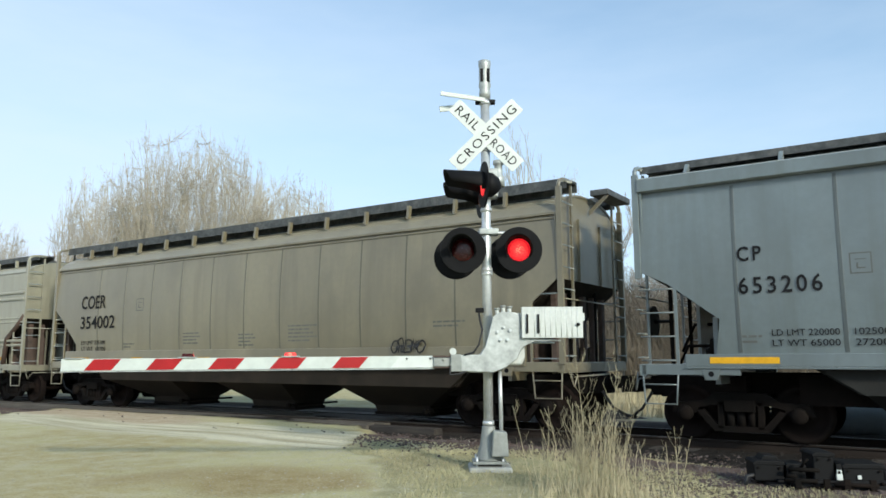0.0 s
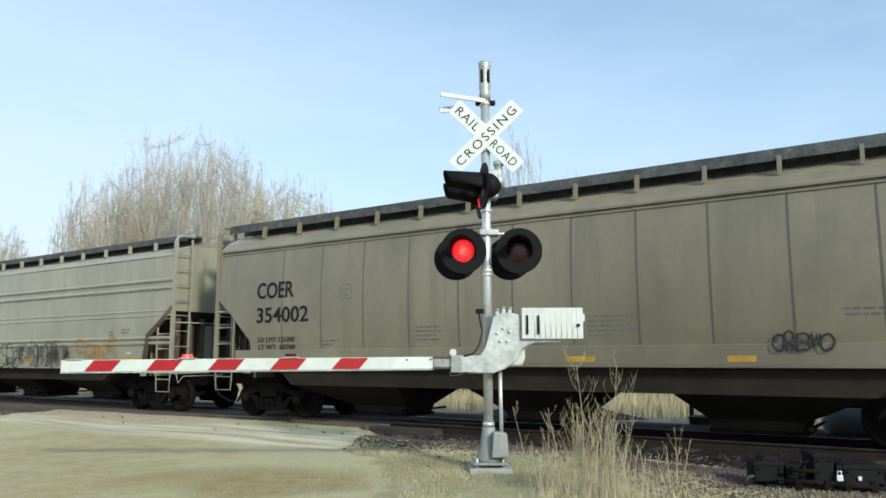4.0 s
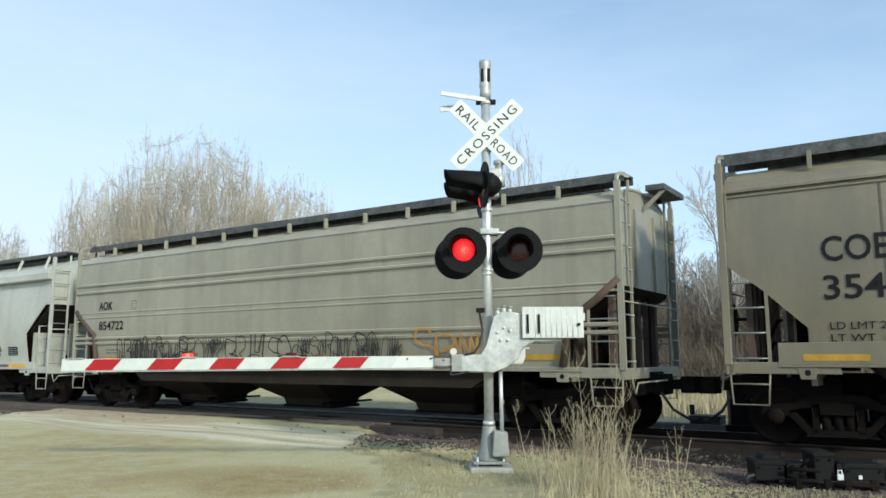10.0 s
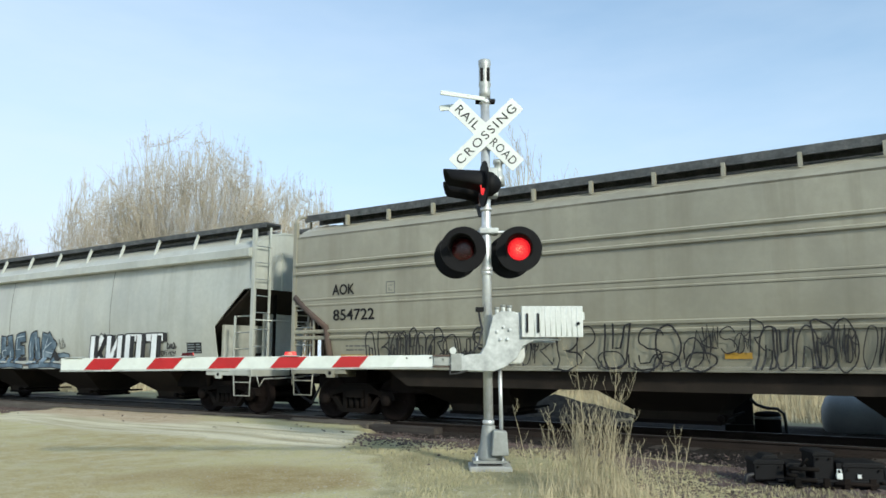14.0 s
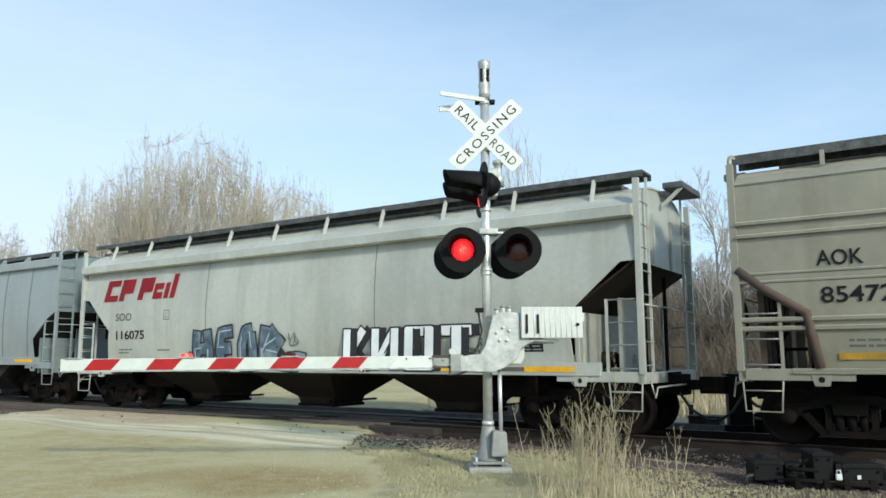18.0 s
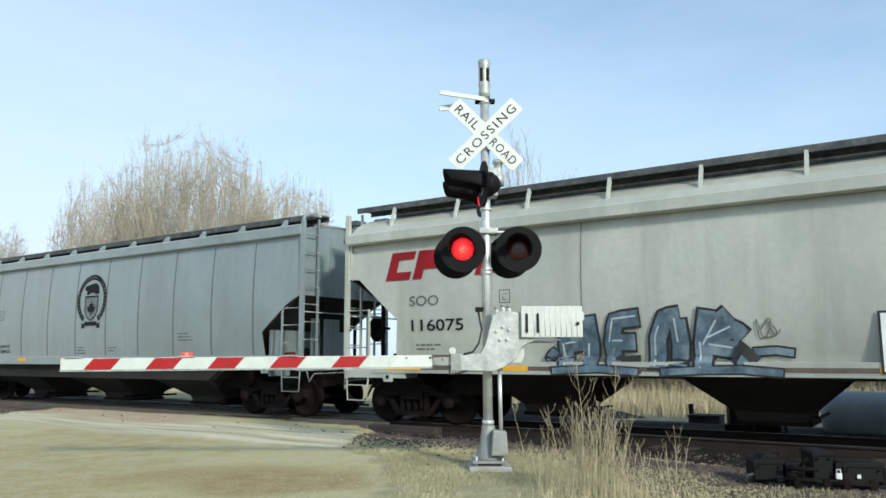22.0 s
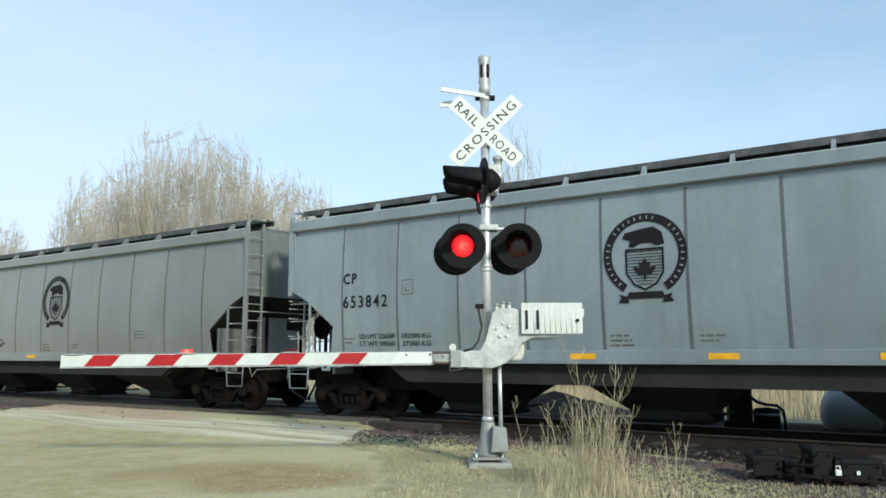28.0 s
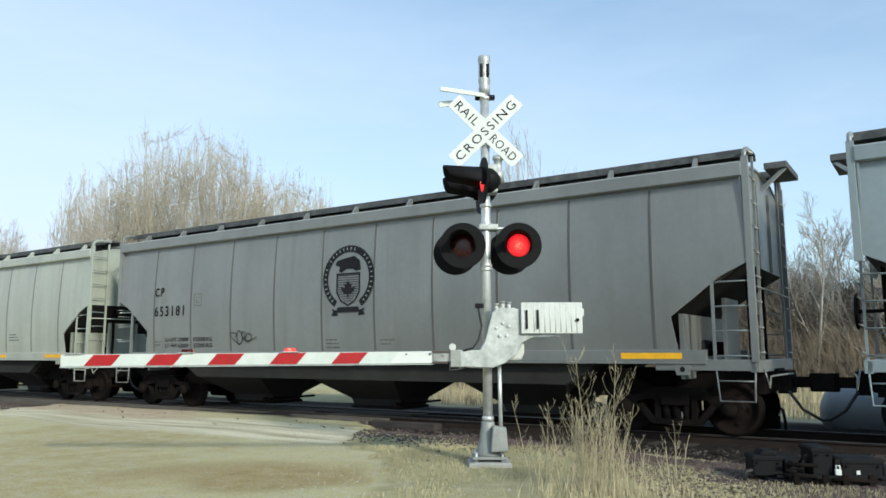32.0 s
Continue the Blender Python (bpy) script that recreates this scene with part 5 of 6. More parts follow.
def lamp(signal, x, y, z, turn, beat, tilt=0.0, deep=0.34):
    """One flashing lamp with its round black background, looking along -y before the turn."""
    m = pose(x, y, z, tilt, 0, turn)
    bg = part("lamp_background", shared("lamp_background", lambda: lathe(geo(), [(0.0, 0.175), (0.0, 0.30), (0.012, 0.305), (0.02, 0.30), (0.02, 0.17)], (0, 0, 0), (0, 1, 0), 36, False), BLACK), BLACK, signal, "round black lamp background")
    bg.matrix_basis = m
    part("lamp_housing", shared("lamp_housing", lambda: lathe(geo(), [(0.021, 0.168), (0.12, 0.16), (0.2, 0.10), (0.24, 0.04)], (0, 0, 0), (0, 1, 0), 24), BLACK), BLACK, bg)
    part("hood", shared("hood%.2f" % deep, lambda: hood_geo(0.175, deep), BLACK), BLACK, bg, "black visor hood")
    ln = part("lens", lens_mesh(0.155), LENS_ON, bg, "round red signal lens")
    ln.location = (0, 0.012, 0)
    LAMPS.append((ln, (0, 0.012, 0), beat))
    return bg


def build_signal():
    sig = empty("crossing_signal", pose(0, 0, 0), "silver railroad crossing signal mast with crossbuck, red flashers and lowered gate", "crossing signal")
    part("foundation", box(geo(), MX - 0.26, MX + 0.28, MY - 0.26, MY + 0.26, -0.25, 0.03), CONCRETE, sig, bevel=0.02)
    part("base_plate", box(geo(), MX - 0.21, MX + 0.22, MY - 0.2, MY + 0.2, 0.06, 0.095), CASTDK, sig, bevel=0.006)
    for a in (-0.16, 0.17):
        for b in (-0.15, 0.15):
            part("anchor_bolt", tube(geo(), (MX + a, MY + b, 0.0), (MX + a, MY + b, 0.15), 0.016), GALV, sig)
    part("pinnacle_base", lathe(geo(), [(0.09, 0.17), (0.13, 0.165), (0.30, 0.11), (0.50, 0.085), (0.52, 0.085)], (MX, MY, 0), (0, 0, 1), 16), CASTDK, sig)
    part("junction_box", prism(geo(), [(MX + 0.02, 0.16), (MX + 0.24, 0.16), (MX + 0.22, 0.46), (MX + 0.05, 0.48)], MY - 0.24, MY - 0.05), CASTDK, sig, bevel=0.015)
    part("mast", tube(geo(), (MX, MY, 0.5), (MX, MY, 5.0), 0.062, seg=20), GALV, sig)
    part("conduit", pipe(geo(), [(MX + 0.16, MY - 0.08, 0.44), (MX + 0.15, MY - 0.08, 1.3)], 0.026, 10), GALV, sig)
    for z in (0.56, 2.55, 2.5, 3.1, 3.36, 4.2, 4.86):
        part("clamp_band", lathe(geo(), [(-0.025, 0.07), (-0.02, 0.078), (0.02, 0.078), (0.025, 0.07)], (MX, MY, z), (0, 0, 1), 18), GALV, sig)
    # bell on the mast's top
    bell = part("bell", lathe(geo(), [(4.92, 0.075), (5.0, 0.08), (5.06, 0.072), (5.10, 0.085), (5.16, 0.078), (5.36, 0.078), (5.40, 0.086), (5.46, 0.084), (5.47, 0.06)], (MX, MY, 0), (0, 0, 1), 20), ALU, sig, "silver bell housing with dark slots")
    for a in (-0.045, 0.045):
        part("slot", box(geo(), MX + a - 0.018, MX + a + 0.018, MY - 0.085, MY - 0.06, 5.15, 5.33), BLACK, bell)
    # second sign seen on edge
    s1 = part("side_sign", box(geo(), -0.62, 0.0, -0.012, 0.012, -0.03, 0.03), SHADEW, sig, "white sign blade seen on edge", bevel=0.004)
    s1.matrix_basis = pose(MX, MY - 0.07, 4.885, 0, 6, 8)
    s2 = part("side_sign", box(geo(), -0.30, 0.0, -0.012, 0.012, -0.04, 0.04), SHADEW, sig, "white sign blade seen on edge", bevel=0.004)
    s2.matrix_basis = pose(MX - 0.33, MY + 0.07, 4.83, 0, -8, 8)
    part("sign_bracket", box(geo(), MX - 0.13, MX + 0.14, MY - 0.05, MY + 0.05, 4.85, 4.90), BLACK, sig, bevel=0.006)
    # crossbuck
    cz, cy = 4.375, MY - 0.10
    for ang, text in ((45, "CROSSING"), (-45, "RAIL    ROAD")):
        blade = part("crossbuck_blade", prism(geo(), [(-0.61, -0.1), (-0.59, -0.114), (0.59, -0.114), (0.61, -0.1), (0.61, 0.1), (0.59, 0.114), (-0.59, 0.114), (-0.61, 0.1)], -0.006, 0.006), WHITE, sig, "white crossbuck blade with black letters")
        blade.matrix_basis = pose(MX + 0.005, cy + (-0.014 if ang > 0 else 0.0), cz, 0, -ang)
        if ang > 0:
            lettering("letter", text, INK, blade, pose(-0.545, -0.0065, -0.060, 90), 0.12, 1.09, 0.0, space=1.25)
        else:
            lettering("letter", "RAIL", INK, blade, pose(-0.54, -0.0065, -0.062, 90), 0.12, 0.39, 0.0, space=1.15)
            lettering("letter", "ROAD", INK, blade, pose(0.12, -0.0065, -0.062, 90), 0.12, 0.43, 0.0, space=1.15)
    # lower pair of lamps: front and back
    part("crossarm", pipe(geo(), [(MX - 0.30, MY + 0.06, 3.06), (MX + 0.42, MY + 0.06, 3.06)], 0.022, 10), GALV, sig)
    part("crossarm_hub", box(geo(), MX - 0.10, MX + 0.16, MY - 0.1, MY + 0.12, 3.02, 3.10), ALU, sig, bevel=0.015)
    for x, beat in ((0.272, 0), (1.008, 1)):
        lamp(sig, x, MY - 0.16, 2.80, -6, beat, 2)
        lamp(sig, x - 0.085, MY + 0.30, 2.76, 176, 1 - beat)
        part("lamp_bracket", pipe(geo(), [(x, MY + 0.06, 3.06), (x - 0.03, MY + 0.08, 2.80)], 0.025, 8), GALV, sig)
    # upper pair, facing along the side road
    part("crossarm", pipe(geo(), [(MX + 0.03, MY - 0.42, 3.66), (MX + 0.03, MY + 0.42, 3.66)], 0.022, 10), GALV, sig)
    part("crossarm_hub", box(geo(), MX - 0.02, MX + 0.16, MY - 0.12, MY + 0.1, 3.52, 3.92), ALU, sig, bevel=0.03)
    part("side_bell", lathe(geo(), [(0, 0.085), (0.14, 0.085), (0.16, 0.06), (0.30, 0.055), (0.31, 0.075), (0.36, 0.07)], (MX + 0.17, MY - 0.02, 3.68), (0, 0, 1), 14), ALU, sig)
    for dy, beat in ((-0.36, 1), (0.36, 0)):
        lamp(sig, MX - 0.06, MY + dy, 3.63, -81, beat, deep=0.52)
    # gate mechanism
    out = [(.218, 1.434), (.48, 1.434), (.548, 1.546), (.645, 1.918), (.743, 1.978), (.923, 1.97), (.998, 1.918), (1.005, 1.643), (1.508, 1.62), (1.508, 1.600), (1.17, 1.598), (1.02, 1.523), (.945, 1.374), (.80, 1.27), (.645, 1.21), (.218, 1.225)]
    part("gate_support", prism(geo(), out, MY - 0.30, MY - 0.22), ALU, sig, "silver cast gate arm support", bevel=0.012)
    part("gate_support", prism(geo(), [(x, z - 0.02) for x, z in out], MY + 0.20, MY + 0.27), ALU, sig, "silver cast gate arm support", bevel=0.012)
    part("gate_mechanism", prism(geo(), [(.62, 1.30), (1.02, 1.30), (1.06, 1.40), (1.06, 1.6), (.98, 1.88), (.66, 1.88)], MY - 0.19, MY + 0.17), BOXW, sig, "white gate mechanism housing", bevel=0.03)
    for x, z in ((.70, 1.72), (.78, 1.78), (.86, 1.74), (.74, 1.62), (.83, 1.62)):
        part("bolt", tube(geo(), (x, MY - 0.33, z), (x, MY - 0.29, z), 0.02, seg=6), GALV, sig)
    wt = part("counterweight", box(geo(), 1.005, 1.785, MY - 0.36, MY - 0.29, 1.64, 2.035), BOXW, sig, "weathered white counterweight plates", bevel=0.008)
    for k in range(9):
        part("corrugation", tube(geo(), (1.17 + 0.068 * k, MY - 0.354, 1.655), (1.17 + 0.068 * k, MY - 0.354, 2.02), 0.010, seg=8), BOXW, wt)
    for x in (1.075, 1.215):
        part("clamp_rod", box(geo(), x - 0.012, x + 0.012, MY - 0.385, MY - 0.36, 1.70, 1.94), BLACK, wt)
    part("weight_bolt", tube(geo(), (1.72, MY - 0.39, 1.81), (1.72, MY - 0.35, 1.81), 0.022, seg=8), BLACK, wt)
    part("weight_arm", box(geo(), 0.88, 1.82, MY - 0.288, MY - 0.262, 1.86, 1.96), ALU, sig)
    part("adapter", box(box(geo(), -0.12, 0.22, MY - 0.27, MY - 0.17, 1.285, 1.40), 0.1, 0.24, MY - 0.31, MY - 0.14, 1.22, 1.44), CASTDK, sig, "weathered iron arm adapter", bevel=0.01)
    part("adapter_bolt", lathe(geo(), [(0, 0.045), (0.05, 0.045), (0.06, 0.02)], (0.13, MY - 0.32, 1.475), (0, 1, 0), 12), BOXW, sig)
    part("adapter_post", tube(geo(), (0.13, MY - 0.28, 1.25), (0.13, MY - 0.28, 1.5), 0.02), GALV, sig)
    part("mast_cable", pipe(geo(), [(MX - 0.12, MY - 0.1, 2.0), (MX - 0.10, MY - 0.14, 1.86), (MX - 0.085, MY - 0.31, 1.74), (MX - 0.13, MY - 0.32, 1.56), (MX - 0.20, MY - 0.315, 1.46), (MX - 0.32, MY - 0.31, 1.43)], 0.014), RUBBER, sig, "black cable looped down to the gate arm")
    part("cable_clip", box(geo(), MX - 0.16, MX - 0.05, MY - 0.13, MY - 0.06, 1.98, 2.04), BLACK, sig, bevel=0.006)
    for x, z in ((0.70, 1.90), (0.78, 1.93), (0.86, 1.92)):
        stud = part("terminal_stud", tube(geo(), (x, MY - 0.26, z), (x, MY - 0.26, z + 0.13), 0.026, seg=8), BOXW, sig)
        part("stud_nut", tube(geo(), (x, MY - 0.26, z + 0.10), (x, MY - 0.26, z + 0.13), 0.036, seg=6), CASTDK, stud)
    for x, z in ((-0.07, 1.31), (0.02, 1.38), (0.10, 1.30), (0.16, 1.40)):
        part("adapter_bolt", tube(geo(), (x, MY - 0.30, z), (x, MY - 0.265, z), 0.018, seg=6), CASTDK, sig)
    part("shear_bracket", box(box(geo(), -0.13, 0.19, MY - 0.285, MY - 0.272, 1.40, 1.425), -0.13, 0.19, MY - 0.285, MY - 0.272, 1.265, 1.285), RUSTY, sig, "rusty shear bracket of the arm", bevel=0.003)
    part("adapter_cable", pipe(geo(), [(0.10, MY - 0.3, 1.3), (0.09, MY - 0.32, 1.18), (0.2, MY - 0.3, 1.19), (0.35, MY - 0.28, 1.24)], 0.014), RUBBER, sig)
    # gate arm: thin boxed arm with slanted reflective fields
    arm = part("gate_arm", box(geo(), -4.77, 0.0, -0.02, 0.02, -0.076, 0.076), SHADEW, sig, "white gate arm with red slanted stripes", bevel=0.004)
    arm.matrix_basis = pose(-0.11, MY - 0.22, 1.345, 0, -0.35, 0)
    part("arm_lip", box(geo(), -4.77, 0.0, -0.034, -0.02, -0.092, -0.080), ALU, arm)
    for k in range(5):
        x = -4.22 + 0.79 * k
        part("red_stripe", prism(geo(), [(x - 0.25, -0.07), (x + 0.10, -0.07), (x + 0.22, 0.07), (x - 0.13, 0.07)], -0.0235, -0.0205), RED, arm, "red reflective stripe")
    part("white_stripe", prism(geo(), [(-0.56, -0.07), (0.0, -0.07), (0.0, 0.07), (-0.44, 0.07)], -0.0235, -0.0205), WHITE, arm, "clean white reflective end")
    for x in (-0.35, -0.05):
        part("arm_bolt", tube(geo(), (x, -0.035, 0.04), (x, -0.02, 0.04), 0.012, seg=8), BLACK, arm)
    for x, beat in ((-1.84, 1), (-3.16, 0), (-4.6, None)):
        base = part("arm_lamp", box(geo(), x - 0.11, x + 0.11, -0.05, 0.05, 0.077, 0.09), ALU, arm, "small lamp on the gate arm", bevel=0.004)
        if beat is None:
            continue
        ln = part("lens", shared("arm_lens", lambda: prism(geo(), [(-0.078, -0.02), (0.078, -0.02), (0.066, 0.02), (-0.066, 0.02)], -0.016, -0.004), LENS_ON), LENS_ON, base, "small red arm lamp lens")
        if len(ln.data.materials) == 1:
            dk = fixed(mesh_of("dark_half", prism(geo(), [(-0.078, -0.02), (0.078, -0.02), (0.066, 0.02), (-0.066, 0.02)], -0.003, 0.012), LENS_OFF))
            bm = bmesh.new()
            bm.from_mesh(ln.data)
            n0 = len(bm.faces)
            bm.from_mesh(dk)
            bm.faces.ensure_lookup_table()
            for f in bm.faces[n0:]:
                f.material_index = 1
            bm.to_mesh(ln.data)
            bm.free()
            bpy.data.meshes.remove(dk)
            ln.data.materials.append(LENS_OFF)
        LAMPS.append((ln, (x, 0.0, 0.112), beat))
    return sig


build_signal()


# ---- beyond the track ----
def build_yard():
    # fuel tank lying parallel to the track
    m = pose(*at_track(-2.25, 17.6, 0.16), 0, 0, TURN + 4)
    tank = empty("storage_tank", m, "grey horizontal cylindrical storage tank on dark saddles", "tank")
    r = 0.52
    part("shell", lathe(geo(), [(0.0, 0.03), (0.02, 0.2), (0.08, 0.36), (0.2, 0.47), (0.36, r), (5.2, r), (5.4, 0.44), (5.5, 0.2), (5.52, 0.03)], (0, 0, 0), (1, 0, 0), 32), TANK, tank)
    for x in (1.0, 4.3):
        part("saddle", box(geo(), x - 0.1, x + 0.1, -0.45, 0.45, -0.62, -0.3), CONCRETE, tank)
    part("filler_cap", lathe(geo(), [(0.48, 0.1), (0.6, 0.1), (0.62, 0.05)], (2.6, 0, 0), (0, 0, 1), 14), TANK, tank)
    # heap of dark gravel
    g = geo()
    n, rings = 30, 9
    rng = random.Random(3)
    for j in range(rings + 1):
        f = j / rings
        for i in range(n):
            a = 2 * math.pi * i / n
            q = 1 + 0.15 * noise.noise(Vector((math.cos(a) * 1.5, math.sin(a) * 1.5, 2.0)))
            x, y = f * 3.3 * q * math.cos(a), f * 1.6 * q * math.sin(a)
            g["v"].append((x, y, 0.74 * (1 - f) ** 1.1 + 0.07 * noise.noise(Vector((x * 2.2, y * 2.2, 0))) * (1 - f) - 0.1))
    for j in range(rings):
        for i in range(n):
            k = (i + 1) % n
            face(g, j * n + i, j * n + k, (j + 1) * n + k, (j + 1) * n + i, smooth=True)
    heap = part("mound", g, SPOIL)
    heap.matrix_basis = pose(*at_track(-8.9, 18.9, -0.25), 0, 0, TURN)
    tagged(heap, "low mound of dark gravel beyond the track", "gravel mound")
    post = part("marker_post", box(geo(), -0.04, 0.04, -0.04, 0.04, 0, 0.55), BLACK)
    post.matrix_basis = pose(*at_track(-5.15, 18.5, -0.28), 0, 0, 20)
    tagged(post, "short black marker post beside the track", "post")
    crate = part("equipment_box", box(box(geo(), -0.35, 0.35, -0.25, 0.25, 0, 0.3), -0.37, 0.37, -0.27, 0.27, 0.29, 0.33), TIE, bevel=0.015)
    crate.matrix_basis = pose(*at_track(-4.75, 18.3, -0.28), 0, 0, TURN)
    tagged(crate, "low dark timber box on the ground beyond the track", "box")

    # dark lineside cabinet with its motor housing and looped cable
    cab = empty("lineside_cabinet", pose(*at_track(-3.45, 17.0, -0.30), 0, 0, TURN + 20), "black lineside equipment cabinet with motor housing and looped cable", "cabinet")
    part("body", box(geo(), -0.50, -0.04, -0.25, 0.25, 0.0, 1.30), BLACK, cab, bevel=0.015)
    part("door", box(geo(), -0.47, -0.07, -0.27, -0.25, 0.35, 1.25), BLACK, cab, bevel=0.006)
    part("cap", box(geo(), -0.54, 0.0, -0.29, 0.29, 1.30, 1.34), BLACK, cab, bevel=0.01)
    part("step", box(geo(), -0.62, -0.06, -0.42, -0.26, 0.0, 0.30), GRIME_SHADE, cab, bevel=0.01)
    part("motor_housing", lathe(geo(), [(0.0, 0.24), (0.02, 0.26), (0.50, 0.26), (0.54, 0.22), (0.56, 0.08)], (0.26, -0.05, 0.0), (0, 0, 1), 20), GRIME_SHADE, cab)
    part("housing_band", lathe(geo(), [(0.40, 0.262), (0.41, 0.272), (0.45, 0.272), (0.46, 0.262)], (0.26, -0.05, 0.0), (0, 0, 1), 20), CASTDK, cab)
    part("cable", pipe(geo(), [(-0.10, -0.26, 0.82), (0.02, -0.30, 0.70), (0.2, -0.32, 0.64), (0.42, -0.32, 0.62), (0.53, -0.32, 0.52), (0.56, -0.30, 0.30), (0.57, -0.28, 0.0)], 0.032, 8), RUBBER, cab)


build_yard()


def build_switch_box():
    """Black lineside machine: low covers, rods and a lock."""
    c = Vector((4.70, 9.35, -0.13))
    th = empty("switch_machine", pose(*c, 0, 0, -8), "black iron switch machine with covers, rods and padlock beside the track", "switch machine")
    part("base", box(box(geo(), -0.82, 0.66, -0.30, 0.36, -0.04, 0.04), -0.70, 0.70, -0.24, 0.30, 0.04, 0.08), BLACK, th, bevel=0.01)

    def cover(name, x0, x1, y0, y1, z1, lid):
        ob = part(name, box(geo(), x0, x1, y0, y1, 0.05, z1 - 0.05), BLACK, th, bevel=0.014)
        part("lid", prism(geo(), [(x0 - lid, z1 - 0.055), (x1 + lid, z1 - 0.055), (x1 + lid, z1 - 0.02), (x1 - 0.02, z1), (x0 + 0.02, z1), (x0 - lid, z1 - 0.02)], y0 - lid, y1 + lid), BLACK, ob, bevel=0.008)
        for x in (x0 + 0.05, x1 - 0.05):
            part("lid_bolt", tube(geo(), (x, y0 - lid - 0.012, z1 - 0.085), (x, y0 + 0.01, z1 - 0.085), 0.014, seg=6), GRIME_SHADE, ob)
        return ob

    cover("circuit_cover", -0.94, -0.60, -0.14, 0.24, 0.29, 0.012)
    part("circuit_hump", prism(geo(), [(-0.86, 0.28), (-0.62, 0.28), (-0.66, 0.34), (-0.80, 0.35)], -0.08, 0.20), BLACK, th, bevel=0.015)
    cover("gear_cover", -0.56, -0.34, -0.10, 0.26, 0.25, 0.008)
    cover("motor_cover", -0.27, -0.04, -0.18, 0.26, 0.40, 0.014)
    cover("lock_cover", 0.05, 0.50, -0.20, 0.24, 0.275, 0.016)
    part("end_cover", box(box(geo(), 0.53, 0.63, -0.12, 0.18, 0.02, 0.19), 0.62, 0.70, -0.07, 0.1, 0.05, 0.15), BLACK, th, bevel=0.015)
    part("hasp", box(geo(), -0.03, 0.03, -0.215, -0.20, 0.10, 0.27), BLACK, th, bevel=0.004)
    for y, z, a, b in ((-0.36, 0.10, -0.66, -0.30), (-0.38, 0.06, -0.12, 0.36), (-0.26, 0.21, -0.58, -0.24), (-0.34, 0.02, -0.36, 0.10), (-0.30, 0.14, -0.62, -0.50)):
        part("rod", tube(geo(), (a, y, z), (b, y, z - 0.01), 0.024), GRIME_SHADE, th)
    for x in (-0.52, -0.2, 0.02, 0.3):
        part("clevis", box(box(geo(), x - 0.05, x + 0.05, -0.39, -0.30, 0.03, 0.055), x - 0.035, x + 0.035, -0.40, -0.36, 0.0, 0.12), GRIME_SHADE, th, bevel=0.006)
    part("throw_lever", pipe(geo(), [(-0.44, -0.2, 0.20), (-0.40, -0.28, 0.30), (-0.36, -0.28, 0.33)], 0.018), GRIME_SHADE, th)
    part("conduit", pipe(geo(), [(-0.9, -0.1, 0.12), (-1.02, -0.12, 0.10), (-1.06, -0.14, -0.05)], 0.028, 8), RUBBER, th)
    lock = part("padlock", box(geo(), -0.045, 0.025, -0.255, -0.22, 0.09, 0.16), WHITE, th, "pale brass padlock", bevel=0.008)
    part("shackle", pipe(geo(), [(-0.033, -0.238, 0.155), (-0.03, -0.238, 0.20), (0.01, -0.238, 0.20), (0.013, -0.238, 0.155)], 0.009), WHITE, lock)
    part("tag", box(geo(), 0.20, 0.24, -0.224, -0.217, 0.10, 0.145), WHITE, th)
    for x in (-0.6, -0.3, 0.0, 0.45, 0.6):
        part("bolt", tube(geo(), (x, -0.27, 0.04), (x, -0.27, 0.075), 0.022, seg=6), GRIME_SHADE, th)


build_switch_box()


# ---- plants ----
def limb(g, p, way, length, r, depth, rng, up, spread, kids, thin):
    segs = 4 if depth > 1 else 3
    pts = [p.copy()]
    d = way.normalized()
    for k in range(segs):
        d = (d + Vector((rng.uniform(-1, 1), rng.uniform(-1, 1), rng.uniform(-0.6, 0.8))) * 0.16 + Vector((0, 0, up))).normalized()
        pts.append(pts[-1] + d * (length / segs))
    sides = 6 if r > 0.09 else (4 if r > 0.03 else 3)
    for k in range(segs):
        tube(g, pts[k], pts[k + 1], max(thin, r * (1 - 0.75 * k / segs)), max(thin * 0.8, r * (1 - 0.75 * (k + 1) / segs)), seg=sides, caps=False)
    if depth <= 0:
        return
    n = kids[depth]
    for i in range(n):
        f = 0.22 + 0.78 * (i + rng.random()) / n
        k = min(segs - 1, int(f * segs))
        q = pts[k].lerp(pts[k + 1], f * segs - k)
        axis = (pts[k + 1] - pts[k]).normalized()
        side = axis.orthogonal().normalized()
        side = Matrix.Rotation(rng.uniform(0, 6.283), 3, axis) @ side
        limb(g, q, axis + side * spread * rng.uniform(0.6, 1.2), length * rng.uniform(0.42, 0.66) * (1.12 - 0.35 * f), r * 0.48, depth - 1, rng, up, spread, kids, thin)


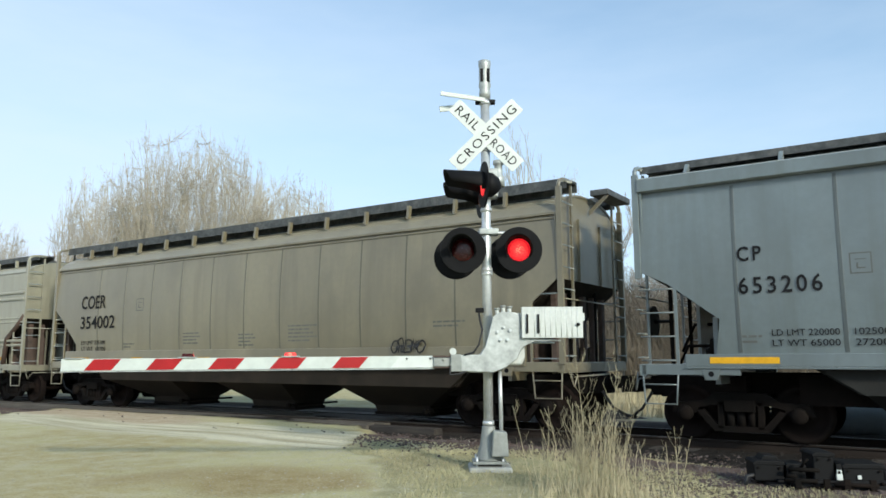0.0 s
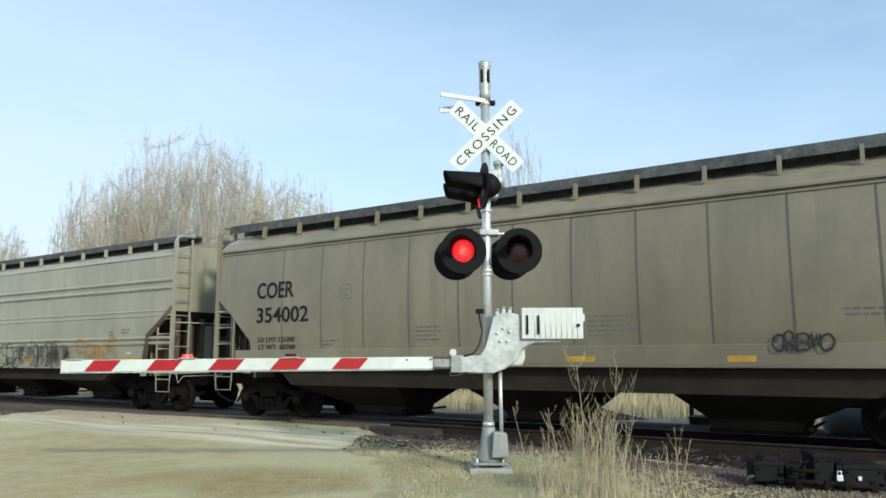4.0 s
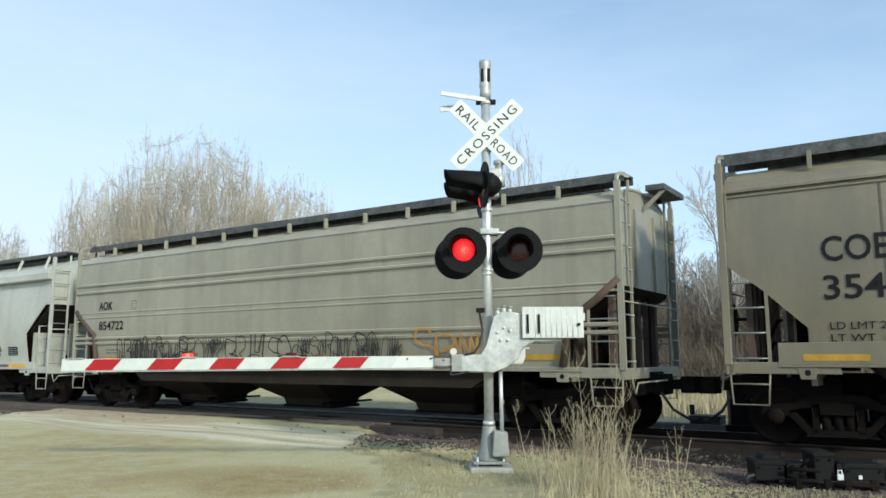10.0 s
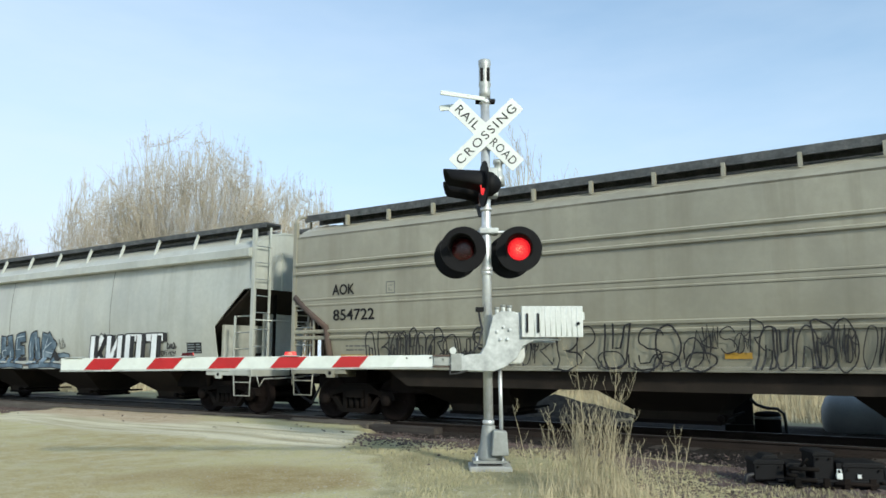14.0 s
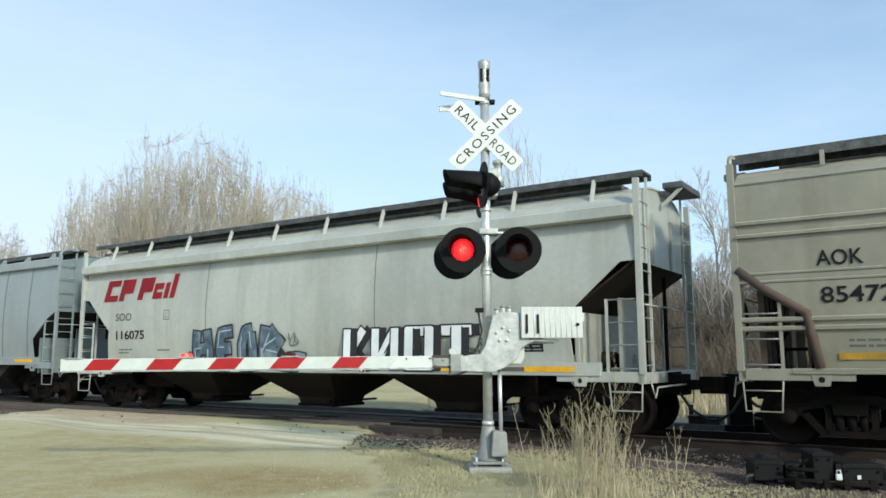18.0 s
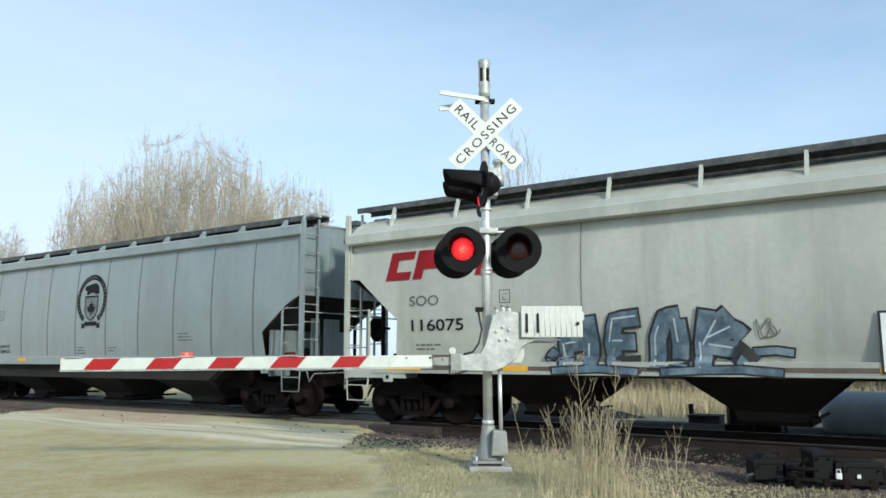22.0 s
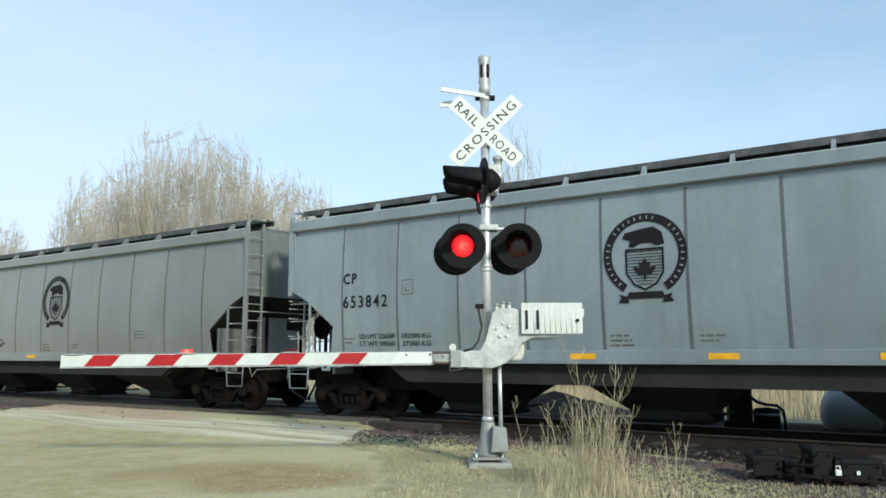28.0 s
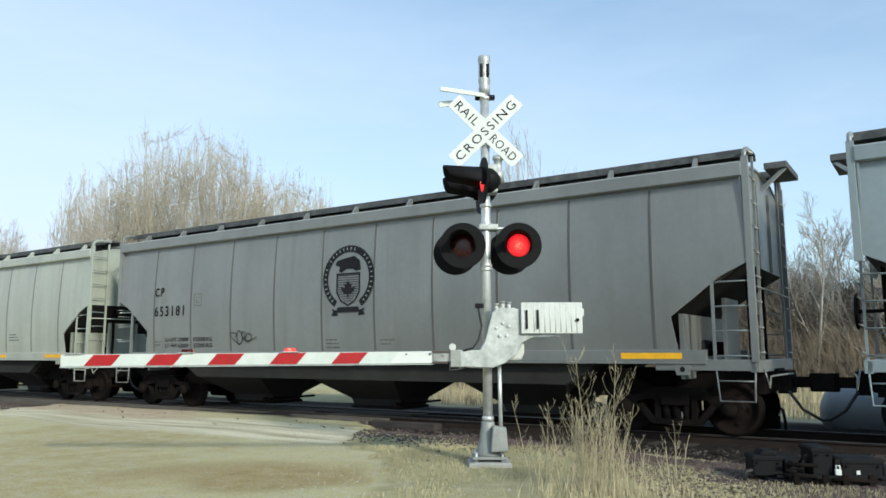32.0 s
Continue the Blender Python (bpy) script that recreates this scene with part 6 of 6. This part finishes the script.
def tree_meshes(key, seed, stems, height, lean, up, spread, kids, thin, bark):
    """Trunk and bare crown of one tree, kept for copies."""
    if key not in SHARED:
        rng = random.Random(seed)
        trunk, crown = geo(), geo()
        for s in range(stems):
            a = 2 * math.pi * s / stems + rng.uniform(-0.4, 0.4)
            way = Vector((math.cos(a) * lean, math.sin(a) * lean, 1.0))
            base = Vector((math.cos(a), math.sin(a), 0)) * (0.25 if stems > 1 else 0)
            l0 = height * rng.uniform(0.24, 0.36)
            top = base + way.normalized() * l0
            r = height * 0.0095
            tube(trunk, base - Vector((0, 0, 0.3)), base + way.normalized() * l0 * 0.5, r * 1.35, r * 1.1, seg=8, caps=False)
            tube(trunk, base + way.normalized() * l0 * 0.5, top, r * 1.1, r, seg=8, caps=False)
            limb(crown, top, way, height * rng.uniform(0.5, 0.62), r, 4, rng, up, spread, kids, thin)
            for q in range(3):
                b = rng.uniform(0, 6.283)
                limb(crown, base.lerp(top, rng.uniform(0.6, 1.0)), way + Vector((math.cos(b), math.sin(b), 0)) * 0.7, height * rng.uniform(0.36, 0.5), r * 0.62, 3, rng, up, spread, kids, thin)
        SHARED[key] = (mesh_of("trunk", trunk, bark), mesh_of("crown", crown, bark))
    return SHARED[key]


def dome_meshes(key, seed, height, wide, stems, bark, foot=0.42):
    """A broad bare crown: limbs fan out from low down, fork on the way, and their fine twigs all end on a dome."""
    if key in SHARED:
        return SHARED[key]
    rng = random.Random(seed)
    trunk, crown = geo(), geo()
    mid = Vector((0, 0, height * foot))
    tall = height * (1 - foot)

    def skin(a, up):
        """A point on the dome: a round the trunk, up from 0 at the rim to 1 at the crest."""
        q = max(0.0, math.cos(up * math.pi / 2)) ** 0.46
        r = 1 + 0.04 * math.sin(3 * a + seed) + 0.03 * math.sin(5 * a + 4 * up)
        return mid + Vector((math.cos(a) * wide * q, math.sin(a) * wide * q, tall * math.copysign(abs(math.sin(up * math.pi / 2)) ** 0.8, up))) * r

    def sweep(p, e, sag, n):
        d, out = e - p, []
        for k in range(n + 1):
            t = k / n
            out.append(p + Vector((d.x * t ** (1 - sag), d.y * t ** (1 - sag), d.z * t ** (1 + sag))) + Vector((rng.uniform(-1, 1), rng.uniform(-1, 1), 0)) * 0.03 * d.length * (0 < k < n))
        return out

    def along(pts, t):
        k = min(len(pts) - 2, int(t * (len(pts) - 1)))
        return pts[k].lerp(pts[k + 1], t * (len(pts) - 1) - k)

    for s in range(stems):
        a, up = 2.4 * s + rng.uniform(-0.25, 0.25), 2 / math.pi * math.asin(-0.12 + 1.1 * (s + 0.5) / stems)
        base = Vector((math.cos(a), math.sin(a), 0)) * rng.uniform(0.2, 1.1) - Vector((0, 0, 0.3))
        main = sweep(base, mid + (skin(a, up) - mid) * rng.uniform(0.84, 0.93), 0.16, 8)
        r = height * rng.uniform(0.0032, 0.0048)
        pipe(trunk, main[:3], r, 6, r * 0.75)
        pipe(crown, main[2:], r * 0.75, 5, 0.009)
        for b in range(17):
            t = rng.uniform(0.3, 0.95)
            p = along(main, t)
            a2, up2 = a + rng.gauss(0, 0.6) / max(0.35, math.cos(max(0.0, up) * 1.4)), max(-0.15, min(1.0, up + rng.gauss(0, 0.3)))
            e = p.lerp(mid + (skin(a2, up2) - mid) * rng.uniform(0.84, 0.96), rng.uniform(0.75, 1.0))
            if e.z < p.z + 0.4:
                continue
            fork = sweep(p, e, 0.28, 6)
            pipe(crown, fork, 0.0165, 3, 0.007)
            way = (fork[-1] - fork[0]).normalized()
            for c in range(11):
                t2 = rng.uniform(0.2, 1.0)
                o = along(fork, t2)
                w = (way * 0.55 + Vector((rng.uniform(-1, 1), rng.uniform(-1, 1), rng.uniform(-0.6, 0.8)))).normalized()
                l = rng.uniform(0.3, 0.8) * (1.2 - 0.75 * t2)
                o2, o3 = o + w * l * 0.5, o + (w + Vector((rng.uniform(-0.4, 0.4), rng.uniform(-0.4, 0.4), 0.3))).normalized() * l
                pipe(crown, [o, o2, o3], 0.0075, 3, 0.005)
                for _ in range(2):
                    w2 = (w + Vector((rng.uniform(-1, 1), rng.uniform(-1, 1), rng.uniform(-0.1, 0.9))) * 0.8).normalized()
                    q = o2.lerp(o3, rng.random())
                    tube(crown, q, q + w2 * l * rng.uniform(0.2, 0.42), 0.006, 0.0045, seg=3, caps=False)
    SHARED[key] = (mesh_of("trunk", trunk, bark), mesh_of("crown", crown, bark))
    return SHARED[key]


def plant_tree(x, y, turn, scale, meshes, label):
    t = empty("bare_tree", pose(x, y, ground_z(x, y), 0, 0, turn) @ Matrix.Scale(scale, 4), label, "tree", "bare trees beyond the track")
    part("trunk", meshes[0], BARK, t)
    part("crown", meshes[1], BARK, t)


def build_trees():
    kids = {4: 6, 3: 6, 2: 6, 1: 5}
    a = dome_meshes("tree_a", 11, 16.3, 5.3, 48, BARK)
    b = dome_meshes("tree_b", 23, 13.9, 3.6, 30, BARK, 0.48)
    c = tree_meshes("tree_c", 37, 2, 11.0, 0.22, 0.05, 0.75, {4: 6, 3: 5, 2: 5, 1: 4}, 0.010, BROWNBARK)
    d = tree_meshes("tree_d", 53, 1, 12.0, 0.08, 0.10, 0.6, {4: 7, 3: 5, 2: 5, 1: 4}, 0.010, BROWNBARK)
    e = tree_meshes("tree_e", 61, 1, 12.0, 0.03, 0.2, 0.38, {4: 7, 3: 4, 2: 3, 1: 2}, 0.008, BIRCH)
    pale = "leafless pale grey-brown tree with a rounded crown of fine twigs"
    brown = "leafless brown tree with tangled twigs in rough brush"
    for x, y, t, s, m in ((-15.4, 45.5, 20, 1.0, a), (-15.9, 50, 140, 1.02, a), (-20.7, 46, 60, 1.0, b), (-21.6, 51, 200, 1.04, b), (-9.9, 47, 310, 0.98, b), (-10.6, 51, 80, 1.0, b), (-30.3, 50, 10, 0.82, b), (-33.6, 55, 100, 0.8, b)):
        plant_tree(x, y, t, s, m, pale)
    for x, y, t, s, m in ((5.3, 47, 0, 1.12, e), (6.6, 50, 90, 1.02, e), (8.2, 49, 180, 0.95, e), (9.8, 52, 33, 0.95, e)):
        plant_tree(x, y, t, s, m, "slender leafless tree with thin upright pale branches")
    rng = random.Random(9)
    for k in range(26):
        x = 9.6 + 1.05 * k + rng.uniform(-0.5, 0.5)
        plant_tree(x, 38 + rng.uniform(-3, 9) - 0.2 * k, rng.uniform(0, 360), rng.uniform(0.58, 0.76), c if k % 2 else d, brown)

build_trees()


def blades(name, count, place, tall, wide, material, seed, label, category, lean=0.35):
    """Grass as many thin bent blades in one mesh."""
    rng = random.Random(seed)
    v, f = [], []
    for _ in range(count):
        x, y, s = place(rng)
        z = ground_z(x, y)
        h = tall * s * rng.uniform(0.45, 1.15)
        a = rng.uniform(0, 6.283)
        bx, by = math.cos(a) * lean * h * rng.uniform(0.2, 1.3), math.sin(a) * lean * h * rng.uniform(0.2, 1.3)
        w = wide * rng.uniform(0.6, 1.3)
        wx, wy = -math.sin(a + 1.2) * w, math.cos(a + 1.2) * w
        k = len(v)
        v += [(x - wx, y - wy, z - 0.02), (x + wx, y + wy, z - 0.02), (x + bx * 0.4 + wx * 0.7, y + by * 0.4 + wy * 0.7, z + h * 0.55), (x + bx * 0.4 - wx * 0.7, y + by * 0.4 - wy * 0.7, z + h * 0.55), (x + bx, y + by, z + h)]
        f += [(k, k + 1, k + 2, k + 3), (k + 3, k + 2, k + 4)]
    me = bpy.data.meshes.new(name)
    me.from_pydata(v, [], f)
    me.materials.append(material)
    return tagged(new(name, me), label, category, kind="stuff")


def near_grass(rng):
    while True:
        x, y = rng.uniform(-1.6, 6.5), rng.uniform(6.3, 12.0)
        v = x * VX + y * VY
        if road_share(x, y) < 0.4 and v < 11.6 and noise.noise(Vector((x * 0.9, y * 0.9, 4))) > -0.25 + 0.09 * max(0, x - 1.8):
            return x, y, 1.0


def weed_grass(rng):
    x, y = rng.gauss(1.72, 0.45), rng.gauss(8.0, 0.5)
    return x, y, 1.0


def far_grass(rng):
    u, v = rng.uniform(-40, 22), 19.6 + 14 * rng.random() ** 1.4
    p = at_track(u, v)
    return p.x, p.y, (0.6 + 0.03 * (v - 17)) * (1.0 if road_share(p.x, p.y) < 0.35 else 0.03)


blades("short_dead_grass", 18000, near_grass, 0.055, 0.004, STRAWP, 1, "short dry yellowish grass beside the gravel road", "grass", 0.7)
blades("tall_dead_grass", 900, weed_grass, 0.20, 0.003, STRAW, 2, "tall dry straw-coloured grass clump at the signal's foot", "grass", 0.45)


def tangle(name, count, place, long, wide, material, seed, label, category, steep):
    """Leafless brush as many thin twigs that cross each other at all heights, in one mesh."""
    rng = random.Random(seed)
    v, f = [], []
    for _ in range(count):
        x, y, top = place(rng)
        z = ground_z(x, y) + top * rng.random() ** 1.05
        l, a, up = long * rng.uniform(0.35, 1.2), rng.uniform(0, 6.283), rng.gauss(steep, 0.45)
        dx, dy, dz = math.cos(a) * math.cos(up) * l, math.sin(a) * math.cos(up) * l, math.sin(up) * l
        w = wide * rng.uniform(0.5, 1.4)
        k = len(v)
        bx, bz = rng.uniform(-0.12, 0.12) * l, rng.uniform(-0.05, 0.15) * l
        v += [(x, y, z), (x + w, y, z + w * 0.6), (x + dx * 0.5 + bx + w * 0.8, y + dy * 0.5, z + dz * 0.5 + bz + w * 0.5), (x + dx * 0.5 + bx, y + dy * 0.5, z + dz * 0.5 + bz), (x + dx, y + dy, z + dz)]
        f += [(k, k + 1, k + 2, k + 3), (k + 3, k + 2, k + 4)]
    me = bpy.data.meshes.new(name)
    me.from_pydata(v, [], f)
    me.materials.append(material)
    return tagged(new(name, me), label, category, kind="stuff")


def thicket(rng):
    x = rng.uniform(0.6, 46)
    d = rng.random()
    y = 35 + 15 * d - 0.15 * (x - 10)
    lump = 0.8 + 0.3 * noise.noise(Vector((x * 0.35, y * 0.3, 2.0))) + 0.25 * noise.noise(Vector((x * 0.9, y * 0.6, 6.0)))
    return x, y, 7.4 * (0.55 + 0.45 * d) * (0.6 + 0.4 * smooth(5.0, 10.0, x)) * lump


def undergrowth(rng):
    x = rng.uniform(0.6, 46)
    y = 32 + 13 * rng.random() - 0.15 * (x - 10)
    return x, y, 2.6 * (0.75 + 0.5 * noise.noise(Vector((x * 0.5, y * 0.4, 8.0))))


tangle("brush", 165000, thicket, 1.5, 0.028, BRUSH, 4, "dense leafless brown brush along the wood's edge", "brush", 0.85)
tangle("undergrowth", 60000, undergrowth, 1.0, 0.024, UNDER, 14, "dry tan undergrowth below the bare trees", "undergrowth", 0.95)
blades("field_grass", 24000, far_grass, 0.7, 0.011, REED, 3, "pale dead reeds and grass in the field beyond the track", "grass", 0.3)


def weed(x, y, tall, seed):
    rng = random.Random(seed)
    th = empty("dead_weed", pose(x, y, ground_z(x, y)), "dry branching dead weed stalk with straw-coloured stems", "weed", "dead weeds near the signal")
    stem, twigs = geo(), geo()
    pts = [Vector((0, 0, -0.03))]
    d = Vector((rng.uniform(-0.16, 0.16), rng.uniform(-0.12, 0.12), 1)).normalized()
    for k in range(6):
        d = (d + Vector((rng.uniform(-0.07, 0.07), rng.uniform(-0.07, 0.07), 0.02))).normalized()
        pts.append(pts[-1] + d * tall / 6)
    pipe(stem, pts, 0.0046, 5, 0.0018)
    for k in range(int(tall * 11)):
        f = rng.uniform(0.12, 0.97) * 6
        i = min(5, int(f))
        p = pts[i].lerp(pts[i + 1], f - i)
        a = rng.uniform(0, 6.283)
        l = tall * rng.uniform(0.2, 0.5) * (1.15 - f / 8)
        w = Vector((math.cos(a) * 0.6, math.sin(a) * 0.6, 1.0)).normalized()
        mid = p + (w + Vector((math.cos(a) * 0.3, math.sin(a) * 0.3, 0))).normalized() * l * 0.5
        q = mid + (w + Vector((0, 0, 0.5))).normalized() * l * 0.5
        pipe(twigs, [p, mid, q], 0.0021, 3, 0.0011)
        for _ in range(4):
            b = rng.uniform(0, 6.283)
            o = (p.lerp(mid, rng.random()) if rng.random() < 0.35 else mid.lerp(q, rng.random()))
            tube(twigs, o, o + Vector((math.cos(b) * 0.5, math.sin(b) * 0.5, 1)).normalized() * l * rng.uniform(0.15, 0.4), 0.0015, 0.001, seg=3, caps=False)
    part("stem", stem, STRAW, th)
    tagged(part("spray", twigs, STRAW, th), kind="stuff")


def build_weeds():
    rng = random.Random(17)
    for k in range(26):
        x, y = rng.gauss(1.60, 0.27), rng.gauss(8.15, 0.28)
        weed(x, y, rng.uniform(0.35, 0.85) * (1.25 if abs(x - 1.6) < 0.25 else 0.7), 500 + k)
    for k in range(18):         # the fan of thin stalks at the clump's heart
        x, y = rng.gauss(1.58, 0.13), rng.gauss(8.08, 0.1)
        weed(x, y, rng.uniform(0.45, 1.1), 900 + k)
    for x, y, h in ((1.42, 8.0, 1.42), (1.58, 8.2, 1.05), (1.66, 8.05, 1.40), (1.30, 8.3, 0.95), (1.85, 8.1, 0.95), (1.98, 8.3, 0.7), (2.08, 8.0, 0.5), (2.2, 8.3, 0.55), (1.12, 8.4, 0.8), (0.98, 8.5, 0.95), (1.75, 7.8, 0.7), (1.5, 7.8, 0.85), (2.62, 8.7, 0.75), (2.72, 8.9, 0.6), (2.5, 8.5, 0.55), (1.22, 7.9, 0.6), (2.35, 8.1, 0.5), (1.02, 8.1, 0.55)):
        weed(x, y, h, int(x * 100 + y * 10))


build_weeds()


def stones(name, count, place, size, material, seed, label):
    """Loose stones, each a small uneven block, in one mesh."""
    rng = random.Random(seed)
    v, f = [], []
    for _ in range(count):
        x, y, z = place(rng)
        s = size * rng.uniform(0.5, 1.5)
        k = len(v)
        a = rng.uniform(0, 6.283)
        for dx, dy, dz in ((1, 0, 0.1), (0.2, 1, 0), (-1, 0.2, 0.15), (-0.1, -1, 0.1), (0.1, 0.1, 0.75), (0, 0, -0.5)):
            q = s * rng.uniform(0.7, 1.2)
            v.append((x + q * (dx * math.cos(a) - dy * math.sin(a)), y + q * (dx * math.sin(a) + dy * math.cos(a)), z + q * dz))
        f += [(k, k + 1, k + 4), (k + 1, k + 2, k + 4), (k + 2, k + 3, k + 4), (k + 3, k, k + 4), (k + 1, k, k + 5), (k + 2, k + 1, k + 5), (k + 3, k + 2, k + 5), (k, k + 3, k + 5)]
    me = bpy.data.meshes.new(name)
    me.from_pydata(v, [], f)
    me.materials.append(material)
    return tagged(new(name, me), label, "stones", kind="stuff")


def shoulder(rng):
    while True:
        u, q = rng.uniform(-26, 12), rng.gauss(-2.9, 0.75)
        if q > -1.5:
            continue
        p = at_track(u, MID + q)
        if road_share(p.x, p.y) < 0.45 or rng.random() < 0.004:
            break
    return p.x, p.y, max(ground_z(p.x, p.y), -0.17 - 0.105 * max(0, -q - 1.75)) + 0.005


def right_bank(rng):
    x, y = rng.uniform(2.2, 6.5), rng.uniform(7.0, 11.5)
    return x, y, ground_z(x, y)


def bed_top(rng):
    u, q = rng.uniform(-26, 12), rng.uniform(-2.1, 2.1)
    p = at_track(u, MID + q)
    return p.x, p.y, -0.165


def road_chips(rng):
    while True:
        x, y = rng.uniform(-8, 1.0), rng.uniform(6.5, 15)
        if rng.random() < 0.15 + 0.85 * smooth(-3.5, -0.5, x):
            return x, y, ground_z(x, y)


GREY = surface("grey_chippings", (0.36, 0.34, 0.28), 0.9, var=0.3, scale=8, tint=(0.5, 0.48, 0.42), tmix=0.7, tscale=14)
stones("ballast_stones", 14000, shoulder, 0.024, STONE, 5, "loose pink granite ballast beside the rails")
stones("ballast_stones", 6000, right_bank, 0.024, STONE, 6, "loose pink and grey stones on the bank")
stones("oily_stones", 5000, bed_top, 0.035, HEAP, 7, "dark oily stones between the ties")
stones("gravel_chips", 2600, road_chips, 0.010, GREY, 8, "small grey chips of road gravel")


# ---- what moves ----
def motions():
    step = 0.3
    times = [min(32.0, k * step) for k in range(int(32.0 / step) + 2)]
    times = sorted(set(round(t * FPS) / FPS for t in times if t <= 32.0))
    TRAIN[2]["slack"] = 0.20        # the coupling behind this car runs out
    for st in TRAIN:
        walk(st["car"], [(float(t), pose(*at_track(st["u"] + run(t) + st.get("slack", 0.0) * smooth(14.2, 16.6, t), MID), 0, 0, TURN)) for t in range(33)])
        for wheel, ax in st["wheels"]:
            walk(wheel, [(t, pose(ax, 0, WHEEL) @ Matrix.Rotation(run(t) / WHEEL, 4, "Y")) for t in times])
    for lens, spot, beat in LAMPS:
        rows, k = [], 0
        lit = beat == 1
        rows.append((0.0, Matrix.Translation(spot) @ Matrix.Rotation(0.0 if lit else math.pi, 4, "Z")))
        turn = 0.0 if lit else math.pi
        while FIRST + FLASH * k < 31.9:
            f0 = math.floor((FIRST + FLASH * k - (0.06 if k in (20, 25, 30) else 0.0)) * FPS)
            for j in range(4):
                rows.append(((f0 + j) / FPS, Matrix.Translation(spot) @ Matrix.Rotation(turn + math.pi * j / 3, 4, "Z")))
            turn += math.pi
            k += 1
        rows.append((32.0, Matrix.Translation(spot) @ Matrix.Rotation(turn, 4, "Z")))
        walk(lens, rows)


motions()
